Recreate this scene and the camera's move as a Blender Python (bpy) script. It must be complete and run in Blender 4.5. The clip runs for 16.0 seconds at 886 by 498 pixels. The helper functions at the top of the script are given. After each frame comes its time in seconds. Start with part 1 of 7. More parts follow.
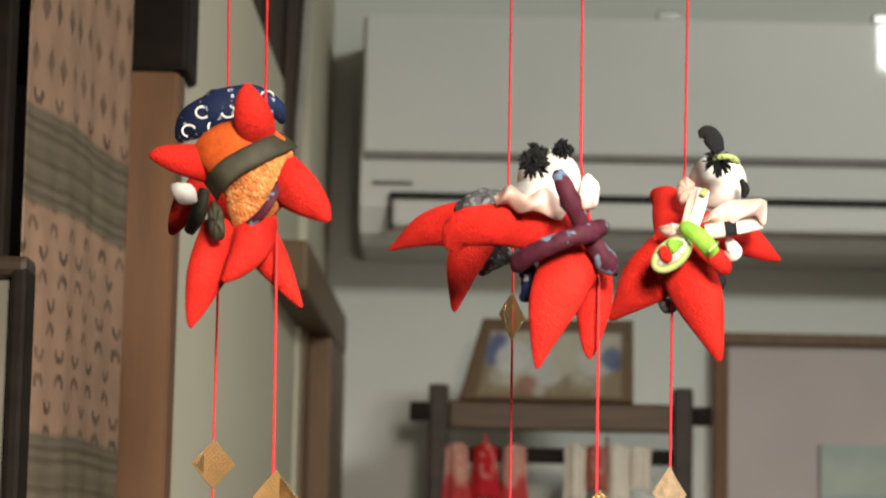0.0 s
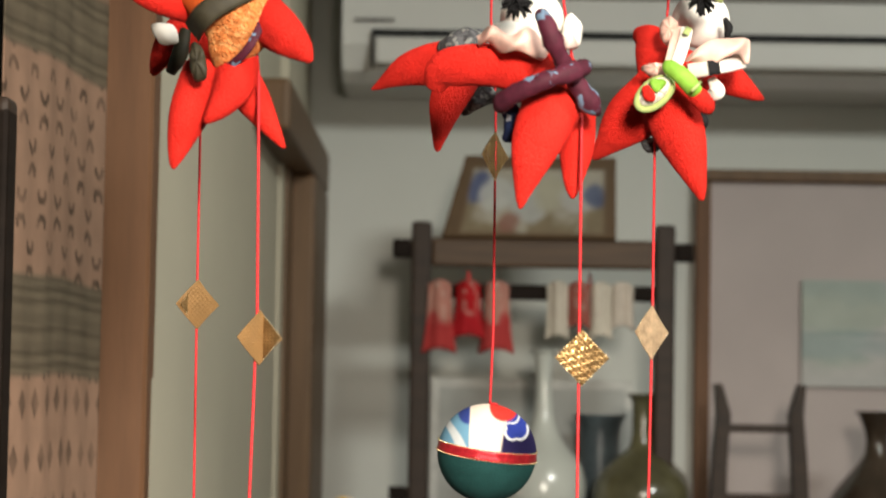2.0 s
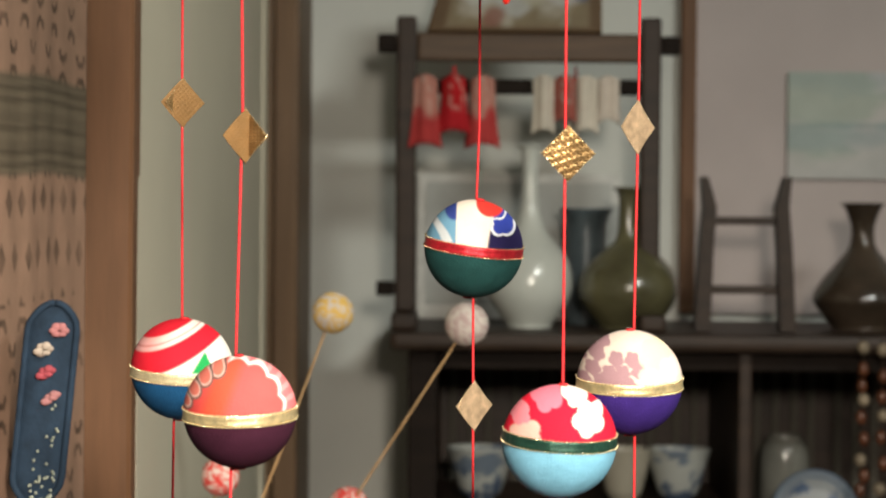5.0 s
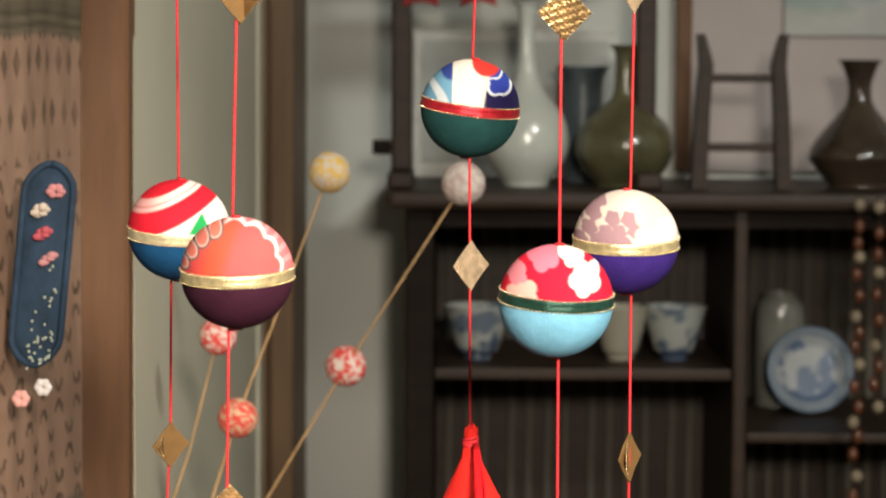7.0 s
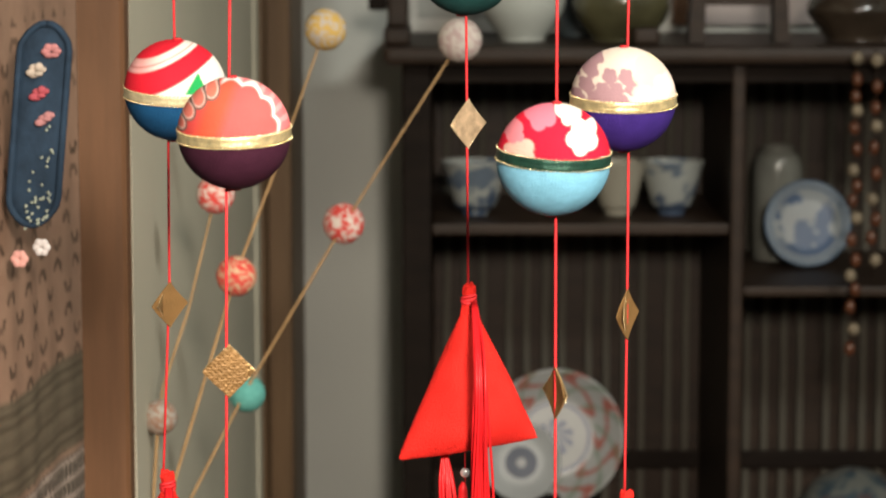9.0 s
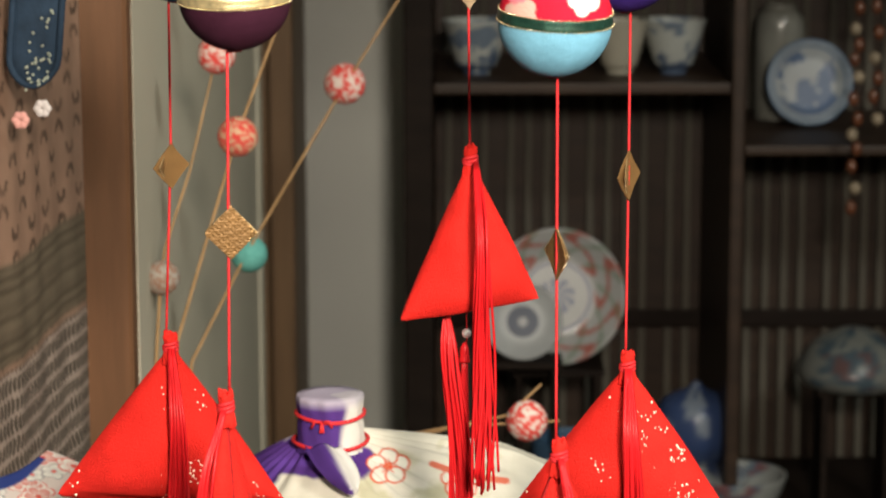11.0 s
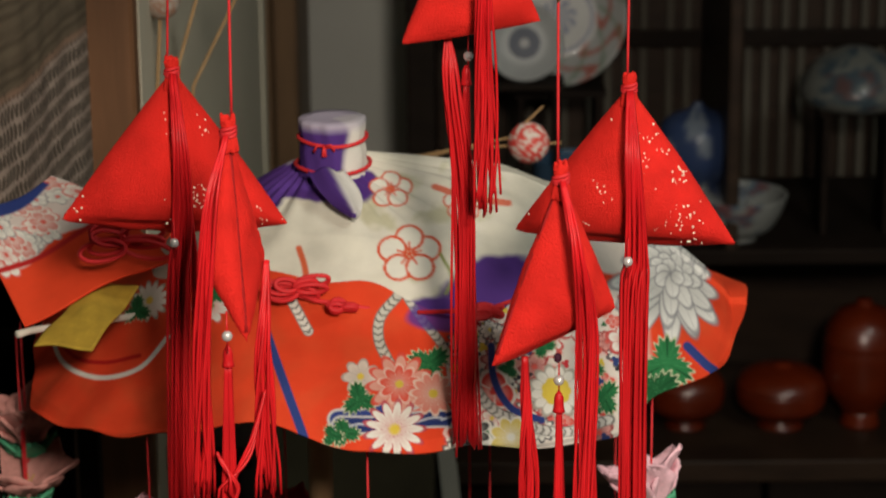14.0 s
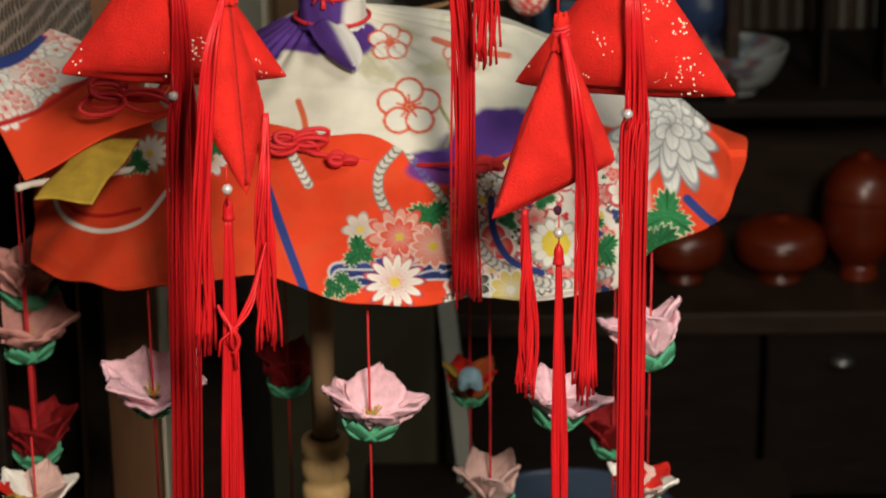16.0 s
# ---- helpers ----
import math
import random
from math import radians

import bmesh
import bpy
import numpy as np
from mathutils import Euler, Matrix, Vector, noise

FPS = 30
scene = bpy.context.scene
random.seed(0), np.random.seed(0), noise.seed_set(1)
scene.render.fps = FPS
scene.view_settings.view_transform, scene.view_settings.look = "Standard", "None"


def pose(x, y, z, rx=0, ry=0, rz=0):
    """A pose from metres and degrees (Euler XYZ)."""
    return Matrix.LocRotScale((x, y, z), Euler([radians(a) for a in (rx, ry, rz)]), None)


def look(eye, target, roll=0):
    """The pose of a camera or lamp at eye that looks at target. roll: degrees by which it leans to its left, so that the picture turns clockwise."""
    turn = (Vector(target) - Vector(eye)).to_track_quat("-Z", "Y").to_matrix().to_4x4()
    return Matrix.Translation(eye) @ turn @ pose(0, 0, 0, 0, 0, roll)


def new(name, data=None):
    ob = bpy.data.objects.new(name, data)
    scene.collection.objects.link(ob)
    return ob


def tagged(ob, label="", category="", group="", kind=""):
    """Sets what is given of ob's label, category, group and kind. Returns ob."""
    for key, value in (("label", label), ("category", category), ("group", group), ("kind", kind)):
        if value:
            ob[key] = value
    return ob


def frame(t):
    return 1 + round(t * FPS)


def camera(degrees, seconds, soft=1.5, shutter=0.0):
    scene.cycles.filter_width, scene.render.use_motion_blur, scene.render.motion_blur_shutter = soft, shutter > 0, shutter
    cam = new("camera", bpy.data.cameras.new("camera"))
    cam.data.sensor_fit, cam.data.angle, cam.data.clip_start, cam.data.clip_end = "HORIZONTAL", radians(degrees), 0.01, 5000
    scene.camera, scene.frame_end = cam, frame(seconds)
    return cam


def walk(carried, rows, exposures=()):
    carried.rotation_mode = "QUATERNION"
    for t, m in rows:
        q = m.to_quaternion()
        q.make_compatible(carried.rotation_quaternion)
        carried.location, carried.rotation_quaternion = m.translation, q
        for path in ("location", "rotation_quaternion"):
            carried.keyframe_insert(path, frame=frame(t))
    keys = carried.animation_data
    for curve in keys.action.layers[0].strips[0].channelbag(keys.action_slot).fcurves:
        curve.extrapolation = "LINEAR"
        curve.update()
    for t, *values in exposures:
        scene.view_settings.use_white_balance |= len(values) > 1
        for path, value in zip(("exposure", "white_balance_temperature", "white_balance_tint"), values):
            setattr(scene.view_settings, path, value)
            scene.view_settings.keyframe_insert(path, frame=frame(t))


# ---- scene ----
EYE = 1.57
cam = camera(20.0, 16.0, soft=1.9, shutter=0.5)
cam.data.dof.use_dof = True
cam.data.dof.focus_distance, cam.data.dof.aperture_fstop = 1.24, 19.0
# seconds, rise, yaw, pitch, roll of a camera that tilts down on the spot
ROWS = [
    (0, -0.0052, 0.937, 7.468, 1.171),
    (0.5, -0.0049, 0.893, 6.495, 1.158),
    (1, -0.0042, 0.839, 5.623, 1.096),
    (1.5, -0.0036, 0.752, 4.598, 1.021),
    (2, -0.0032, 0.475, 3.734, 0.956),
    (2.5, -0.0028, 0.302, 2.647, 0.945),
    (3, -0.0026, 0.231, 1.908, 0.848),
    (3.5, -0.0025, 0.183, 1.303, 0.770),
    (4, -0.0023, 0.166, 0.555, 0.654),
    (4.2, -0.0022, 0.157, 0.241, 0.617),
    (6.3, -0.0020, 0.033, -2.922, 0.394),
    (6.5, -0.0013, 0.043, -3.260, 0.439),
    (7, -0.0009, -0.000, -4.200, 0.300),
    (7.5, -0.0007, -0.021, -5.037, 0.203),
    (8, -0.0003, -0.027, -5.799, 0.172),
    (8.5, 0.0006, -0.055, -6.569, 0.100),
    (8.7, 0.0011, -0.100, -6.965, -0.007),
    (10.8, 0.0017, -0.005, -10.368, -0.115),
    (11, 0.0026, -0.025, -10.748, -0.127),
    (11.5, 0.0029, -0.023, -11.656, -0.204),
    (12, 0.0031, -0.082, -12.552, -0.272),
    (12.5, 0.0028, -0.040, -13.829, -0.324),
    (13, 0.0031, -0.008, -14.895, -0.380),
    (13.5, 0.0035, 0.006, -15.874, -0.416),
    (14, 0.0036, 0.056, -17.096, -0.529),
    (14.5, 0.0037, 0.077, -18.016, -0.621),
    (15, 0.0036, 0.085, -18.979, -0.733),
    (15.5, 0.0034, 0.075, -19.731, -0.719),
    (16, 0.0030, 0.089, -20.426, -0.632),
]


def camera_pose(rise, yaw, pitch, roll):
    y, p = radians(yaw), radians(pitch)
    eye = Vector((0, 0, EYE + rise))
    return look(eye, eye + Vector((-math.sin(y) * math.cos(p), math.cos(y) * math.cos(p), math.sin(p))), roll)


walk(cam, [(t, camera_pose(*r)) for t, *r in ROWS], exposures=[(0, 0.04), (2, 0.0), (4, -0.12), (6.5, -0.1), (8, -0.1), (11, -0.3), (11.5, -0.45), (12, -0.85), (12.5, -1.12), (13, -1.22), (14.5, -1.2), (15.2, -1.05), (16, -0.95)])

# ---- light: a tube lamp on the ceiling, a warm spotlight behind the camera, weak room glow ----
world = bpy.data.worlds.new("room_air")
scene.world = world
world.use_nodes = True
world.node_tree.nodes["Background"].inputs[0].default_value = (1.0, 0.93, 0.82, 1)
world.node_tree.nodes["Background"].inputs[1].default_value = 0.105


def lamp(name, kind, m, power, colour, size=0.1, size_y=None, spot=None):
    d = bpy.data.lights.new(name, kind)
    d.energy, d.color = power, colour
    if kind == "AREA":
        d.shape, d.size, d.size_y = "RECTANGLE", size, size_y or size
    else:
        d.shadow_soft_size = size
    if spot:
        d.spot_size, d.spot_blend = radians(spot), 1.0
    ob = new(name, d)
    ob.matrix_world = m
    return ob


lamp("ceiling_tube_light", "AREA", look((1.26, 0.3, 2.71), (0.75, 2.4, 2.0)), 37, (0.96, 0.98, 0.91), 0.62, 0.26)
lamp("spot_light", "SPOT", look((0.23, -0.22, 1.90), (0.0, 1.42, 1.00)), 262, (1.0, 0.89, 0.75), 0.12, spot=71)

# ---- materials ----
def material(name, base, rough=0.6, metal=0.0, vary=0.15, scale=40.0, bump=0.15, fine=500.0, sheen=0.0, printed=False, stretch=(1, 1, 1), coat=0.0, depth=0.0006, spec=0.25, pile=0.0):
    m = bpy.data.materials.new(name)
    m.use_nodes = True
    nt = m.node_tree
    n, l = nt.nodes, nt.links
    b = n["Principled BSDF"]
    b.inputs["Roughness"].default_value, b.inputs["Metallic"].default_value = rough, metal
    b.inputs["Sheen Weight"].default_value = sheen
    b.inputs["Diffuse Roughness"].default_value = pile
    b.inputs["Coat Weight"].default_value = coat
    b.inputs["Specular IOR Level"].default_value = spec if rough > 0.3 or metal else 0.5
    tc, mp = n.new("ShaderNodeTexCoord"), n.new("ShaderNodeMapping")
    mp.inputs["Scale"].default_value = stretch
    l.new(tc.outputs["Object"], mp.inputs["Vector"])
    big, small = n.new("ShaderNodeTexNoise"), n.new("ShaderNodeTexNoise")
    big.inputs["Scale"].default_value, big.inputs["Detail"].default_value = scale, 5
    small.inputs["Scale"].default_value, small.inputs["Detail"].default_value = fine, 3
    for t in (big, small):
        l.new(mp.outputs["Vector"], t.inputs["Vector"])
    lo, hi = n.new("ShaderNodeMapRange"), n.new("ShaderNodeMath")
    lo.inputs["From Min"].default_value, lo.inputs["From Max"].default_value = 0.3, 0.7
    lo.inputs["To Min"].default_value, lo.inputs["To Max"].default_value = 1 - vary, 1 + vary
    l.new(big.outputs["Fac"], lo.inputs["Value"])
    hi.operation = "MULTIPLY_ADD"
    hi.inputs[1].default_value, hi.inputs[2].default_value = vary * 0.8, 1 - vary * 0.4
    l.new(small.outputs["Fac"], hi.inputs[0])
    k = n.new("ShaderNodeMath")
    k.operation = "MULTIPLY"
    l.new(lo.outputs["Result"], k.inputs[0])
    l.new(hi.outputs["Value"], k.inputs[1])
    tint = n.new("ShaderNodeVectorMath")
    tint.operation = "SCALE"
    if printed:
        at = n.new("ShaderNodeAttribute")
        at.attribute_name = "print"
        l.new(at.outputs["Color"], tint.inputs[0])
    else:
        tint.inputs[0].default_value = base
    l.new(k.outputs["Value"], tint.inputs["Scale"])
    l.new(tint.outputs["Vector"], b.inputs["Base Color"])
    bp = n.new("ShaderNodeBump")
    bp.inputs["Strength"].default_value, bp.inputs["Distance"].default_value = bump, depth
    l.new(small.outputs["Fac"], bp.inputs["Height"])
    l.new(bp.outputs["Normal"], b.inputs["Normal"])
    return m


RED = material("red_crepe", (0.62, 0.024, 0.016), 0.75, vary=0.2, scale=60, bump=1.0, fine=1250, depth=0.0026, spec=0.1, pile=1.0)
RED_FELT = material("red_felt_cotton", (0.64, 0.022, 0.016), 0.8, vary=0.16, scale=55, bump=0.8, fine=1100, depth=0.0014, spec=0.1, pile=0.3)
CORD = material("red_cord", (0.60, 0.025, 0.03), 0.55, vary=0.1, scale=100, bump=0.3, fine=1500)
TASSEL = material("red_rayon_thread", (0.58, 0.012, 0.016), 0.4, vary=0.2, scale=200, bump=0.3, fine=1200, stretch=(1, 1, 0.1))
GOLD = material("gold_paper", (0.32, 0.20, 0.085), 0.33, 0.8, vary=0.3, scale=150, bump=0.6, fine=1600)
for gm in (GOLD,):
    nt = gm.node_tree
    chk = nt.nodes.new("ShaderNodeTexChecker")
    chk.inputs["Scale"].default_value = 900
    mpp = nt.nodes.new("ShaderNodeMapping")
    mpp.inputs["Rotation"].default_value = (0, 0.785, 0)
    mpp.inputs["Scale"].default_value = (1, 0.02, 1)
    src = [q for q in nt.nodes if q.type == "TEX_COORD"][0]
    nt.links.new(src.outputs["Object"], mpp.inputs["Vector"])
    nt.links.new(mpp.outputs["Vector"], chk.inputs["Vector"])
    bmp = [q for q in nt.nodes if q.type == "BUMP"][0]
    nt.links.new(chk.outputs["Fac"], bmp.inputs["Height"])
    mad = [q for q in nt.nodes if q.type == "MATH" and q.operation == "MULTIPLY_ADD"][0]
    nt.links.new(chk.outputs["Fac"], mad.inputs[0])
# lighter copy of the gold, with the bright reflection on two cards in its colour
GLARE_GOLD = material("gold_mesh_glare", (0.54, 0.38, 0.24), 0.3, 0.5, vary=0.3, scale=200, bump=0.4, fine=1600)
GOLD_EDGE = material("bright_gold_bead", (0.90, 0.74, 0.45), 0.25, 0.85, vary=0.15, scale=300)
GOLD_DARK = material("gold_paper_back", (0.20, 0.110, 0.040), 0.5, 0.3, vary=0.15, scale=120, bump=0.4, fine=1200)
SILVER = material("silver_bead", (0.62, 0.60, 0.58), 0.22, 0.35, vary=0.05, coat=0.5)
PRINT = material("printed_cotton", (1, 1, 1), 0.8, vary=0.10, scale=45, bump=0.3, fine=1100, printed=True, spec=0.1)
PLUSH = material("orange_terry_cloth", (0.58, 0.19, 0.055), 0.9, vary=0.35, scale=200, bump=1.0, fine=700, depth=0.004, spec=0.1, pile=1.0)
OLIVE = material("olive_ribbon", (0.035, 0.030, 0.018), 0.6, vary=0.2, scale=200)
WHITE_CLOTH = material("white_silk", (0.80, 0.76, 0.70), 0.6, vary=0.06, scale=80, bump=0.2)
PINK_CLOTH = material("pale_pink_crepe", (0.76, 0.50, 0.42), 0.65, vary=0.12, scale=90, bump=0.3)
BLACK_YARN = material("black_yarn", (0.008, 0.008, 0.009), 0.8, vary=0.3, scale=300, bump=0.8, fine=700)
GREEN_CLOTH = material("green_crepe", (0.22, 0.45, 0.05), 0.7, vary=0.15, scale=150)
PLASTER = material("grey_white_plaster", (0.58, 0.59, 0.55), 0.9, vary=0.05, scale=3, bump=0.25, fine=180)
BEIGE = material("beige_plaster", (0.48, 0.445, 0.35), 0.9, vary=0.06, scale=3, bump=0.25, fine=200)
CEIL = material("ceiling_board", (0.55, 0.53, 0.48), 0.9, vary=0.05, scale=4)
FLOOR = material("dark_floor_boards", (0.07, 0.045, 0.03), 0.45, vary=0.3, scale=3, stretch=(8, 1, 1))
POST = material("reddish_brown_post", (0.135, 0.065, 0.031), 0.55, vary=0.2, scale=10, bump=0.2, fine=120, stretch=(6, 6, 0.6))
DARK_WOOD = material("dark_stained_wood", (0.026, 0.0145, 0.0085), 0.5, vary=0.3, scale=12, bump=0.2, fine=130, stretch=(1, 1, 6))
DOOR_WOOD = material("brown_door_wood", (0.125, 0.072, 0.036), 0.5, vary=0.2, scale=10, stretch=(6, 6, 0.6))
BLACK_WOOD = material("black_brown_wood", (0.011, 0.007, 0.005), 0.65, vary=0.3, scale=12, stretch=(1, 1, 6), spec=0.1)
LIGHT_WOOD = material("turned_light_wood", (0.60, 0.39, 0.17), 0.4, vary=0.15, scale=14, stretch=(5, 5, 0.6))
PLASTIC = material("aged_white_plastic", (0.66, 0.65, 0.61), 0.4, vary=0.03, scale=6, bump=0.02, coat=0.5)
SLOT_SHADE = material("slot_shade_black", (0.02, 0.02, 0.02), 0.8)
BOARD = material("mauve_felt_board", (0.46, 0.40, 0.385), 0.95, vary=0.05, scale=8, bump=0.3, fine=500)
GLAZE_W = material("white_porcelain", (0.50, 0.52, 0.48), 0.2, vary=0.05, scale=12, bump=0.02, coat=0.4)
GLAZE_G = material("olive_green_glaze", (0.085, 0.078, 0.040), 0.2, vary=0.35, scale=18, bump=0.05, coat=0.4)
GLAZE_D = material("dark_bronze_glaze", (0.045, 0.032, 0.022), 0.15, vary=0.4, scale=16, bump=0.05, coat=0.4)
GLAZE_P = material("painted_porcelain", (1, 1, 1), 0.32, vary=0.06, scale=30, bump=0.02, printed=True, coat=0.1)
LACQUER = material("red_orange_lacquer", (0.105, 0.012, 0.002), 0.3, vary=0.3, scale=14, bump=0.04, coat=0.1)
LATTICE = material("grey_weathered_slat", (0.075, 0.067, 0.052), 0.7, vary=0.3, scale=14, stretch=(6, 6, 0.5))
PETAL = material("pink_crepe_petal", (0.88, 0.53, 0.60), 0.75, vary=0.14, scale=170, bump=0.8, fine=800, depth=0.0011)
LEAF = material("green_crepe_leaf", (0.09, 0.38, 0.21), 0.75, vary=0.15, scale=150, bump=0.5, fine=900)
YELLOW = material("yellow_crepe", (0.55, 0.38, 0.05), 0.7, vary=0.2, scale=90)
STICK = material("bamboo_stick", (0.36, 0.22, 0.10), 0.6, vary=0.2, scale=60)
INDIGO = material("indigo_quilted_cloth", (0.018, 0.035, 0.06), 0.85, vary=0.3, scale=80, bump=0.5, fine=500)


# ---- shape helpers ----
class Geo:
    """Gathers one mesh: points, faces, a material number for each face and a print colour for each point."""

    def __init__(self):
        self.v, self.f, self.m, self.c = [], [], [], []

    def grid(self, p, wrap=False, mat=0, colour=None):
        p = np.asarray(p, float)
        a, b = p.shape[:2]
        o = len(self.v)
        self.v += [tuple(q) for q in p.reshape(-1, 3)]
        col = np.ones((a, b, 3)) if colour is None else np.broadcast_to(np.asarray(colour, float), (a, b, 3))
        self.c += [tuple(q) for q in col.reshape(-1, 3)]
        for i in range(a - 1):
            for j in range(b if wrap else b - 1):
                k = (j + 1) % b
                self.f.append((o + i * b + j, o + i * b + k, o + (i + 1) * b + k, o + (i + 1) * b + j))
                self.m.append(mat)
        return self

    def lathe(self, profile, seg=32, at=(0, 0, 0), mat=0, colour=None):
        a = np.linspace(0, 2 * np.pi, seg, endpoint=False)
        pr = np.asarray(profile, float)
        g = np.stack([pr[:, :1] * np.cos(a), pr[:, :1] * np.sin(a), pr[:, 1:2] + 0 * a], -1) + np.asarray(at)
        return self.grid(g, True, mat, colour)

    def tube(self, pts, radii, seg=8, mat=0, flat=1.0, caps=True):
        pts = np.asarray(pts, float)
        radii = np.broadcast_to(np.asarray(radii, float), (len(pts),)).copy()
        tan = np.gradient(pts, axis=0)
        tan /= np.linalg.norm(tan, axis=1)[:, None] + 1e-12
        ref = np.array([0, 1.0, 0.02]) if abs(tan[:, 1]).mean() < 0.8 else np.array([1.0, 0, 0.02])
        side = np.cross(tan, ref)
        side /= np.linalg.norm(side, axis=1)[:, None] + 1e-12
        up = np.cross(side, tan)
        a = np.linspace(0, 2 * np.pi, seg, endpoint=False)
        g = pts[:, None] + radii[:, None, None] * (side[:, None] * np.cos(a)[None, :, None] + flat * up[:, None] * np.sin(a)[None, :, None])
        if caps:
            g = np.concatenate([np.repeat(pts[:1, None], seg, 1), g, np.repeat(pts[-1:, None], seg, 1)])
        return self.grid(g, True, mat)

    def limb(self, rows, mat=0, seg=18, flat=1.0, steps=18, lump=0.0, seed=0):
        """A stuffed limb through rows of x, y, z, radius."""
        r = np.asarray(rows, float)
        s = np.concatenate([[0], np.cumsum(np.linalg.norm(np.diff(r[:, :3], axis=0), axis=1))])
        u = np.linspace(0, s[-1], steps)
        q = np.stack([smooth(u, s, r[:, k]) for k in range(4)], -1)
        q[:, 3] = np.maximum(q[:, 3], 0.0004)
        if lump:
            q[:, 3] *= 1 + lump * np.array([noise.noise((7 * w * 30, seed, 3.1)) for w in u])
        return self.tube(q[:, :3], q[:, 3], seg, mat, flat)

    def ball(self, at, r, mat=0, seg=28, rings=16, colour=None):
        r = np.broadcast_to(np.asarray(r, float), (3,))
        th = np.linspace(0, np.pi, rings)[:, None]
        a = np.linspace(0, 2 * np.pi, seg, endpoint=False)[None]
        d = np.stack([np.sin(th) * np.cos(a), np.sin(th) * np.sin(a), np.cos(th) + 0 * a], -1)
        return self.grid(np.asarray(at) + d * r, True, mat, colour(d) if colour else None)

    def box(self, lo, hi, mat=0, bevel=0.0):
        lo, hi = np.asarray(lo, float), np.asarray(hi, float)
        o = len(self.v)
        c = min(bevel, *(0.45 * (hi - lo)))
        if c <= 0:
            for z in (0, 1):
                for x, y in ((0, 0), (1, 0), (1, 1), (0, 1)):
                    self.v.append(tuple(lo + (hi - lo) * (x, y, z)))
            fs = [(3, 2, 1, 0), (4, 5, 6, 7), (0, 1, 5, 4), (1, 2, 6, 5), (2, 3, 7, 6), (3, 0, 4, 7)]
        else:
            bm = bmesh.new()
            bmesh.ops.create_cube(bm, size=1)
            for w in bm.verts:
                w.co = Vector(((w.co[k] + 0.5) * (hi[k] - lo[k]) + lo[k] for k in range(3)))
            bmesh.ops.bevel(bm, geom=bm.edges[:] + bm.verts[:], offset=c, segments=2, affect="EDGES", profile=0.6)
            bm.verts.index_update()
            self.v += [tuple(w.co) for w in bm.verts]
            fs = [tuple(w.index for w in f.verts) for f in bm.faces]
            bm.free()
        self.c += [(1, 1, 1)] * (len(self.v) - o)
        self.f += [tuple(o + k for k in f) for f in fs]
        self.m += [mat] * len(fs)
        return self


def smooth(u, s, y):
    """A curve through y at s, without overshoot."""
    t = np.interp(u, s, np.arange(len(s)))
    i = np.clip(t.astype(int), 0, len(s) - 2)
    w = t - i
    d = np.gradient(y)
    h0, h1 = y[i], y[i + 1]
    return h0 * (2 * w**3 - 3 * w**2 + 1) + d[i] * (w**3 - 2 * w**2 + w) + h1 * (-2 * w**3 + 3 * w**2) + d[i + 1] * (w**3 - w**2)


BASE = {}


def part(name, geo, mats, parent=None, label="", sharp=False, double=0.0):
    """One mesh object, under a thing or a part."""
    me = bpy.data.meshes.new(name)
    me.from_pydata(geo.v, [], geo.f)
    for m in mats if isinstance(mats, (list, tuple)) else [mats]:
        me.materials.append(m)
    me.polygons.foreach_set("material_index", geo.m)
    me.polygons.foreach_set("use_smooth", [not sharp] * len(geo.f))
    at = me.color_attributes.new("print", "FLOAT_COLOR", "POINT")
    at.data.foreach_set("color", np.concatenate([np.array(geo.c), np.ones((len(geo.c), 1))], 1).ravel())
    bm = bmesh.new()
    bm.from_mesh(me)
    bmesh.ops.remove_doubles(bm, verts=bm.verts, dist=1e-6)
    bmesh.ops.recalc_face_normals(bm, faces=bm.faces)
    bm.to_mesh(me)
    bm.free()
    ob = new(name, me)
    if double:
        so = ob.modifiers.new("thickness", "SOLIDIFY")
        so.thickness, so.offset = double, 0
    if parent:
        ob.parent = parent
        ob.matrix_parent_inverse = Matrix.Translation(-BASE.get(parent.name, Vector()))
    if label:
        tagged(ob, label)
    return ob


def thing(name, at, label, category, group="", kind=""):
    """An Empty at the base of a thing; its parts are built in world metres and hang under it."""
    e = new(name)
    e.location = at
    BASE[e.name] = Vector(at)
    return tagged(e, label, category, group, kind)


def box(name, lo, hi, mat, parent=None, bevel=0.003, label=""):
    return part(name, Geo().box(lo, hi, 0, bevel), mat, parent, label, sharp=True)


def blossom(u, v, cu, cv, r, n=5, turn=0.3, depth=0.3):
    """How far a point lies inside a flower with n petals: 1 at its heart, 0 at its edge, below 0 outside."""
    a, d = np.arctan2(v - cv, u - cu) + turn, np.hypot(u - cu, v - cv)
    return 1 - d / (r * (1 - depth + depth * np.abs(np.cos(n * a / 2))))


def inside(k, soft=0.04):
    return np.clip(k / soft + 0.5, 0, 1)


def mixc(a, b, w):
    w = np.clip(np.asarray(w, float), 0, 1)[..., None]
    return np.asarray(a) * (1 - w) + np.asarray(b) * w

# ---- the room ----
WALL_Y, ROOM_L, ROOM_R, ROOM_BACK, TOP = 3.40, -1.6, 2.2, -2.0, 2.95


def structure(name, lo, hi, mat, label, category="wall", bevel=0.0):
    return tagged(box(name, lo, hi, mat, bevel=bevel), label, category, kind="structure")


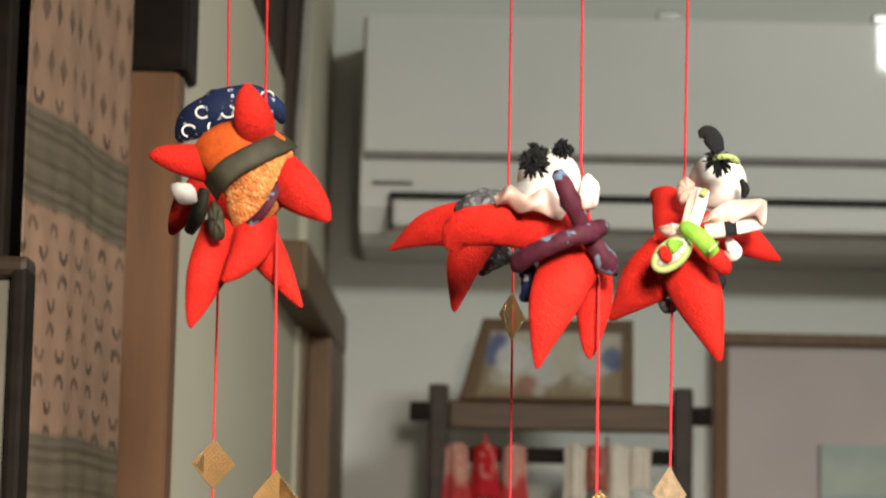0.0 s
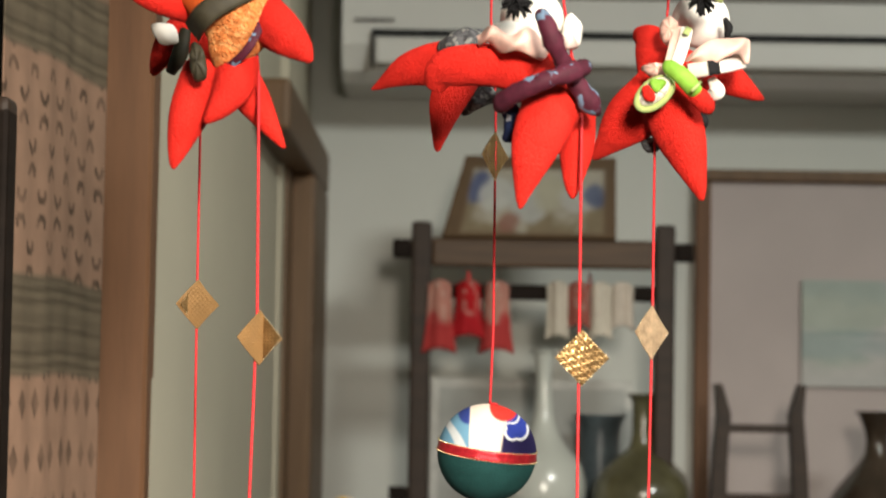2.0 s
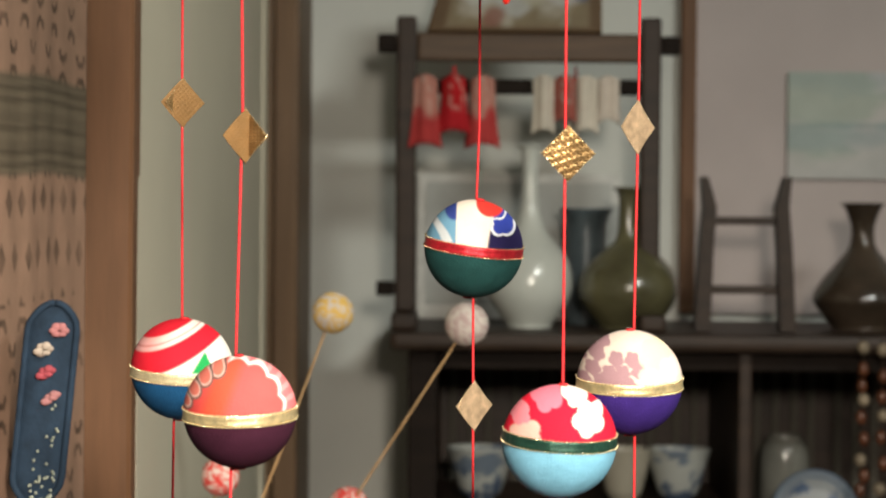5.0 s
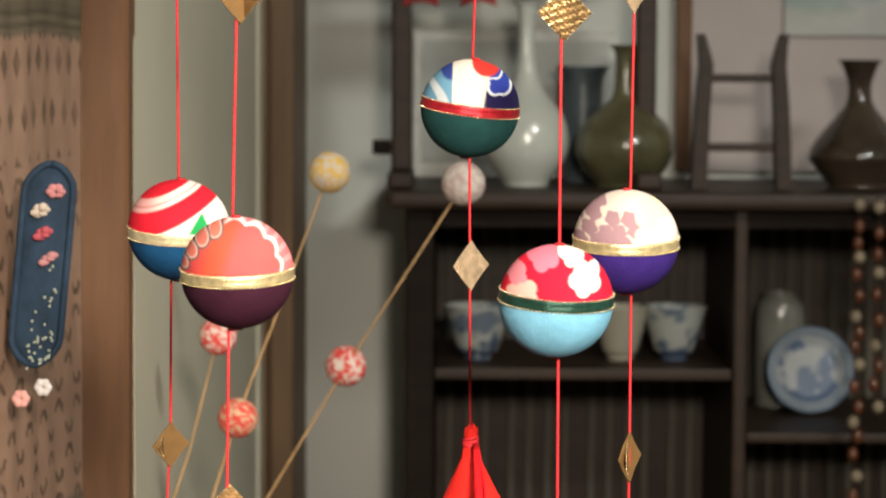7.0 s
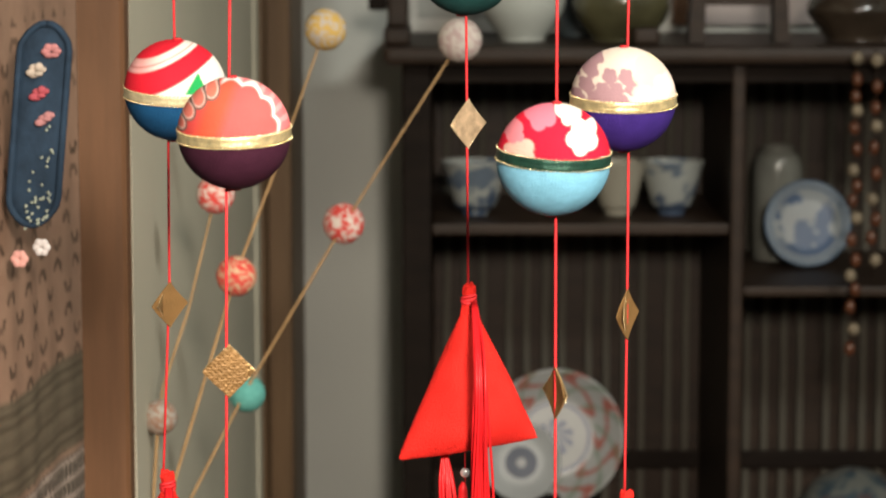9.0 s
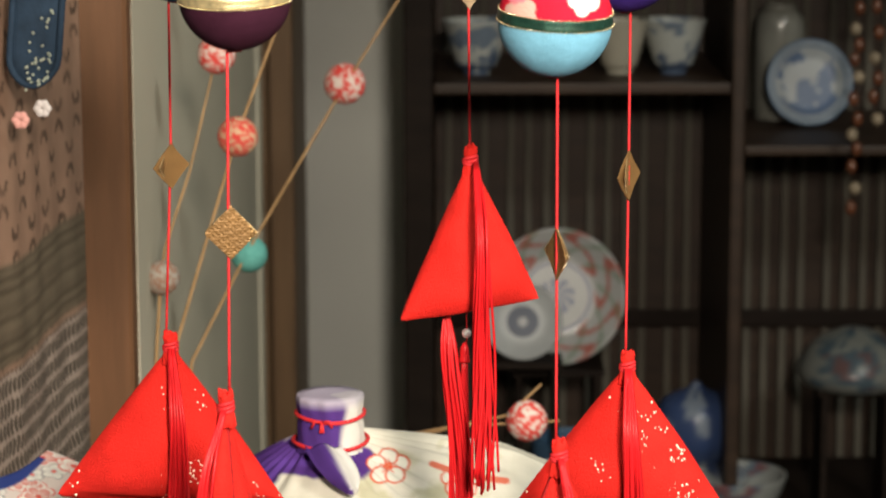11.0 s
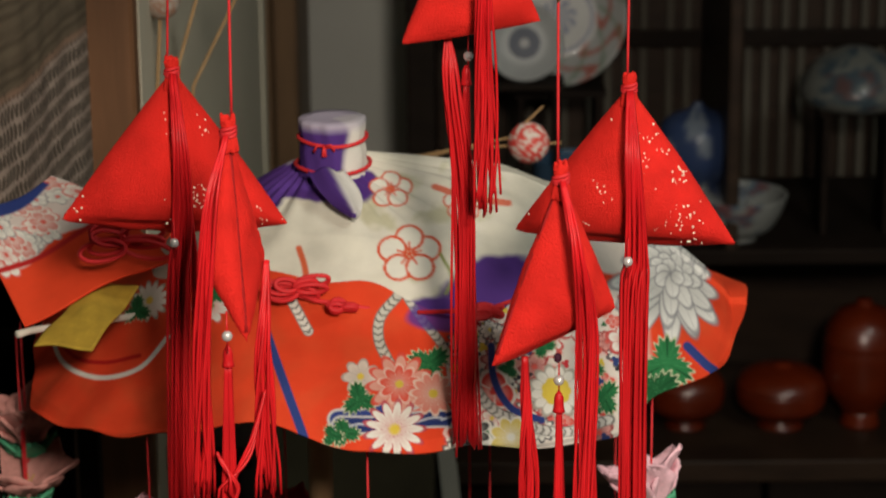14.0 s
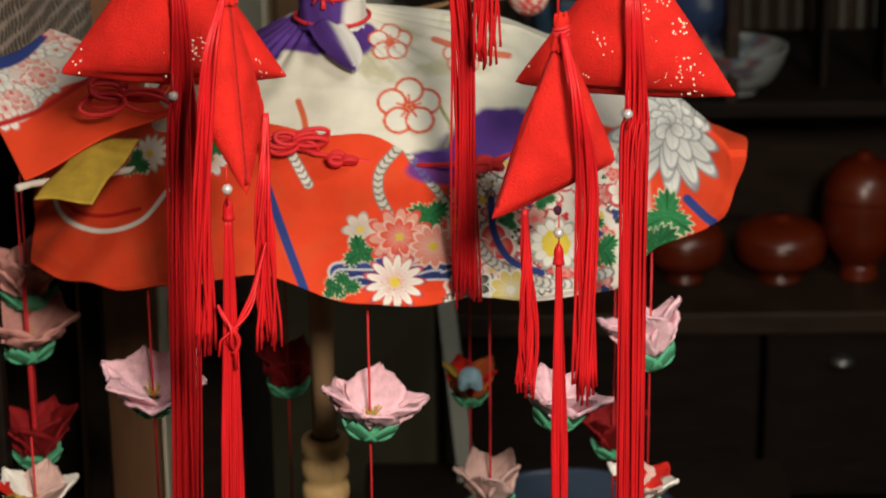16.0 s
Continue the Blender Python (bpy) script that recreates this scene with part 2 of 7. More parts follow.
structure("floor", (ROOM_L - 0.1, ROOM_BACK - 0.1, -0.1), (ROOM_R + 0.1, WALL_Y + 0.1, 0), FLOOR, "dark wooden board floor of the room", "floor")
structure("ceiling", (ROOM_L - 0.1, ROOM_BACK - 0.1, TOP), (ROOM_R + 0.1, WALL_Y + 0.1, TOP + 0.1), CEIL, "plain pale ceiling of the room", "ceiling")
structure("wall_back", (-0.6, WALL_Y, 0), (ROOM_R, WALL_Y + 0.1, TOP), PLASTER, "grey-white plaster wall behind the cabinet")
structure("wall_right", (ROOM_R, ROOM_BACK, 0), (ROOM_R + 0.1, WALL_Y + 0.1, TOP), PLASTER, "plain pale plaster wall of the room")
structure("wall_near", (ROOM_L, ROOM_BACK - 0.1, 0), (ROOM_R, ROOM_BACK, TOP), PLASTER, "plain pale plaster wall of the room")
structure("wall_left", (ROOM_L - 0.1, ROOM_BACK, 0), (ROOM_L, WALL_Y + 0.1, TOP), PLASTER, "plain pale plaster wall of the room")
structure("wall_side", (-0.262, 1.80, 0), (-0.222, 2.98, 2.10), BEIGE, "beige plaster side wall beside the doorway")
structure("wall_passage", (-0.62, 1.80, 0), (-0.58, 3.40, TOP), BLACK_WOOD, "dark boarded wall behind the doorway")

# doorway in the side wall: jambs, head and a strip of pale trim
door = tagged(thing("door_1", (-0.22, 3.2, 0), "dark brown wooden door frame at the side wall", "door frame"), kind="structure")
box("near_trim", (-0.262, 2.98, 0), (-0.218, 3.03, 1.93), BEIGE, door, 0.003)
box("near_jamb", (-0.262, 3.03, 0), (-0.213, 3.11, 1.93), DOOR_WOOD, door, 0.004)
box("far_jamb", (-0.262, 3.11, 0), (-0.185, 3.396, 1.8604), DOOR_WOOD, door, 0.006)
zt = 1.9159
box("door_head", (-0.2625, 2.62, 1.8604 + 0.0005), (-0.1845, 3.3965, zt), DOOR_WOOD, door, 0.006)
structure("wall_over_door", (-0.262, 2.981, zt + 0.001), (-0.212, 3.399, TOP), BEIGE, "beige plaster wall above the door frame")

# free post with the black beam that rests on it
post = thing("wooden_post", (-0.245, 1.77, 0), "reddish-brown planed wooden post at the curtain", "post")
g = Geo()
xa, xb, xc, xd = -0.2622, -0.2212, -0.2777, -0.2232
za, zc = 1.9223, 1.0869
kl, kr = (xc - xa) / (zc - za), (xd - xb) / (zc - za)
c = 0.003
for z in (0.0, za - 0.002, za):
    i = c if z == za else 0
    l, r = xa + kl * (z - za) + i, xb + kr * (z - za) - i
    ring = [(l + c, 1.77 + i, z), (r - c, 1.77 + i, z), (r, 1.77 + c + i, z), (r, 1.81, z), (l, 1.81, z), (l, 1.77 + c + i, z)]
    g.v += ring
    g.c += [(1, 1, 1)] * 6
for k in range(2):
    for j in range(6):
        g.f.append((k * 6 + j, k * 6 + (j + 1) % 6, k * 6 + 6 + (j + 1) % 6, k * 6 + 6 + j))
        g.m.append(0)
g.f += [(12, 13, 14, 15, 16, 17), (5, 4, 3, 2, 1, 0)]
g.m += [0, 0]
part("shaft", g, POST, post, sharp=True)
structure("beam", (-0.45, 1.775, za + 0.001), (-0.2159, 1.84, TOP), BLACK_WOOD, "black-brown wooden beam above the post", "beam", 0.004)

# dark cloth with a pale hem that hangs before the doorway
cl = thing("hanging_cloth", (-0.2, 2.7, 2.4), "dark brown hanging cloth with a pale edge", "cloth")
n = 40
top_l, top_r, low_r, low_l = np.array((-0.3124, 2.6000, 2.2221)), np.array((-0.1749, 2.7500, 2.2626)), np.array((-0.2130, 2.7500, 1.9924)), np.array((-0.2536, 2.6000, 1.9681))
top_l[2] = top_r[2] = TOP - 0.005
U, W = np.meshgrid(np.linspace(0, 1, n), np.linspace(0, 1, 24))
p = (top_l * (1 - U)[..., None] + top_r * U[..., None]) * (1 - W)[..., None] + (low_l * (1 - U)[..., None] + low_r * U[..., None]) * W[..., None]
p[..., 1] += 0.012 * np.sin(U * 22)
part("cloth", Geo().grid(p), material("brown_dark_cloth", (0.06, 0.045, 0.032), 0.9, vary=0.35, scale=14, stretch=(4, 4, 0.4)), cl, double=0.002)
e = [p[i, -1] + np.array([0.002, -0.004, 0]) for i in range(24)]
part("hem", Geo().tube(e, 0.005, 8), material("grey_hem", (0.30, 0.28, 0.25), 0.8), cl, "pale grey hem")

# ---- printed curtain beside the post ----
cur = thing("noren_curtain", (-0.27, 1.64, 1.0), "pink cotton curtain with small arches and grey striped bands", "curtain")
a0, a1 = np.array((-0.278, 1.50)), np.array((-0.2535, 1.745))
ns, nz = 150, 520
s, z = np.meshgrid(np.linspace(0, 1, ns), np.linspace(2.25, 1.0942, nz))
x, y = a0[0] + (a1 - a0)[0] * s, a0[1] + (a1 - a0)[1] * s
fold = 0.0014 * np.sin(s * 9 + 2 * np.sin(z * 3)) + 0.0006 * np.sin(s * 31 + z * 5)
m = s * 0.25
zz = z + 0.0016 * np.sin(m * 30 + z * 4)
PINKC, GREYC, INK = np.array((0.265, 0.165, 0.115)), np.array((0.135, 0.108, 0.075)), np.array((0.060, 0.040, 0.028))
col = np.broadcast_to(PINKC, s.shape + (3,)).copy()
bands = ((1.8496, 1.7898), (1.6499, 1.5866), (1.2699, 1.2053))
row, cols = zz / 0.0158, m / 0.043
q = np.floor(row)
du, dv = (cols + 0.5 * (np.floor(q / 2) % 2)) % 1 - 0.5, row - q - 0.5
dv = dv * np.where(q % 2 == 0, 1, -1)
arch = np.abs(np.hypot(du / 0.21, (dv + 0.16) / 0.44) - 0.74) < 0.30 + 0.18 * dv
arch &= dv > -0.26
q = np.floor(zz / 0.0345)
du, dv = (m / 0.028 + 0.5 * (q % 2)) % 1 - 0.5, zz / 0.0345 - q - 0.5
leaf = np.abs(du) * 1.6 + np.abs(dv) * 1.5 < 0.44
leafy = ((z < 1.5830) & (z > 1.5058)) | (z > 1.8665)
rub = np.array([[noise.noise((a * 60, b * 60, 1.0)) for a in np.linspace(0, 0.25, ns)] for b in z[:, 0]])
col = mixc(col, INK, np.where(leafy, leaf * 0.85, arch) * np.clip(0.72 + 0.5 * rub, 0.25, 0.95))
for hi_z, lo_z in bands:
    k = inside(np.minimum(hi_z - zz, zz - lo_z), 0.004)
    f = (hi_z - zz) / (hi_z - lo_z) - 0.012 * np.sin(m * 16)
    st = sum(inside(w - np.abs(f - at), 0.03) * d for at, w, d in ((0.03, 0.02, 0.5), (0.13, 0.025, 0.9), (0.25, 0.025, 0.9), (0.42, 0.05, 0.35), (0.53, 0.03, 0.8), (0.70, 0.05, 0.35), (0.77, 0.025, 0.9), (0.89, 0.025, 0.9), (0.98, 0.02, 0.5)))
    col = mixc(col, mixc(GREYC, GREYC * 0.55, st), k)
lace = inside(1.2015 - zz, 0.004)
net = np.abs(np.sin(m * 380 + np.sin(zz * 260))) * np.abs(np.cos(zz * 240)) > 0.3
col = mixc(col, mixc((0.30, 0.24, 0.20), (0.08, 0.065, 0.05), net), lace)
part("cloth", Geo().grid(np.stack([x + fold, y - 0.3 * fold, z], -1), colour=col), PRINT, cur, double=0.0012)
g = Geo().tube([(-0.32, 1.39, 2.25), (-0.2440, 1.79, 2.25)], 0.008, 12)
part("rod", g, BLACK_WOOD, cur)
structure("rail_beam", (-0.345, 1.36, 2.235), (-0.30, 1.47, TOP), BLACK_WOOD, "black-brown wooden rail that holds the curtain rod", "beam", 0.003)

# quilted indigo ornament pinned on the curtain
q = thing("quilted_sandal_ornament", (-0.28, 1.56, 1.3), "indigo quilted cloth ornament with pink flowers, on the curtain", "ornament")
c0, c1 = np.array((-0.2426, 1.5300, 1.5076)), np.array((-0.2503, 1.5300, 1.3846))
c0[0] += 0.004
g = Geo()
t = (1 - np.cos(np.linspace(0, np.pi, 26))) / 2
mid = c0[None] * (1 - t)[:, None] + c1[None] * t[:, None]
wid = 0.0150 * np.minimum(1, 3.2 * np.sqrt(np.clip(t * (1 - t), 0, 1)))
g.tube(mid, np.maximum(wid, 0.001), 24, flat=0.28)
part("pad", g, INDIGO, q)
g = Geo()
edge = np.concatenate([mid + np.stack([wid * 1.0, -0.002 + 0 * t, 0 * t], -1), (mid - np.stack([wid, 0.002 + 0 * t, 0 * t], -1))[::-1]])
g.tube(np.concatenate([edge, edge[:1]]), 0.0022, 8)
part("padded_rim", g, INDIGO, q)
for k, (tt, colr) in enumerate(((0.26, (0.42, 0.17, 0.17)), (0.33, (0.46, 0.38, 0.31)), (0.42, (0.42, 0.08, 0.10)), (0.48, (0.42, 0.19, 0.19)))):
    w = mid[int(tt * 25)] + np.array((0.005 * math.cos(2.3 * k), -0.007, 0.0))
    g = Geo()
    for j in range(6):
        a = j * 1.05 + k
        g.ball(w + np.array((0.0034 * math.cos(a), 0.0008 * math.sin(3 * a + k), 0.0026 * math.sin(a + 0.4 * k))), (0.0030, 0.0012, 0.0021 + 0.0006 * math.sin(j + k)), seg=10, rings=6)
    part("flower", g, material("flower_cloth", colr, 0.8), q, "small cloth flower")
g = Geo()
for k in range(42):
    w = mid[int(13 + 11 * random.random())] + np.array((random.uniform(-0.004, 0.011), -0.0058, random.uniform(-0.004, 0.004)))
    g.ball(w, (0.0010, 0.0006, 0.0010), seg=6, rings=4)
part("dotted_stitching", g, material("pale_stitch", (0.35, 0.38, 0.30), 0.8), q)
for k, (w, colr) in enumerate((((-0.2581, 1.5300, 1.3636), (0.6, 0.3, 0.26)), ((-0.2445, 1.5300, 1.3707), (0.55, 0.5, 0.48)))):
    g = Geo()
    for j in range(6):
        a = j * 1.05
        g.ball(np.array(w) + np.array((0.003 * math.cos(a), -0.002, 0.003 * math.sin(a))), (0.0028, 0.0016, 0.0028), seg=10, rings=6)
    tagged(part("cloth_flower", g, material("flower_cloth", colr, 0.8)), "tiny cloth flower sewn on the pink curtain", "cloth flower", "flowers on the curtain")

# dark glazed case at the edge of the room
case = thing("glass_case", (-0.33, 1.45, 0), "dark-framed case with a grey pane", "display case")
w = np.array((-0.2647, 1.4500, 1.7435))
x0 = w[0]
box("stile", (x0 - 0.009, 1.44, 1.30), (x0 + 0.001, 1.47, w[2] - 0.004), BLACK_WOOD, case, 0.003)
box("top_rail", (x0 - 0.16, 1.44, w[2] - 0.010), (x0 + 0.001, 1.47, w[2] + 0.002), DARK_WOOD, case, 0.004)
box("pane", (x0 - 0.16, 1.455, 1.30), (x0 - 0.009, 1.4745, w[2] - 0.010), material("grey_pane", (0.20, 0.19, 0.15), 0.25, vary=0.2, scale=9), case, 0.001)
xl = -0.2848
structure("dark_board", (xl - 0.16, 1.475, 0), (xl, 1.495, TOP), BLACK_WOOD, "black-brown board beside the curtain", "board", 0.003)

# ---- air conditioner ----
ac = thing("air_conditioner", (0.25, 3.3, 2.0), "aged white wall-mounted air conditioner with closed louvre", "air conditioner")
AX0, AX1, AZ0, AZ1 = -0.160, 0.66, 1.992, 2.290
g = Geo()
prof = [(3.396, AZ0), (3.235, AZ0 - 0.002), (3.205, AZ0 + 0.012), (3.188, AZ0 + 0.045), (3.184, AZ0 + 0.107), (3.180, AZ0 + 0.113), (3.178, AZ1 - 0.02), (3.186, AZ1 - 0.004), (3.20, AZ1), (3.396, AZ1)]
xs = [AX0 + 0.004, AX0, AX0, AX1, AX1, AX1 - 0.004]
rings = []
for i, xx in enumerate(xs):
    k = 0.004 if i in (0, 5) else 0
    rings.append([(xx, yy + (k if yy < 3.39 else 0), min(max(zz, AZ0 + k), AZ1 - k)) for yy, zz in prof])
g.grid(rings, True)
o = len(g.v)
g.f += [tuple(range(len(prof))), tuple(range(o - len(prof), o))]
g.m += [0, 0]
part("body", g, PLASTIC, ac, sharp=True)
g = Geo().box((AX0 + 0.003, 3.172, AZ0 + 0.112), (AX1 - 0.003, 3.184, AZ1 - 0.006), 0, 0.005)
g.v = [(x, y - 0.041 * (z - AZ0 - 0.112), z) for x, y, z in g.v]
part("front_panel", g, PLASTIC, ac, sharp=True)
# gap and slots are solid strips; the shade inside them is their colour
box("panel_gap", (AX0 + 0.004, 3.179, AZ0 + 0.105), (AX1 - 0.004, 3.190, AZ0 + 0.1115), material("grey_shadow_gap", (0.22, 0.21, 0.19), 0.7), ac, 0.001)
lx = -0.1180
box("louvre", (lx, 3.176, AZ0 + 0.018), (AX1 - 0.03, 3.196, AZ0 + 0.053), PLASTIC, ac, 0.006)
box("air_slot", (lx - 0.003, 3.179, AZ0 + 0.0545), (AX1 - 0.03, 3.194, AZ0 + 0.0625), SLOT_SHADE, ac, 0.001)
box("slot_end", (lx - 0.004, 3.179, AZ0 + 0.014), (lx - 0.001, 3.196, AZ0 + 0.06), SLOT_SHADE, ac, 0.0005)
box("maker_plate", (-0.1436, 3.180, AZ0 + 0.073), (-0.0929, 3.1865, AZ0 + 0.077), material("grey_bar", (0.2, 0.19, 0.18), 0.6), ac, 0.0003, "small plain grey maker's mark")
for xx in (0.22, 0.50):
    box("top_clip", (xx, 3.20, AZ1 - 0.001), (xx + 0.03, 3.23, AZ1 + 0.012), material("metal_clip", (0.3, 0.3, 0.28), 0.3, 0.8), ac, 0.002)

# ---- felt board with a watercolour ----
bl, bt = 0.3240, 1.8928
bd = thing("felt_board", (0.8, 3.39, 1.43), "mauve felt pin board in a brown wooden frame on the wall", "pin board")
box("felt", (bl + 0.006, 3.384, 1.428), (1.6, 3.396, bt - 0.006), BOARD, bd, 0.001)
box("top_rail", (bl - 0.012, 3.370, bt - 0.008), (1.612, 3.398, bt + 0.008), DOOR_WOOD, bd, 0.003)
box("side_rail", (bl - 0.012, 3.370, 1.428), (bl + 0.008, 3.398, bt - 0.009), POST, bd, 0.003)
pa = thing("watercolour", (0.6, 3.38, 1.62), "pale green and grey watercolour landscape on paper", "painting")
px0, pz1, pz0 = 0.4550, 1.7536, 1.6095
u, v = np.meshgrid(np.linspace(0, 1, 90), np.linspace(1, 0, 60))
wob = np.array([[noise.fractal((3 * a, 4 * b, 0.3), 1.0, 2.0, 4) for a in u[0]] for b in v[:, 0]])
colr = mixc((0.46, 0.455, 0.44), (0.52, 0.50, 0.47), v + 0.5 * wob)
colr = mixc(colr, (0.36, 0.39, 0.42), inside(0.10 - np.abs(v - 0.95) + 0.15 * wob, 0.1) * 0.6)
colr = mixc(colr, (0.26, 0.36, 0.28), inside(0.26 + 0.25 * wob - np.hypot(u - 0.10, 0.6 * (v - 0.75)), 0.12) * 0.45)
colr = mixc(colr, (0.18, 0.27, 0.28), inside(0.025 + 0.04 * wob - np.abs(v - 0.50), 0.05) * inside(0.75 - u, 0.5) * 0.7)
colr = mixc(colr, (0.28, 0.35, 0.37), inside(0.09 + 0.10 * wob - np.abs(v - 0.40), 0.10) * inside(0.9 - u, 0.6) * 0.5)
part("sheet", Geo().grid(np.stack([px0 + 0.30 * u, 3.378 + 0 * u, pz0 + (pz1 - pz0) * v], -1), colour=colr), material("painted_paper", (1, 1, 1), 0.8, printed=True, vary=0.06, scale=30), pa, double=0.002)

# ---- display cabinet ----
CF, CB = 3.02, 3.385
CTOP = 1.418
cb = thing("display_cabinet", (0.4, 3.2, 0), "dark-stained wooden display cabinet with open shelves and slatted back", "cabinet")
cl_x, mid_x = -0.0458, 0.3560
g = Geo().box((cl_x - 0.022, 2.985, CTOP - 0.021), (1.50, CB + 0.005, CTOP), 0, 0.008)
part("top_board", g, DARK_WOOD, cb, sharp=True)
box("side_panel", (cl_x, CF, 0), (cl_x + 0.035, CB, CTOP - 0.022), BLACK_WOOD, cb)
box("side_panel", (1.45, CF, 0), (1.485, CB, CTOP - 0.022), BLACK_WOOD, cb)
z2 = 1.2025
z3 = 1.1250
z4 = 0.6391
z5 = 0.3669
box("divider", (mid_x - 0.004, CF, z4), (mid_x + 0.012, CB - 0.02, CTOP - 0.022), DARK_WOOD, cb)
box("shelf", (cl_x + 0.036, CF + 0.004, z2 - 0.014), (mid_x - 0.005, CB - 0.02, z2), DARK_WOOD, cb)
box("shelf", (mid_x + 0.013, CF + 0.004, z3 - 0.012), (1.449, CB - 0.02, z3), DARK_WOOD, cb)
box("shelf", (cl_x + 0.036, CF + 0.002, z4 - 0.02), (1.449, CB - 0.02, z4), BLACK_WOOD, cb)
box("counter", (cl_x + 0.036, CF - 0.03, z5 - 0.03), (1.449, CB - 0.02, z5), DARK_WOOD, cb)
box("back_panel", (cl_x + 0.036, CB - 0.012, 0), (1.449, CB, CTOP - 0.022), DARK_WOOD, cb)
box("upper_rail", (cl_x + 0.036, CF + 0.004, CTOP - 0.045), (1.449, CF + 0.02, CTOP - 0.022), BLACK_WOOD, cb)
zm = 0.8388
box("back_rail", (cl_x + 0.036, CB - 0.034, zm - 0.012), (1.449, CB - 0.024, zm + 0.012), BLACK_WOOD, cb)
me = Geo().box((0, CB - 0.024, z4 + 0.001), (0.0100, CB - 0.013, CTOP - 0.05), 0, 0.0015)
first = part("slat", me, LATTICE, cb, sharp=True)
xx = cl_x + 0.050
first.location = (xx, 0, 0)
for k in range(1, 58):
    xx += (0.024, 0.025, 0.023, 0.036)[k % 4]
    if xx > 1.2:
        break
    ob = new("slat", first.data)
    ob.parent, ob.matrix_parent_inverse, ob.location = cb, first.matrix_parent_inverse, (xx, 0, 0)
for k in range(3):
    x0 = cl_x + 0.04 + k * 0.42
    box("drawer", (x0, CF - 0.012, z5 - 0.27), (x0 + 0.412, CF + 0.2, z5 - 0.035), BLACK_WOOD, cb, 0.006)
kn = np.array((0.5108, 3.0000, 0.2944))
part("drawer_knob", Geo().ball(kn, (0.016, 0.014, 0.008), seg=16, rings=10), material("dull_steel", (0.25, 0.25, 0.25), 0.3, 0.9), cb, "dull metal pull")


# ---- pots and plates ----
def pot(name, foot, profile, mat, label, category, seg=40, **kw):
    """A turned vessel: profile of radius and height over its foot."""
    t = thing(name, foot, label, category)
    g = Geo()
    pr = np.asarray(profile, float)
    s = np.linspace(0, len(pr) - 1, 5 * len(pr))
    fine = np.stack([smooth(s, np.arange(len(pr)), pr[:, k]) for k in (0, 1)], -1)
    fine[:, 0] = np.maximum(fine[:, 0], 0.0003)
    inner = fine[::-1] * (1, 1) - (0.003, 0)
    inner = inner[inner[:, 0] > 0.001]
    pr = np.concatenate([[(0.0003, 0.0)], fine, inner[: max(2, len(inner) // 2)], [(0.0003, inner[len(inner) // 2 - 1][1])]])
    colour = kw.get("colour")
    if "brush" in kw:
        top = max(q[1] for q in profile)
        a = np.linspace(0, 2 * np.pi, seg, endpoint=False)
        blot = np.array([[noise.fractal((1.6 * math.cos(j), 1.6 * math.sin(j), 3.2 * q[1] / top + foot[0] * 9), 1.0, 2.0, 3) for j in a] for q in pr])
        colour = kw["brush"](pr[:, 1:2] / top, blot)
    g.lathe(pr, seg, foot, colour=colour)
    part("vessel", g, mat, t)
    if "vase" in name:
        q = np.linspace(0, 2 * np.pi, 40)
        rr, zz = profile[-1]
        part("rim", Geo().tube(np.stack([foot[0] + rr * np.cos(q), foot[1] + rr * np.sin(q), foot[2] + zz + 0 * q], -1), 0.0018, 8), mat, t)
        rr = profile[0][0]
        part("foot_ring", Geo().lathe([(rr - 0.004, 0.0002), (rr + 0.002, 0.0002), (rr + 0.003, 0.003), (rr + 0.001, 0.006), (rr - 0.004, 0.006)], 40, foot), mat, t)
    return t


pot("bottle_vase", (0.1028, 3.14, CTOP), [(0.026, 0), (0.030, 0.006), (0.050, 0.035), (0.054, 0.06), (0.046, 0.09), (0.022, 0.122), (0.0125, 0.15), (0.010, 0.19), (0.012, 0.222), (0.016, 0.228)], GLAZE_W, "white porcelain bottle vase with a long neck", "vase")
pot("round_vase", (0.2255, 3.13, CTOP), [(0.033, 0), (0.036, 0.004), (0.055, 0.028), (0.062, 0.05), (0.055, 0.074), (0.034, 0.096), (0.016, 0.112), (0.0125, 0.14), (0.013, 0.165), (0.018, 0.175)], GLAZE_G, "olive-green glazed round vase with a narrow neck", "vase")
pot("brush_pot", (0.1790, 3.25, CTOP), [(0.022, 0), (0.024, 0.01), (0.026, 0.10), (0.028, 0.135), (0.036, 0.150)], material("slate_blue_glaze", (0.07, 0.09, 0.10), 0.3, vary=0.4, scale=30), "slate-blue glazed flared pot on the cabinet", "pot")
pot("dark_vase", (0.5187, 3.14, CTOP), [(0.036, 0), (0.040, 0.006), (0.058, 0.03), (0.062, 0.042), (0.052, 0.062), (0.030, 0.088), (0.017, 0.106), (0.015, 0.13), (0.024, 0.155), (0.026, 0.158)], GLAZE_D, "dark bronze-glazed vase with a flared neck", "vase")
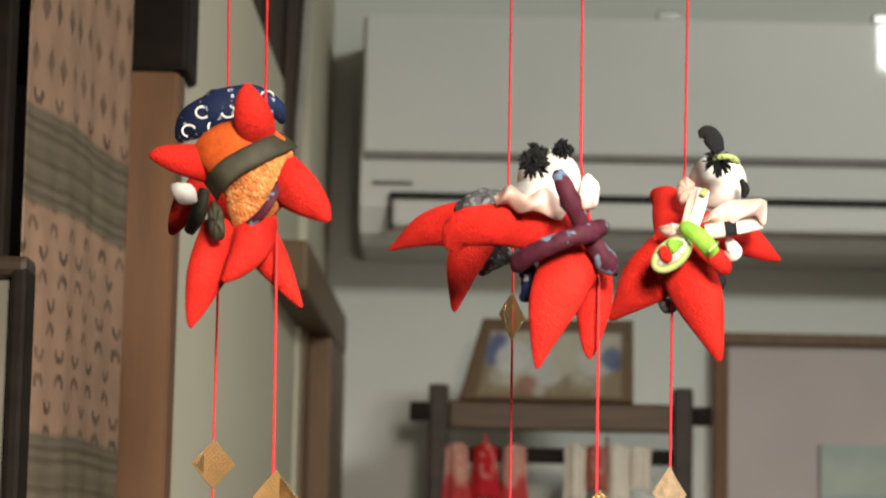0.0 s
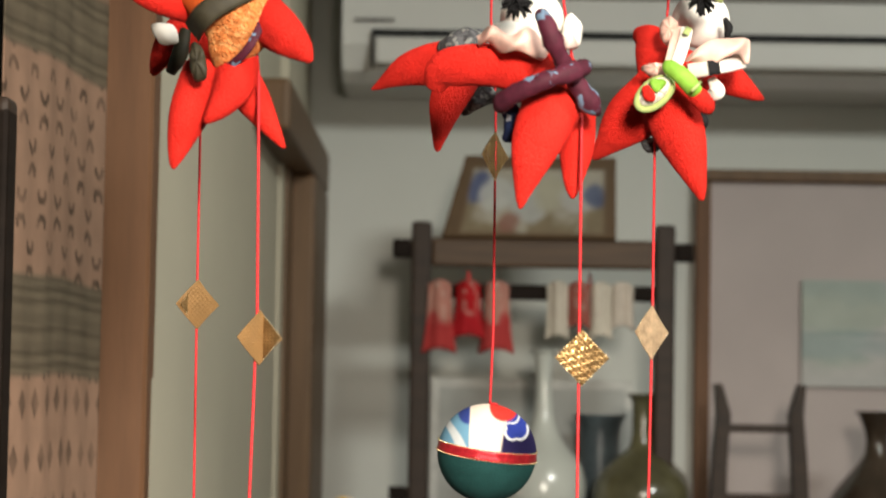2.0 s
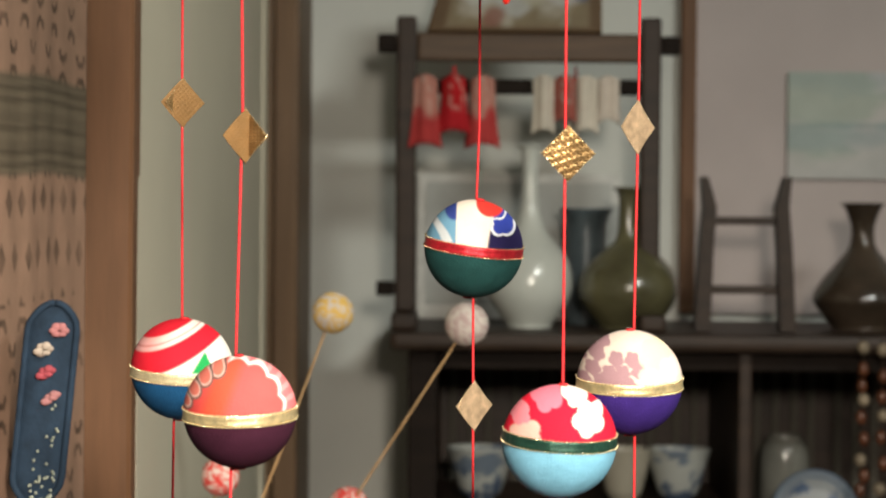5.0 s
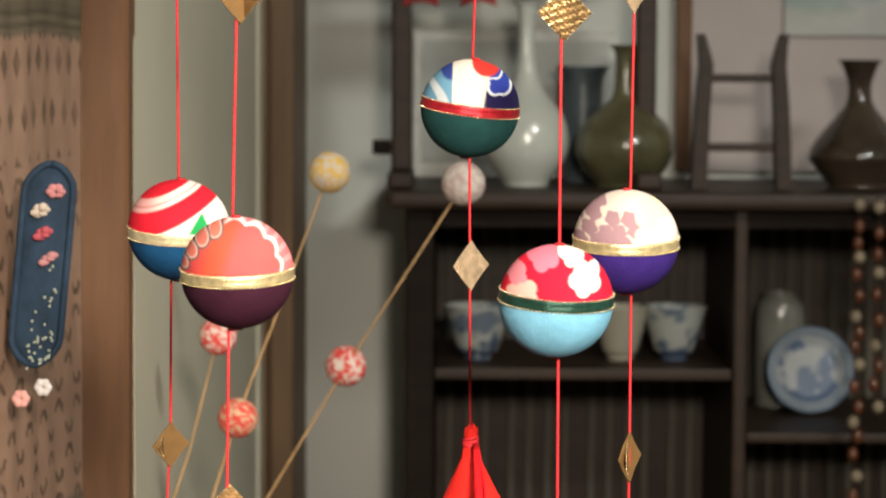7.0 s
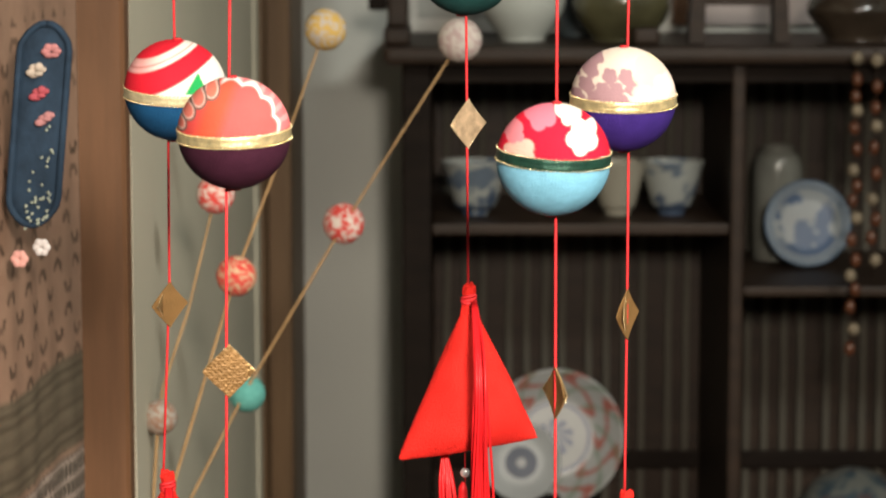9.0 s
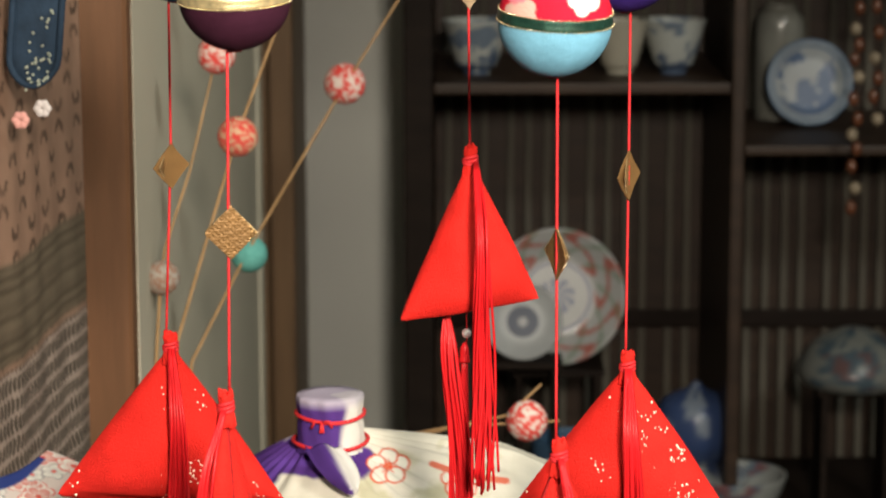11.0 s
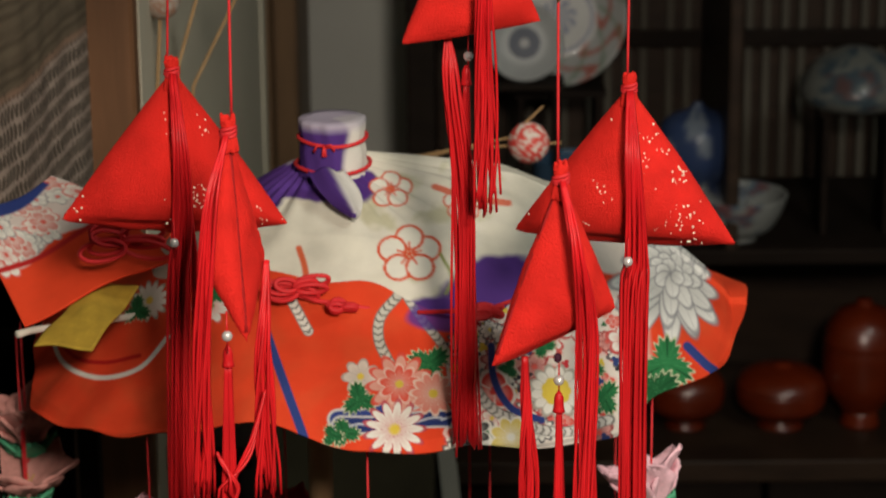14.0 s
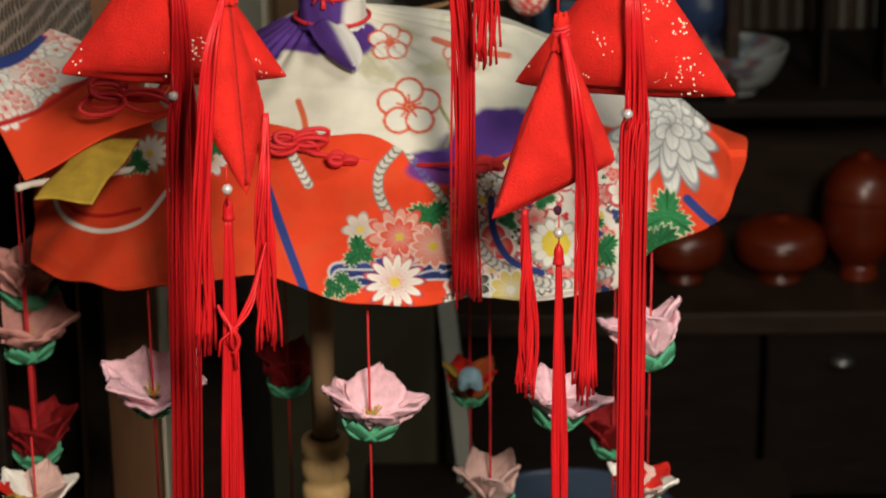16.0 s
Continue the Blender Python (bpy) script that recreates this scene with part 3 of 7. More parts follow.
for k, (xx, lab) in enumerate(((0.0438, "blue-and-white porcelain tea bowl on the shelf"), (0.2217, "cream porcelain tea bowl on the shelf"), (0.2890, "blue-and-white flared porcelain bowl on the shelf"))):
    rr = (0.042, 0.036, 0.040)[k]

    def brush(h, w):
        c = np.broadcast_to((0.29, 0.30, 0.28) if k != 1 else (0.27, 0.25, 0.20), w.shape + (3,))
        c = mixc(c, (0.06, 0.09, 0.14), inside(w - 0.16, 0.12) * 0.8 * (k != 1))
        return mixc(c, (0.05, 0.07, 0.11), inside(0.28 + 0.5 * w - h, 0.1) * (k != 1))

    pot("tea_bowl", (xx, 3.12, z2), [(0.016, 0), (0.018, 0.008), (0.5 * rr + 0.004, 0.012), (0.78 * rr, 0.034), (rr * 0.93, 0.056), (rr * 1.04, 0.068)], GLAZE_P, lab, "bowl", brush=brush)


def stand(name, lo, hi, label):
    """A low stand: a top board on two side boards."""
    t = thing(name, ((lo[0] + hi[0]) / 2, (lo[1] + hi[1]) / 2, lo[2]), label, "stand")
    h = min(0.008, 0.4 * (hi[2] - lo[2]))
    box("top_board", (lo[0], lo[1], hi[2] - h), hi, BLACK_WOOD, t, 0.001)
    for x in (lo[0] + 0.006, hi[0] - 0.014):
        box("side_board", (x, lo[1] + 0.003, lo[2]), (x + 0.008, hi[1] - 0.003, hi[2] - h), BLACK_WOOD, t, 0.001)
    return t


def plate(name, at, r, label, ring, tilt=12.0, yaw=0.0):
    """A plate that stands on its edge and leans back."""
    t = thing(name, (at[0], at[1], at[2] - r), label, "plate")
    d, a = np.linspace(0, 1, 36)[:, None], np.linspace(0, 2 * np.pi, 120, endpoint=False)[None]
    depth = 0.22 * r * np.clip((d - 0.55) / 0.45, 0, 1) ** 1.6
    m = pose(*at, 90 - tilt, 0, yaw)
    u, v = d * np.cos(a) * r, d * np.sin(a) * r
    p = np.stack([u, v, depth + 0 * a], -1) @ np.array(m.to_3x3()).T + np.array(at)
    part("dish", Geo().grid(p, True, colour=ring(d + 0 * a, a + 0 * d)), GLAZE_P, t, double=0.004)
    return t


def blue_plate(d, a):
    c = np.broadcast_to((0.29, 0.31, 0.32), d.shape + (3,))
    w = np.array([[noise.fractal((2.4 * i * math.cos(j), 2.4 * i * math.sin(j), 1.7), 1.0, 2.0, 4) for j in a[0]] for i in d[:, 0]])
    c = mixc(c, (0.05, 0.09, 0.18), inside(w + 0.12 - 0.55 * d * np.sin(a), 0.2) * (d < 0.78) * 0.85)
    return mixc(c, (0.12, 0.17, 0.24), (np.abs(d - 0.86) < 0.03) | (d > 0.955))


def imari_plate(d, a):
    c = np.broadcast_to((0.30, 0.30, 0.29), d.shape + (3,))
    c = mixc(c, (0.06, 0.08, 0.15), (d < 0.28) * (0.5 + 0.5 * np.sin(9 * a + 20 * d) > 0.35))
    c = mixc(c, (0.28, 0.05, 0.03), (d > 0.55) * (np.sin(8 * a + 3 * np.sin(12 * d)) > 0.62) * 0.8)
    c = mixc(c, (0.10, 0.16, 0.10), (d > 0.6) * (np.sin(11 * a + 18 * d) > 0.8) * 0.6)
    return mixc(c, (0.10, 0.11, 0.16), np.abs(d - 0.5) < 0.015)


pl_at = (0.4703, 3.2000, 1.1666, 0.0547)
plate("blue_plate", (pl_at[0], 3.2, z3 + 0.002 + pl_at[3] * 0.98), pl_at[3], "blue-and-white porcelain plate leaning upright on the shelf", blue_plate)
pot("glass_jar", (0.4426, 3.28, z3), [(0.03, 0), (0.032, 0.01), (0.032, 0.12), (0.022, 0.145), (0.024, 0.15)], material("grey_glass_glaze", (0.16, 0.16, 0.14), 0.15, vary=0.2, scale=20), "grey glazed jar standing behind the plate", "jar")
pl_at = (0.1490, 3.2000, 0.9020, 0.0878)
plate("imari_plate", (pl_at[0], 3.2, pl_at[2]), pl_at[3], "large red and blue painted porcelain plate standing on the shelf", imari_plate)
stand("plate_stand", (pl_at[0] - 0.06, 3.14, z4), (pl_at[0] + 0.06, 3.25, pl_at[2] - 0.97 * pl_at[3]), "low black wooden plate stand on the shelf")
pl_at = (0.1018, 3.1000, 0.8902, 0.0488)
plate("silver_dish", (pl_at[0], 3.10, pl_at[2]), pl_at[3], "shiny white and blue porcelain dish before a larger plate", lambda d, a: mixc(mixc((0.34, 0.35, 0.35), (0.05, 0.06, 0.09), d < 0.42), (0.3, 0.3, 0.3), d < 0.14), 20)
stand("plate_stand", (pl_at[0] - 0.05, 3.07, z4), (pl_at[0] + 0.05, 3.13, pl_at[2] - 0.95 * pl_at[3]), "low black wooden plate stand on the shelf")
xx = 0.3248
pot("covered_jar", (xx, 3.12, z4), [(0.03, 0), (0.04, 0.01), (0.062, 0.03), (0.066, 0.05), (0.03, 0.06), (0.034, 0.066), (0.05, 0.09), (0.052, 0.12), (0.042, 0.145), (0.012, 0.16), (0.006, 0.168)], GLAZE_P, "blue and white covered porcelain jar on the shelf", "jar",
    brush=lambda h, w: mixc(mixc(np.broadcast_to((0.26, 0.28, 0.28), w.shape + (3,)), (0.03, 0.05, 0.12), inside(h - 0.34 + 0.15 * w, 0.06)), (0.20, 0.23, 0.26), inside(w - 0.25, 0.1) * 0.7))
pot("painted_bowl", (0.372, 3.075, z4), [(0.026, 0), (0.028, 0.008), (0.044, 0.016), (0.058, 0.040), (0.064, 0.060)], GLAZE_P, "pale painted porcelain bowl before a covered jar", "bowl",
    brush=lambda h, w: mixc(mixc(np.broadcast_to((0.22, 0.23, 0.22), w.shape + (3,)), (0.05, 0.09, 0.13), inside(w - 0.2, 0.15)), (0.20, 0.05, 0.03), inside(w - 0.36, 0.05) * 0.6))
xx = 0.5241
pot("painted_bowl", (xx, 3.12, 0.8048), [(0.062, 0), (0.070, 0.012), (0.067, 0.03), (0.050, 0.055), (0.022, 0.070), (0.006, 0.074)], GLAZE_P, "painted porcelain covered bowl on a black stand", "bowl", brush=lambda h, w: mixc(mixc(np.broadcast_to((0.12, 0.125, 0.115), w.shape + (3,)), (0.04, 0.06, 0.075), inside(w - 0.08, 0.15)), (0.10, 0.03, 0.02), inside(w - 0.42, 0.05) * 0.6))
stand("bowl_stand", (xx - 0.05, 3.08, z4), (xx + 0.05, 3.16, 0.8048), "black wooden stand under a porcelain bowl")
xx = 0.1652
pot("blue_cup", (xx, 3.14, z4 + 0.0), [(0.022, 0), (0.024, 0.005), (0.046, 0.03), (0.05, 0.06), (0.05, 0.09)], GLAZE_P, "dark blue painted cup on the shelf", "cup", colour=(0.05, 0.10, 0.17))
for xx, r, lab in ((0.5476, 0.052, "red-orange lacquered jar with a round belly"), (0.4425, 0.060, "red-orange lacquered lidded bowl"), (0.3156, 0.052, "orange lacquered footed bowl")):
    h = 0.17 if r == 0.052 and xx > 0.45 else 0.085
    lp = pot("lacquer_pot", (xx, 3.12, z5 + 0.12 * h), [(0.46 * r, 0), (0.6 * r, 0.05 * h), (0.93 * r, 0.22 * h), (r, 0.45 * h), (0.97 * r, 0.56 * h)], LACQUER, lab, "lacquer pot")
    part("foot", Geo().lathe([(0.001, 0.001), (0.52 * r, 0), (0.5 * r, 0.03 * h), (0.44 * r, 0.08 * h), (0.46 * r, 0.13 * h), (0.001, 0.13 * h)], 36, (xx, 3.12, z5)), LACQUER, lp)
    part("lid", Geo().lathe([(0.95 * r, 0.655 * h), (1.0 * r, 0.665 * h), (0.99 * r, 0.70 * h), (0.88 * r, 0.83 * h), (0.62 * r, 0.93 * h), (0.30 * r, 0.97 * h), (0.20 * r, 0.98 * h), (0.19 * r, 1.02 * h), (0.001, 1.025 * h)], 36, (xx, 3.12, z5)), LACQUER, lp)

# ---- towel rack with small garments, picture and small ladder on the cabinet ----
rk = thing("garment_rack", (0.1, 3.12, CTOP), "dark wooden rack with small garments hung on it", "rack")
pl_x, pr_x, pz = -0.0522, 0.2499, 1.8038
for xx in (pl_x, pr_x):
    g = Geo().box((xx - 0.0125, 3.105, CTOP + 0.02), (xx + 0.0125, 3.135, pz), 0, 0.004)
    part("post", g, DARK_WOOD, rk, sharp=True)
    part("foot", Geo().box((xx - 0.016, 3.04, CTOP + 0.0005), (xx + 0.016, 3.20, CTOP + 0.02), 0, 0.005), DARK_WOOD, rk, sharp=True)
zr1, zr0 = 1.7836, 1.7484
part("top_rail", Geo().box((pl_x + 0.0126, 3.108, zr0), (pr_x - 0.0126, 3.132, zr1), 0, 0.004), material("rack_rail_wood", (0.075, 0.043, 0.023), 0.45, vary=0.25, scale=14, stretch=(0.6, 6, 6)), rk, sharp=True)
for xx, s in ((pl_x, -1), (pr_x, 1)):
    part("tenon", Geo().box((min(xx + s * 0.013, xx + s * 0.036), 3.11, zr0 + 0.010), (max(xx + s * 0.013, xx + s * 0.036), 3.13, zr1 - 0.002), 0, 0.003), BLACK_WOOD, rk, sharp=True)
zb1, zb0 = 1.7275, 1.7083
part("lower_rail", Geo().box((pl_x + 0.0126, 3.112, zb0), (pr_x - 0.0126, 3.128, zb1), 0, 0.003), BLACK_WOOD, rk, sharp=True)
zl = 1.4666
part("tenon", Geo().box((pl_x - 0.036, 3.11, zl - 0.009), (pl_x - 0.013, 3.13, zl + 0.009), 0, 0.003), BLACK_WOOD, rk, sharp=True)


def garment(top, bottom, x0, x1, colours, label, hem=None):
    """A little garment of hung cloth flaps over the rail."""
    t = thing("small_garment", ((x0 + x1) / 2, 3.10, bottom), label, "garment")
    n = len(colours)
    for k, c in enumerate(colours):
        a, b = x0 + (x1 - x0) * k / n, x0 + (x1 - x0) * (k + 1) / n
        u, v = np.meshgrid(np.linspace(0, 1, 12), np.linspace(0, 1, 16))
        drop = (top - bottom) * (0.88 + 0.12 * math.sin(3.1 * k + 1))
        wide = (0.80 if hem else 1.0) + (0.42 if hem else 0.12) * v - 0.12 * np.sin(np.pi * v)
        w = np.stack([(a + b) / 2 + (u - 0.5) * (b - a) * wide, 3.100 - 0.006 * np.sin(np.pi * u) + 0.003 * np.sin(9 * u + k), top - drop * v - 0.006 * (u - 0.5) ** 2 * 4], -1)
        patt = inside(0.1 - np.abs(blossom(u, v, 0.4 + 0.2 * (k % 2), 0.35, 0.3)), 0.1)
        cc = mixc(np.broadcast_to(c, u.shape + (3,)), (0.5, 0.42, 0.36), patt * 0.55)
        if hem:
            cc = mixc(cc, hem, inside(v - 0.52 + 0.1 * np.sin(7 * u + k), 0.1) * 0.85)
        part("flap", Geo().grid(w, colour=cc), PRINT, t, double=0.004)
    part("loop", Geo().tube([((x0 + x1) / 2, 3.100, top - 0.004), ((x0 + x1) / 2, 3.105, top + 0.010), ((x0 + x1) / 2, 3.113, zb1 + 0.0)], 0.0016, 6), CORD, t)


garment(1.7310, 1.6444, -0.0463, 0.0597, [(0.42, 0.19, 0.15), (0.36, 0.012, 0.015), (0.42, 0.20, 0.16)], "red and pink patterned miniature garment on the rack", (0.36, 0.014, 0.02))
garment(1.7316, 1.6632, 0.1036, 0.2097, [(0.55, 0.50, 0.42), (0.30, 0.09, 0.07), (0.56, 0.51, 0.43), (0.55, 0.48, 0.41)], "cream patterned miniature garment on the rack")

pc = thing("framed_picture", (0.09, 3.14, zr1), "fan-shaped framed picture with blue and white shapes, on the rack", "picture")
fx0, fx1 = -0.0274, 0.1882
fz1 = 1.8860
u, v = np.meshgrid(np.linspace(0, 1, 70), np.linspace(0, 1, 40))
inset = 0.028 * v * (1 - u) ** 3
xx = fx0 + (fx1 - fx0) * u + inset
colr = np.broadcast_to((0.095, 0.055, 0.024), u.shape + (3,)).copy()
inner = inside(np.minimum(np.minimum(u - 0.10, 0.93 - u), np.minimum(v - 0.05, 0.84 - v)), 0.03)
wob = np.array([[noise.fractal((5 * a, 3 * b, 4.3), 1.0, 2.0, 3) for a in u[0]] for b in v[:, 0]])
art = mixc(np.broadcast_to((0.40, 0.37, 0.30), u.shape + (3,)), (0.22, 0.17, 0.10), inside(wob + 0.2 - v, 0.5))
for cu, cv, r, c in ((0.17, 0.6, 0.12, (0.04, 0.07, 0.20)), (0.30, 0.5, 0.16, (0.5, 0.5, 0.48)), (0.46, 0.42, 0.17, (0.45, 0.46, 0.44)), (0.62, 0.55, 0.15, (0.42, 0.40, 0.30)), (0.77, 0.5, 0.13, (0.47, 0.46, 0.44)), (0.88, 0.55, 0.09, (0.05, 0.08, 0.18)), (0.38, 0.2, 0.1, (0.24, 0.10, 0.07))):
    art = mixc(art, c, inside(r * (1 + 0.4 * wob) - np.hypot((u - cu) * 1.4, (v - cv) * 0.7), 0.05) * 0.85)
colr = mixc(colr, art * 0.8, inner)
y0 = 3.110 + 0.02 * v
part("panel", Geo().grid(np.stack([xx, y0, zr1 + 0.001 + (fz1 - zr1) * v], -1), colour=colr), material("painted_panel", (1, 1, 1), 0.55, printed=True, vary=0.08, scale=40), pc, double=0.012)

wh = thing("white_panel", (0.1, 3.36, CTOP), "white-framed pale panel leaning behind the vases", "panel")
wx0, wx1, wz1 = -0.0413, 0.2303, 1.6133
box("frame", (wx0, 3.355, CTOP + 0.0005), (wx1, 3.372, wz1), material("white_frame", (0.56, 0.56, 0.53), 0.6), wh, 0.003)
box("picture", (wx0 + 0.012, 3.352, CTOP + 0.02), (wx1 - 0.012, 3.3548, wz1 - 0.012), material("pale_grey_print", (0.40, 0.41, 0.39), 0.6, vary=0.15, scale=12), wh, 0.0005)

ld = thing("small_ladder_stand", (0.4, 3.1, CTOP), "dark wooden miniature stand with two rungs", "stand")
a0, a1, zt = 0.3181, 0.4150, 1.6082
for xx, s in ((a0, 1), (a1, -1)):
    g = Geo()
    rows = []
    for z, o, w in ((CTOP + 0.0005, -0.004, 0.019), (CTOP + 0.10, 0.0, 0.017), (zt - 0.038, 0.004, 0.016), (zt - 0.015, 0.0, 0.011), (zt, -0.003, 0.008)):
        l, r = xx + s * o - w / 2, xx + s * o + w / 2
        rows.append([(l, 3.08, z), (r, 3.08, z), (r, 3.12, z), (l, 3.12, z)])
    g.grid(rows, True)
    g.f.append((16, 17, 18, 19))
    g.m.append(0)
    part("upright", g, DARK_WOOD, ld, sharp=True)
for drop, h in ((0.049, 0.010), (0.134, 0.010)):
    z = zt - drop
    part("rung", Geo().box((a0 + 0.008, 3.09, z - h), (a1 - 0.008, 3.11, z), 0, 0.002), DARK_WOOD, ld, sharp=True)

# ---- five hanging strands: cords, dolls, gold cards, balls, pyramids ----
def cord(pts, label="thin red cord hung with cloth ornaments"):
    w = [np.array((pts[0][0], pts[0][1], TOP - 0.0005))] + [np.array(q) for q in pts]
    fine = []
    for a, b in zip(w[:-1], w[1:]):
        fine += [a + (b - a) * t for t in np.linspace(0, 1, 8, endpoint=False)]
    fine.append(w[-1])
    ob = part("red_string", Geo().tube(fine, 0.00064, 8), CORD)
    return tagged(ob, label, "cord", "cords of the hanging strands")


cord([(-0.1305, 1.2350, 1.8511), (-0.1295, 1.2350, 1.8106), (-0.1313, 1.2350, 1.7249), (-0.1310, 1.2350, 1.6297), (-0.1302, 1.2350, 1.5137), (-0.1340, 1.2350, 1.4598), (-0.1345, 1.2350, 1.3918), (-0.1390, 1.2350, 1.2924)])
cord([(-0.0990, 1.1000, 1.8201), (-0.1003, 1.1200, 1.7815), (-0.0907, 1.0900, 1.7116), (-0.0901, 1.1000, 1.6108), (-0.0923, 1.1000, 1.5033), (-0.0921, 1.1000, 1.4519), (-0.0941, 1.1000, 1.4527), (-0.0959, 1.1000, 1.2956)])
cord([(0.0119, 1.2700, 1.8617), (0.0120, 1.2700, 1.7672), (0.0151, 1.2700, 1.7235), (0.0156, 1.2700, 1.6089), (0.0145, 1.2700, 1.5726), (0.0132, 1.2700, 1.5220), (0.0143, 1.2700, 1.3824)])
cord([(0.0429, 1.1200, 1.8272), (0.0431, 1.1200, 1.7516), (0.0503, 1.0850, 1.6937), (0.0511, 1.1000, 1.6050), (0.0511, 1.1000, 1.4913), (0.0510, 1.1000, 1.4399), (0.0514, 1.1000, 1.2742)])
cord([(0.0972, 1.2000, 1.8468), (0.0964, 1.2000, 1.7631), (0.0897, 1.1850, 1.7116), (0.0906, 1.2000, 1.6200), (0.0895, 1.2000, 1.5114), (0.0903, 1.2000, 1.4592), (0.0903, 1.2000, 1.3935), (0.0899, 1.2000, 1.2908)])


def gold_card(at, h, yaw, spread=18.0, front=0, foil=GOLD):
    """A square of gold paper folded over the cord, standing on its corner."""
    t = thing("gold_card", (at[0], at[1], at[2] - h / 2), "square gold paper card folded over a cord", "paper card", "gold cards")
    for k, (ang, off) in enumerate(((yaw, -0.0012), (yaw + spread, 0.0012))):
        plain = k == 0 and front == 0
        n = 19
        g = Geo()
        a = np.linspace(-1, 1, n)
        u, v = np.meshgrid(a, a)
        x, z = (u + v) / 2, (v - u) / 2
        r = math.radians(ang)
        bow = 0.0006 * np.cos(2.2 * x) * np.cos(2.2 * z)
        i, j = np.meshgrid(np.arange(n), np.arange(n))
        bow = bow + (0.0004 if plain else 0.0009 if foil is GLARE_GOLD else 0.00055) * ((i % 2 == 1) & (j % 2 == 1)) + 0.0001 * np.sin(i * 1.7 + j * 2.3)
        p = np.stack([at[0] + x * h * 0.5 * math.cos(r) - bow * math.sin(r), at[1] + off - bow * math.cos(r) + x * h * 0.5 * math.sin(r), at[2] + z * h * 0.5], -1)
        lf = part("leaf", g.grid(p), GOLD_DARK if plain else foil, t, sharp=True, double=0.0005)
        if not plain:
            e = Geo()
            for w in list(p[0, ::2]) + list(p[-1, ::2]) + list(p[2:-2:2, 0]) + list(p[2:-2:2, -1]):
                e.ball(w, 0.00042, seg=6, rings=4)
            part("beaded_edge", e, GOLD_EDGE, lf, "bright beaded gold edge")


gold_card((-0.1307, 1.2350, 1.6181), 0.0244, 35)
gold_card((-0.0889, 1.1000, 1.5983), 0.0238, 38, -72)
gold_card((0.0149, 1.2700, 1.6975), 0.0246, 57, 10, 1)
gold_card((0.0524, 1.1000, 1.5918), 0.0242, 12, 10, 1)
gold_card((0.0901, 1.2000, 1.6068), 0.0256, 48, 8, 1, GLARE_GOLD)
gold_card((0.0141, 1.2700, 1.4676), 0.0251, 44, 10, 1, GLARE_GOLD)
gold_card((-0.1345, 1.2350, 1.3805), 0.0228, 44)
gold_card((-0.0938, 1.1000, 1.3714), 0.0238, 10, -16)
gold_card((0.0902, 1.2000, 1.3810), 0.0248, 60)
gold_card((0.0514, 1.1000, 1.3614), 0.0235, -72, 7)

GOLD_RIBBON = material("gold_ribbon", (0.78, 0.63, 0.34), 0.30, 0.7, vary=0.25, scale=300, bump=0.5, fine=1500)
RED_RIBBON = material("red_lame_ribbon", (0.45, 0.02, 0.03), 0.3, 0.45, vary=0.3, scale=300, bump=0.5, fine=1500)
GREEN_RIBBON = material("dark_green_ribbon", (0.015, 0.05, 0.035), 0.3, 0.4, vary=0.3, scale=300, bump=0.5, fine=1500)
CREAM_RIBBON = material("cream_gold_ribbon", (0.62, 0.52, 0.32), 0.4, 0.4, vary=0.2, scale=300, bump=0.5, fine=1500)


def felt(name, colour):
    return material(name, colour, 0.85, vary=0.12, scale=120, bump=0.6, fine=1100, spec=0.1)


def fabric_ball(at, under, ribbon, paint, label, tilt=(0, 0), band=0.06):
    """A ball with a printed upper half, a plain lower half and a ribbon round its middle."""
    x, y, z, r = at
    t = thing("fabric_ball", (x, y, z - r), label, "fabric ball", "balls of the hanging strands")
    rot = np.array(pose(0, 0, 0, tilt[0], tilt[1], 0).to_3x3())
    o = np.array((x, y, z))

    def cap(th0, th1, n, colour):
        th, a = np.linspace(th0, th1, n)[:, None], np.linspace(0, 2 * np.pi, 180, endpoint=False)[None]
        d = np.stack([np.sin(th) * np.cos(a), np.sin(th) * np.sin(a), np.cos(th) + 0 * a], -1)
        gore = 1 + 0.006 * np.cos(4 * a) * np.sin(th)
        return Geo().grid(o + (d * gore[..., None] * r) @ rot.T, True, colour=colour(d[..., 0], d[..., 2], d[..., 1]) if colour else None)

    b = math.pi / 2 + band
    part("upper_cover", cap(0.0, b, 80, paint), PRINT, t)
    part("lower_cover", cap(b, math.pi, 40, None), under, t)
    th = np.linspace(b - 0.115, b + 0.105, 7)[:, None]
    a = np.linspace(0, 2 * np.pi, 120, endpoint=False)[None]
    lift = np.array([1.004, 1.022, 1.014, 1.012, 1.014, 1.022, 1.004])[:, None]
    w = 1 + 0.003 * np.sin(17 * a) + 0.002 * np.sin(31 * a)
    d = np.stack([np.sin(th) * np.cos(a), np.sin(th) * np.sin(a), np.cos(th) + 0 * a], -1) * (lift * w)[..., None]
    rb = part("ribbon", Geo().grid(o + d * r @ rot.T, True), ribbon, t)
    g = Geo()
    for s in (-1, 1):
        for k in range(84):
            q = 2 * math.pi * k / 84
            tt = b - 0.005 + s * 0.098
            e = np.array((math.sin(tt) * math.cos(q), math.sin(tt) * math.sin(q), math.cos(tt))) * r * 1.022
            g.ball(o + rot @ e, (0.00052, 0.00052, 0.00045), seg=6, rings=4)
    part("gold_edging", g, GOLD_EDGE, rb)
    for s in (-1, 1):
        e = np.array((0, 0, s * r))
        part("eyelet", Geo().tube([o + rot @ e, o + rot @ (e * 1.03)], 0.0022, 8), CORD, t)


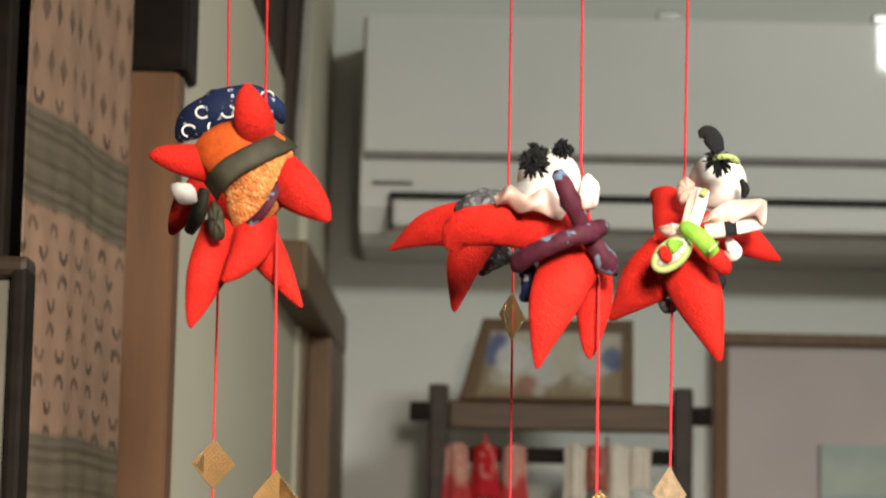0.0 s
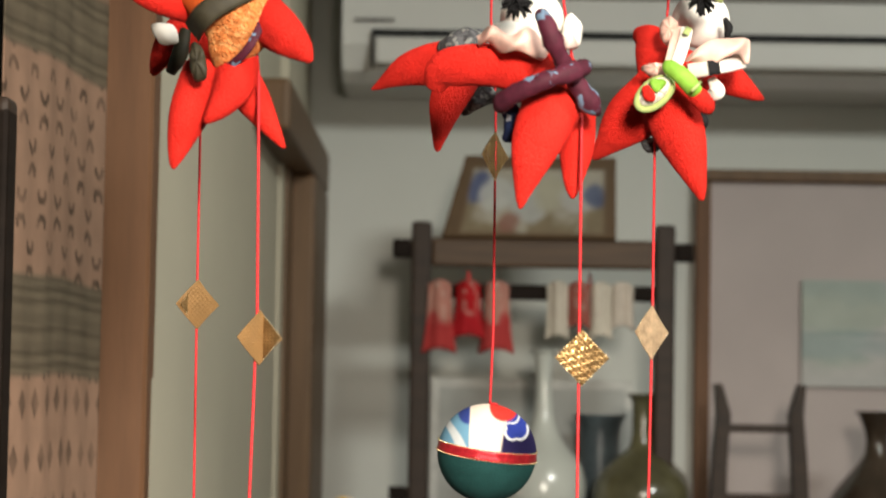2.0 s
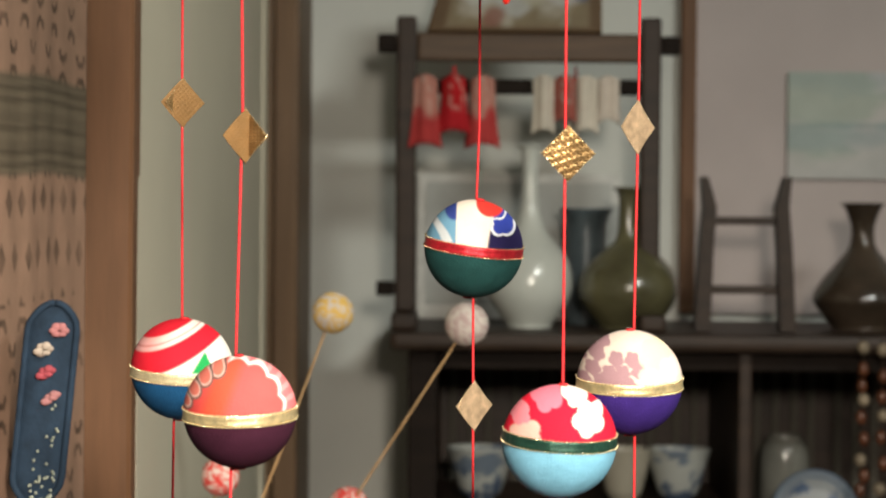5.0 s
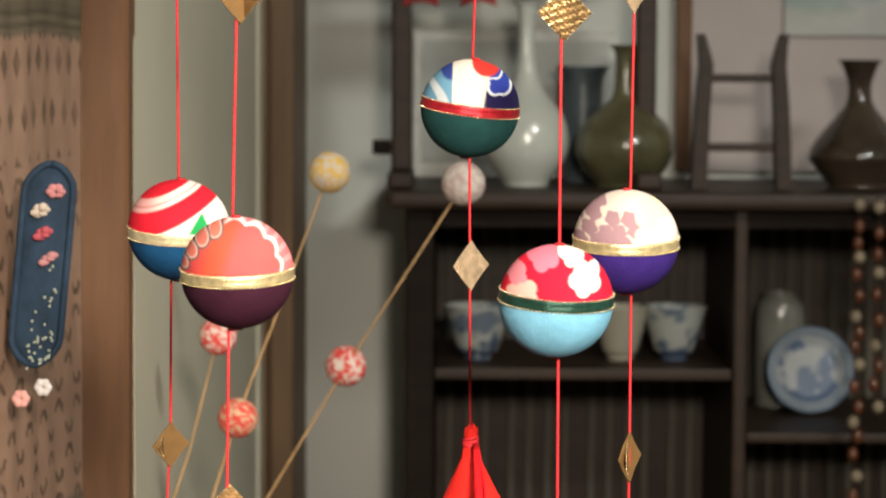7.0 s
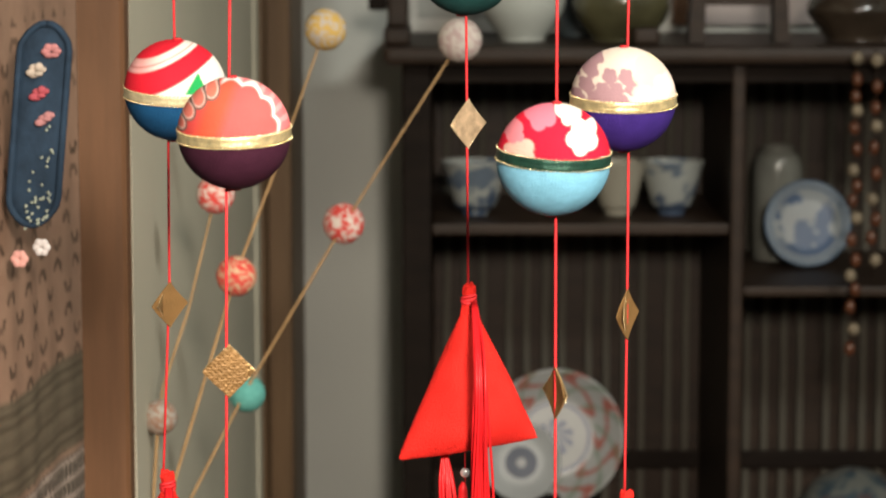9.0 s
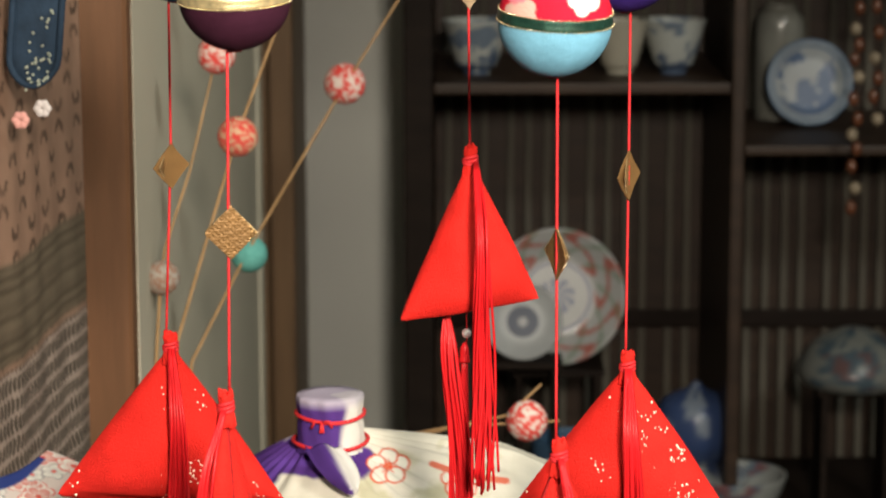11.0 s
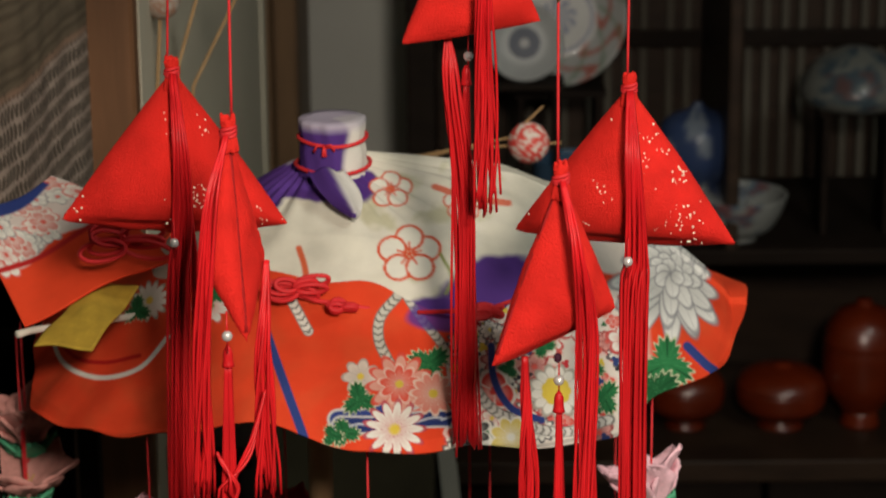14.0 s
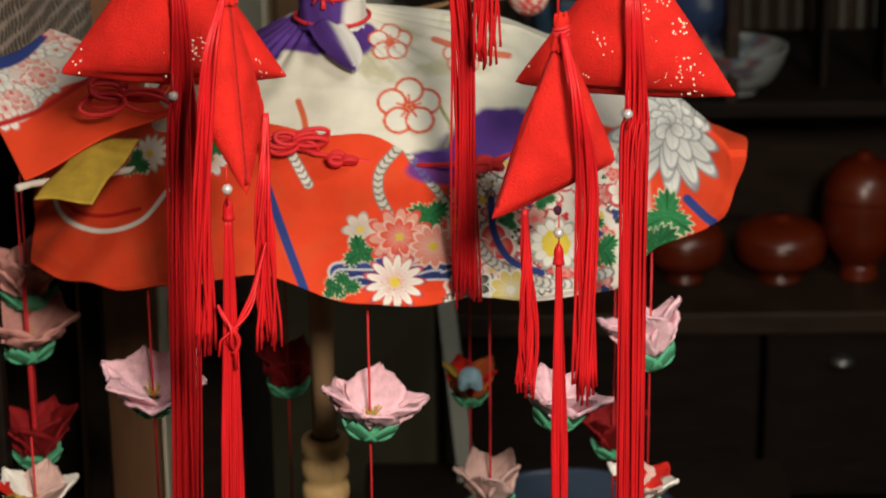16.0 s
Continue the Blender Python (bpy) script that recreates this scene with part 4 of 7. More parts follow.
def paint_stripes(a, b, d):
    c = np.broadcast_to((0.70, 0.66, 0.60), a.shape + (3,))
    w = a * 0.55 - b + 0.25 * a * a
    c = mixc(c, (0.66, 0.20, 0.20), inside(-0.35 - a, 0.5) * 0.7)
    for lo, hi in ((-1.3, -0.90), (-0.66, -0.20)):
        c = mixc(c, (0.58, 0.015, 0.03), inside(np.minimum(w - lo, hi - w), 0.03))
    c = mixc(c, (0.42, 0.10, 0.10), inside(0.018 - np.abs(w + 0.76), 0.02) * 0.6)
    k = np.minimum(0.44 - np.abs(a - 0.50) * 1.9 - (b - 0.06), b - 0.08)
    c = mixc(c, (0.02, 0.30, 0.08), inside(k, 0.03))
    for cu, cv in ((0.72, 0.10), (0.86, 0.20), (0.60, 0.04)):
        e = np.abs(np.hypot(a - cu, b - cv) - 0.11)
        c = mixc(c, (0.05, 0.05, 0.05), inside(0.030 - e, 0.02))
        c = mixc(c, (0.70, 0.68, 0.62), inside(0.016 - e, 0.01))
    return c


def paint_coral(a, b, d):
    c = mixc(np.broadcast_to((0.52, 0.050, 0.045), a.shape + (3,)), (0.58, 0.095, 0.090), inside(a + 0.45, 0.8))
    c = mixc(c, (0.60, 0.085, 0.025), inside(0.22 - np.abs(a + 0.45 - 0.35 * b), 0.2) * 0.6)
    th = np.arctan2(b - 0.05, a)
    edge = 0.80 + 0.055 * np.abs(np.sin(7 * th)) + 0.10 * np.cos(th - 1.9)
    rad = np.hypot(a, b - 0.05) - edge
    rim = inside(rad, 0.02) * inside(th - 0.10, 0.05) * inside(1.75 - th, 0.1)
    c = mixc(c, (0.68, 0.16, 0.17), rim)
    c = mixc(c, (0.72, 0.36, 0.36), rim * (np.sin(28 * th) > 0.2) * 0.6)
    c = mixc(c, (0.76, 0.66, 0.62), inside(0.022 - np.abs(rad - 0.01), 0.02) * inside(th - 0.08, 0.05) * inside(1.75 - th, 0.1))
    for cu, cv, r in ((-0.34, 0.86, 0.15), (-0.58, 0.72, 0.16), (-0.77, 0.50, 0.15), (-0.92, 0.28, 0.13)):
        e = np.hypot(a - cu, b - cv) - r
        c = mixc(c, (0.62, 0.22, 0.16), inside(-e, 0.03) * 0.6)
        c = mixc(c, (0.10, 0.09, 0.08), inside(0.016 - np.abs(e), 0.02))
        c = mixc(c, (0.66, 0.58, 0.52), inside(0.010 - np.abs(e + 0.035), 0.02) * 0.8)
    return c


def paint_navy(a, b, d):
    c = np.broadcast_to((0.74, 0.64, 0.55), a.shape + (3,))
    edge = 0.22 + 0.10 * b + 0.2 * (0.5 - b) ** 2
    right = inside(a - edge, 0.03)
    c = mixc(c, (0.016, 0.012, 0.055), right)
    for cu, cv, r in ((0.52, 0.66, 0.26), (0.36, 0.90, 0.2)):
        k = blossom(a, b, cu, cv, r, 4, 0.7, 0.2)
        c = mixc(c, (0.03, 0.05, 0.30), inside(k, 0.1) * right)
        c = mixc(c, (0.66, 0.68, 0.72), inside(0.10 - np.abs(k), 0.04) * right)
    left = inside(-0.36 - 0.12 * b - a, 0.03)
    c = mixc(c, (0.13, 0.28, 0.40), left)
    c = mixc(c, (0.50, 0.54, 0.56), left * inside(np.sin(9 * a + 12 * b * b) - 0.5, 0.4))
    c = mixc(c, (0.03, 0.05, 0.22), left * inside(0.20 - np.hypot(a + 0.5, b - 0.80), 0.05))
    return mixc(c, (0.60, 0.04, 0.03), inside(0.30 - np.hypot(a - 0.22, 1.2 * (b - 1.0)), 0.04))


def paint_plum(a, b, d):
    c = np.broadcast_to((0.60, 0.012, 0.035), a.shape + (3,))
    for cu, cv, r, col in ((-0.30, 0.92, 0.30, (0.66, 0.16, 0.22)), (0.45, 0.55, 0.30, (0.80, 0.74, 0.66)), (-0.62, 0.25, 0.28, (0.62, 0.38, 0.32)), (0.2, 0.98, 0.25, (0.75, 0.66, 0.58)), (-0.75, 0.55, 0.2, (0.66, 0.2, 0.24))):
        c = mixc(c, col, inside(blossom(a, b, cu, cv, r, 5, 0.5, 0.22), 0.06))
    return c


def paint_mauve(a, b, d):
    c = np.broadcast_to((0.60, 0.50, 0.43), a.shape + (3,)).copy()
    random.seed(5)
    for k in range(14):
        cu, cv = -0.92 + 0.29 * (k % 4) + 0.14 * (k // 4 % 2) + random.uniform(-0.05, 0.05), 0.12 + 0.24 * (k // 4) + random.uniform(-0.05, 0.05)
        c = mixc(c, (0.31, 0.185, 0.205), inside(blossom(a, b, cu, cv, 0.150, 5, k * 1.3, 0.2), 0.12) * (cu < 0.16))
    for cu, cv, r, col in ((0.42, 0.62, 0.30, (0.72, 0.62, 0.36)), (0.72, 0.35, 0.26, (0.74, 0.58, 0.52)), (0.3, 0.2, 0.24, (0.72, 0.52, 0.46))):
        k = blossom(a, b, cu, cv, r, 5, 0.2, 0.2)
        c = mixc(c, col, inside(k, 0.2) * 0.7)
        c = mixc(c, (0.60, 0.40, 0.36), inside(0.03 - np.abs(k), 0.03) * 0.7)
    return c


fabric_ball((-0.1300, 1.2350, 1.4872, 0.0250), felt("blue_felt", (0.010, 0.065, 0.16)), CREAM_RIBBON, paint_stripes, "fabric ball, red and white striped above, blue below", (6, 3), 0.06)
fabric_ball((-0.0903, 1.1000, 1.4774, 0.0247), felt("plum_felt", (0.040, 0.010, 0.022)), GOLD_RIBBON, paint_coral, "fabric ball, coral flower print above, dark plum below", (6, -1), 0.0)
fabric_ball((0.0133, 1.2700, 1.5471, 0.0248), felt("dark_green_felt", (0.012, 0.050, 0.048)), RED_RIBBON, paint_navy, "fabric ball, cream and navy print above, dark green below", (6, 7), -0.05)
fabric_ball((0.0498, 1.1000, 1.4657, 0.0250), felt("light_blue_felt", (0.16, 0.38, 0.52)), GREEN_RIBBON, paint_plum, "fabric ball, red plum-blossom print above, light blue below", (6, 3), -0.08)
fabric_ball((0.0876, 1.2000, 1.4850, 0.0251), felt("violet_felt", (0.035, 0.016, 0.14)), GOLD_RIBBON, paint_mauve, "fabric ball, mauve and cream print above, violet below", (6, 0), 0.0)


def fused(g, mat, voxel=0.0012, rounds=6):
    """The limbs of g grown together into one stuffed skin."""
    me = bpy.data.meshes.new("skin")
    me.from_pydata(g.v, [], g.f)
    ob = new("skin", me)
    re = ob.modifiers.new("grow", "REMESH")
    re.mode, re.voxel_size = "VOXEL", voxel
    sm = ob.modifiers.new("soften", "SMOOTH")
    sm.factor, sm.iterations = 0.5, rounds
    done = ob.evaluated_get(bpy.context.evaluated_depsgraph_get()).to_mesh()
    out = Geo()
    out.v = [tuple(v.co) for v in done.vertices]
    out.f = [tuple(q.vertices) for q in done.polygons]
    out.m, out.c = [mat] * len(out.f), [(1, 1, 1)] * len(out.v)
    bpy.data.objects.remove(ob)
    bpy.data.meshes.remove(me)
    return out


SEAM = material("dark_red_thread", (0.30, 0.008, 0.008), 0.8, vary=0.2, scale=300)


# ---- stuffed cloth pyramids with tassels ----
def strands(g, path, n, spread, r=0.00075, seed=1, wob=0.0022):
    random.seed(seed)
    path = np.asarray(path, float)
    s = np.linspace(0, 1, 26)
    base = np.stack([smooth(s * (len(path) - 1), np.arange(len(path)), path[:, k]) for k in range(3)], -1)
    for k in range(round(2.1 * n)):
        off = np.array((random.uniform(-1, 1) * spread, random.uniform(-1, 1) * spread * 0.6, 0))
        ph, am = random.uniform(0, 6), random.uniform(0.3, 1) * wob
        grow = np.clip(0.25 + 1.2 * s, 0, 1)[:, None]
        p = base + off * grow + np.stack([am * np.sin(6 * s + ph), am * np.cos(5 * s + ph), 0 * s], -1) * s[:, None]
        p[-1, 2] -= random.uniform(-0.006, 0.008)
        g.tube(p, r, 5)
    return g


def cloth_pyramid(apex, a, b, c, label, glitter=0):
    t = thing("cloth_pyramid", tuple(min((a, b, c), key=lambda q: q[2])), label, "cloth pyramid", "pyramids of the hanging strands")
    V = [np.array(q, float) for q in (apex, a, b, c)]
    mid = sum(V) / 4
    g = Geo()
    n = 16
    size = np.linalg.norm(V[1] - V[2])
    for f in ((0, 1, 2), (0, 2, 3), (0, 3, 1), (1, 3, 2)):
        P, Q, R = (V[i] for i in f)
        nr = np.cross(Q - P, R - P)
        nr /= np.linalg.norm(nr)
        if nr @ ((P + Q + R) / 3 - mid) < 0:
            nr = -nr
        rows = []
        for i in range(n + 1):
            w = i / n
            row = []
            for j in range(n + 1):
                k = j / n
                l = (1 - w, w * (1 - k), w * k)
                p = P * l[0] + Q * l[1] + R * l[2]
                puff = (27 * l[0] * l[1] * l[2]) ** 0.6 * (0.16 if 0 in f and nr[1] < -0.3 else 0.05) * size
                wr = 0.0022 * noise.noise(p * 55) * min(1, 27 * l[0] * l[1] * l[2])
                row.append(p + nr * (puff + wr))
            rows.append(row)
        g.grid(rows)
    body = part("body", fused(g, 0, 0.0016, 9), RED_FELT, t)
    g = Geo()
    random.seed(int(1e4 * abs(V[0][0])) + 3)
    tip = V[0] + np.array((0, -0.0015, 0))
    for k in range(7):
        q = 2 * math.pi * k / 7
        d = np.array((math.cos(q), math.sin(q), 0))
        up = random.uniform(0.0045, 0.0075)
        g.limb([(*(tip + d * 0.0040 - (0, 0, 0.011)), 0.0012), (*(tip + d * 0.0022 - (0, 0, 0.005)), 0.0020), (*(tip + d * 0.0014 - (0, 0, 0.001)), 0.0017), (*(tip + d * 0.0022 + (0, 0, 0.5 * up)), 0.0017), (*(tip + d * random.uniform(0.002, 0.0042) + (0, 0, up)), 0.0007)], seg=8, steps=10)
    part("gathered_top", fused(g, 0, 0.0007, 2), RED_FELT, t)
    g = Geo()
    for k in range(3):
        q = np.linspace(0, 2 * np.pi, 22)
        g.tube(np.stack([tip[0] + 0.0034 * np.cos(q), tip[1] + 0.0034 * np.sin(q), tip[2] - 0.0025 + 0.0012 * k + 0.0009 * np.sin(q + k)], -1), 0.0009, 7)
    part("knot", g, CORD, t)
    g = Geo()
    for k in (1, 2):
        w = np.linspace(0.06, 0.94, 26)[:, None]
        line = V[0] * (1 - w) + V[k] * w
        line = line + (mid - line) * (0.05 + 0.012 * np.sin(23 * w)) + np.array((0, -0.0006, 0))
        g.tube(line, 0.0008 + 0.0002 * np.abs(np.sin(np.arange(26) * 1.7)), 6)
    part("seam", g, SEAM, body, "dark red sewn seam")
    if glitter:
        random.seed(glitter)
        g = Geo()
        P, Q, R = sorted(((V[0], V[i], V[j]) for i, j in ((1, 2), (2, 3), (1, 3))), key=lambda f: (f[0] + f[1] + f[2])[1])[0]
        nr = np.cross(Q - P, R - P)
        nr /= np.linalg.norm(nr)
        if nr[1] > 0:
            nr = -nr
        for k in range(1500):
            l = np.array([random.random() ** 1.0 for _ in range(3)])
            l /= l.sum()
            p = P * l[0] + Q * l[1] + R * l[2]
            if noise.noise(p * 75) < 0.12 or random.random() < (0.9 if p[0] < V[0][0] + 0.008 else 0.35):
                continue
            g.ball(p + nr * ((27 * l[0] * l[1] * l[2]) ** 0.6 * 0.150 * size + 0.0004), random.uniform(0.0003, 0.00075), seg=5, rings=4)
        part("glitter", g, material("gold_glitter", (0.95, 0.86, 0.68), 0.3, 0.0, vary=0.2, scale=900), body, "gold glitter specks")["kind"] = "stuff"
    return t


def hanging(t, kind, pts, n, spread, seed, r=0.00072, wob=0.0036):
    """A bundle of threads or beads that belongs to a pyramid."""
    return part(kind, strands(Geo(), pts, n, spread, r, seed, wob), TASSEL, t)


def bead(t, at, r=0.0025):
    g = Geo()
    g.ball(at, r, seg=14, rings=10)
    g.tube([np.array(at) + (0, 0, 0.012), np.array(at) - (0, 0, 0.008)], 0.0004, 5, mat=1)
    part("bead", g, [SILVER, TASSEL], t, "silver bead")


def tassel(t, top, bottom, n=26, spread=0.0035, seed=3):
    g = Geo()
    top = np.array(top)
    g.limb([(*(top + (0, 0, 0.001)), 0.0008), (*(top - (0, 0, 0.002)), 0.0022), (*(top - (0, 0, 0.006)), 0.0024), (*(top - (0, 0, 0.009)), 0.0030)], seg=10, steps=8)
    strands(g, [top - (0, 0, 0.006), (top + np.array(bottom)) / 2, np.array(bottom)], n, spread, 0.0007, seed, 0.0008)
    part("tassel", g, TASSEL, t, "long red silk tassel")


t = cloth_pyramid((0.0145, 1.2650, 1.3802), (-0.0229, 1.2350, 1.3003), (0.0503, 1.2450, 1.3102), (0.0160, 1.3250, 1.3121), "plain red stuffed cloth pyramid with thread tassels")
hanging(t, "fringe", [(0.0172, 1.2550, 1.3782), (0.0198, 1.2170, 1.3475), (0.0213, 1.2250, 1.2827), (0.0211, 1.2250, 1.2212)], 12, 0.0042, 11)
hanging(t, "fringe", [(0.0022, 1.2550, 1.3009), (0.0042, 1.2500, 1.2769), (0.0099, 1.2500, 1.2165), (0.0113, 1.2500, 1.0833)], 12, 0.0055, 12)
bead(t, (0.0125, 1.2500, 1.2916))
tassel(t, (0.0114, 1.2500, 1.2857), (0.0108, 1.2500, 1.0882), 20, 0.0042, 13)

t = cloth_pyramid((-0.1367, 1.2350, 1.2903), (-0.1984, 1.2350, 1.2104), (-0.0796, 1.2450, 1.2043), (-0.1415, 1.3200, 1.1917), "glittered red stuffed cloth pyramid with a long tassel", 21)
hanging(t, "fringe", [(-0.1360, 1.2300, 1.2885), (-0.1320, 1.2120, 1.2552), (-0.1328, 1.2220, 1.2112), (-0.1357, 1.2220, 1.1538), (-0.1427, 1.2220, 0.9187)], 22, 0.0055, 22)
bead(t, (-0.1370, 1.2150, 1.2044))

t = cloth_pyramid((-0.0975, 1.1000, 1.2936), (-0.0907, 1.0850, 1.1927), (-0.1123, 1.0900, 1.2328), (-0.0834, 1.1250, 1.2257), "plain red stuffed cloth pyramid with a long tassel")
hanging(t, "fringe", [(-0.0978, 1.0900, 1.2923), (-0.1047, 1.0750, 1.2625), (-0.1105, 1.0800, 1.1914), (-0.1126, 1.0850, 1.1226)], 9, 0.0028, 31)
hanging(t, "fringe", [(-0.0829, 1.1100, 1.2276), (-0.0847, 1.1000, 1.1840), (-0.0852, 1.1000, 1.1203)], 9, 0.003, 32)
bead(t, (-0.0991, 1.0750, 1.2026))
tassel(t, (-0.0995, 1.0800, 1.1954), (-0.1037, 1.0800, 1.0098), 30, 0.0045, 33)
hanging(t, "tie_thread", [(-0.0837, 1.0900, 1.1711), (-0.0918, 1.0800, 1.1442), (-0.1026, 1.0750, 1.1280)], 2, 0.0006, 34)
hanging(t, "tie_thread", [(-0.1057, 1.0750, 1.1463), (-0.0995, 1.0720, 1.1335), (-0.0962, 1.0750, 1.1223)], 2, 0.0006, 35)

t = cloth_pyramid((0.0527, 1.1000, 1.2701), (0.0199, 1.0850, 1.1821), (0.0813, 1.1200, 1.1993), (0.0382, 1.1500, 1.1823), "plain red stuffed cloth pyramid leaning on its cord")
hanging(t, "fringe", [(0.0530, 1.0900, 1.2697), (0.0590, 1.0750, 1.2397), (0.0647, 1.0900, 1.1914), (0.0647, 1.0900, 1.0939)], 11, 0.0034, 41)
hanging(t, "fringe", [(0.0365, 1.1000, 1.1827), (0.0376, 1.1000, 1.1433), (0.0369, 1.1000, 1.0927)], 10, 0.0034, 42)
bead(t, (0.0521, 1.0950, 1.1726))
part("bead", Geo().ball((0.0515, 1.0950, 1.1837), (0.0021, 0.0021, 0.0026), seg=6, rings=5), material("dark_violet_bead", (0.05, 0.015, 0.03), 0.15), t, "dark faceted bead")
tassel(t, (0.0521, 1.0950, 1.1662), (0.0534, 1.0950, 1.0001), 26, 0.0034, 43)

t = cloth_pyramid((0.0907, 1.2000, 1.2880), (0.0332, 1.2150, 1.2091), (0.1453, 1.1900, 1.2083), (0.1002, 1.2900, 1.1947), "glittered red stuffed cloth pyramid with a long tassel", 51)
hanging(t, "fringe", [(0.0907, 1.1920, 1.2865), (0.0907, 1.1720, 1.2577), (0.0936, 1.1800, 1.2067), (0.0928, 1.1800, 1.1657), (0.0953, 1.1800, 0.9385)], 24, 0.0055, 52)
bead(t, (0.0892, 1.1720, 1.2058))


# ---- crawling cloth dolls, each one stuffed mesh ----
BLUE_SPOT = material("navy_white_spotted", (0.008, 0.016, 0.055), 0.75, vary=0.3, scale=120)
MAROON = material("maroon_twisted_cloth", (0.065, 0.010, 0.022), 0.7, vary=0.3, scale=200)
SLATE = material("slate_blue_cloth", (0.16, 0.25, 0.36), 0.7, vary=0.25, scale=160)
GREY_PRINT = material("grey_mottled_cloth", (0.07, 0.07, 0.075), 0.8, vary=0.7, scale=350)
PALE_GREEN = material("pale_green_cloth", (0.36, 0.44, 0.16), 0.7, vary=0.1, scale=150)
ORANGE_PLUSH = material("orange_red_cotton", (0.60, 0.10, 0.02), 0.9, vary=0.2, scale=160, bump=0.6, fine=900, depth=0.0012, spec=0.1)
DOLL = [RED, PLUSH, OLIVE, WHITE_CLOTH, PINK_CLOTH, BLACK_YARN, GREEN_CLOTH, BLUE_SPOT, MAROON, SLATE, GREY_PRINT, PALE_GREEN, ORANGE_PLUSH]

def flecked(m, colour, scale, lo, hi, stretch=(1, 1, 1)):
    """Woven-in flecks of a second colour."""
    nt = m.node_tree
    tc = [q for q in nt.nodes if q.type == "TEX_COORD"][0]
    bs = nt.nodes["Principled BSDF"]
    was = bs.inputs["Base Color"].links[0].from_socket
    mp, nz, rg, mx = [nt.nodes.new("ShaderNode" + k) for k in ("Mapping", "TexNoise", "MapRange", "Mix")]
    mp.inputs["Scale"].default_value = stretch
    nz.inputs["Scale"].default_value, nz.inputs["Detail"].default_value = scale, 2
    rg.inputs["From Min"].default_value, rg.inputs["From Max"].default_value = lo, hi
    mx.data_type = "RGBA"
    mx.inputs[7].default_value = (*colour, 1)
    nt.links.new(tc.outputs["Object"], mp.inputs["Vector"])
    nt.links.new(mp.outputs["Vector"], nz.inputs["Vector"])
    nt.links.new(nz.outputs["Fac"], rg.inputs["Value"])
    nt.links.new(rg.outputs["Result"], mx.inputs[0])
    nt.links.new(was, mx.inputs[6])
    nt.links.new(mx.outputs[2], bs.inputs["Base Color"])


flecked(MAROON, (0.13, 0.20, 0.29), 120, 0.59, 0.62)
flecked(GREY_PRINT, (0.20, 0.20, 0.19), 330, 0.56, 0.60)
flecked(PLUSH, (0.66, 0.34, 0.13), 420, 0.48, 0.68)
flecked(BLUE_SPOT, (0.45, 0.45, 0.50), 300, 0.64, 0.66)
M_RED, M_PLUSH, M_OLIVE, M_WHITE, M_PINK, M_BLACK, M_GREEN, M_BLUE, M_MAROON, M_SLATE, M_GREY, M_PALE, M_ORANGE = range(13)


def doll(g, label):
    ob = part("cloth_doll", g, DOLL)
    return tagged(ob, label, "cloth doll", "dolls of the hanging strands")


def ribbon(g, rows, width, mat, thick=0.0009):
    """A flat band laid through rows of x, y, z, upright to the line it follows."""
    r = np.asarray(rows, float)
    s = np.linspace(0, len(r) - 1, 30)
    q = np.stack([smooth(s, np.arange(len(r)), r[:, k]) for k in range(3)], -1)
    d = np.gradient(q, axis=0)
    e = np.stack([-d[:, 2], 0 * s, d[:, 0]], -1)
    e /= np.linalg.norm(e, axis=1)[:, None]
    k = np.linspace(-1, 1, 7)
    f = q[:, None] + 0.5 * width * e[:, None] * k[:, None] + np.array((0, 1, 0)) * (0.10 * width * k ** 2)[:, None]
    g.grid(np.concatenate([f, f[:, ::-1] + np.array((0, thick, 0))], 1), True, mat)


def drape(g, top, bottom, mat, folds=3.0, deep=0.0022, seed=0.0):
    """A soft fold of thin cloth between two edges."""
    a, b = [np.asarray(w, float) for w in (top, bottom)]
    s = np.linspace(0, 1, 44)
    a, b = [np.stack([smooth(s * (len(w) - 1), np.arange(len(w)), w[:, k]) for k in range(3)], -1) for w in (a, b)]
    v = np.linspace(0, 1, 12)
    p = a[:, None] * (1 - v[:, None]) + b[:, None] * v[:, None]
    ph = 2 * np.pi * (folds * s[:, None] + 0.55 * v + 0.2 * np.sin(5 * s[:, None] + seed)) + seed
    p[..., 1] += deep * np.sin(ph) - 1.6 * deep * np.sin(np.pi * v)
    p[..., 2] += 0.6 * deep * np.cos(ph) * v
    g.grid(np.concatenate([p, p[:, ::-1] + np.array((0, 0.0010, 0))], 1), True, mat)


def pouch(g, outline, deep, mat):
    """A folded scrap of stuffed cloth with soft corners."""
    o = np.asarray(outline, float)
    c = o.mean(0)
    rings = []
    for k, h in ((0.02, -1.0), (0.55, -0.92), (0.88, -0.6), (1.0, 0.0), (0.88, 0.6), (0.5, 0.95), (0.02, 1.0)):
        w = c + (o - c) * k
        w[:, 1] += h * deep * 0.5
        for _ in range(2):
            w = np.stack([0.8 * w + 0.2 * np.roll(w, 1, 0), 0.8 * w + 0.2 * np.roll(w, -1, 0)], 1).reshape(-1, 3)
        w[:, 1] += 0.12 * deep * np.sin(np.arange(len(w)) * 1.9)
        rings.append(w)
    g.grid(np.asarray(rings), True, mat)


def tuft(g, at, r, n, seed):
    random.seed(seed)
    for k in range(3 * n):
        d = np.array([random.gauss(0, 1) for _ in range(3)])
        d /= np.linalg.norm(d)
        g.tube([np.array(at), np.array(at) + d * r * 0.6, np.array(at) + d * r * random.uniform(0.8, 1.1) - (0, 0, 0.0008)], [0.0006, 0.0006, 0.0003], 4, M_BLACK)


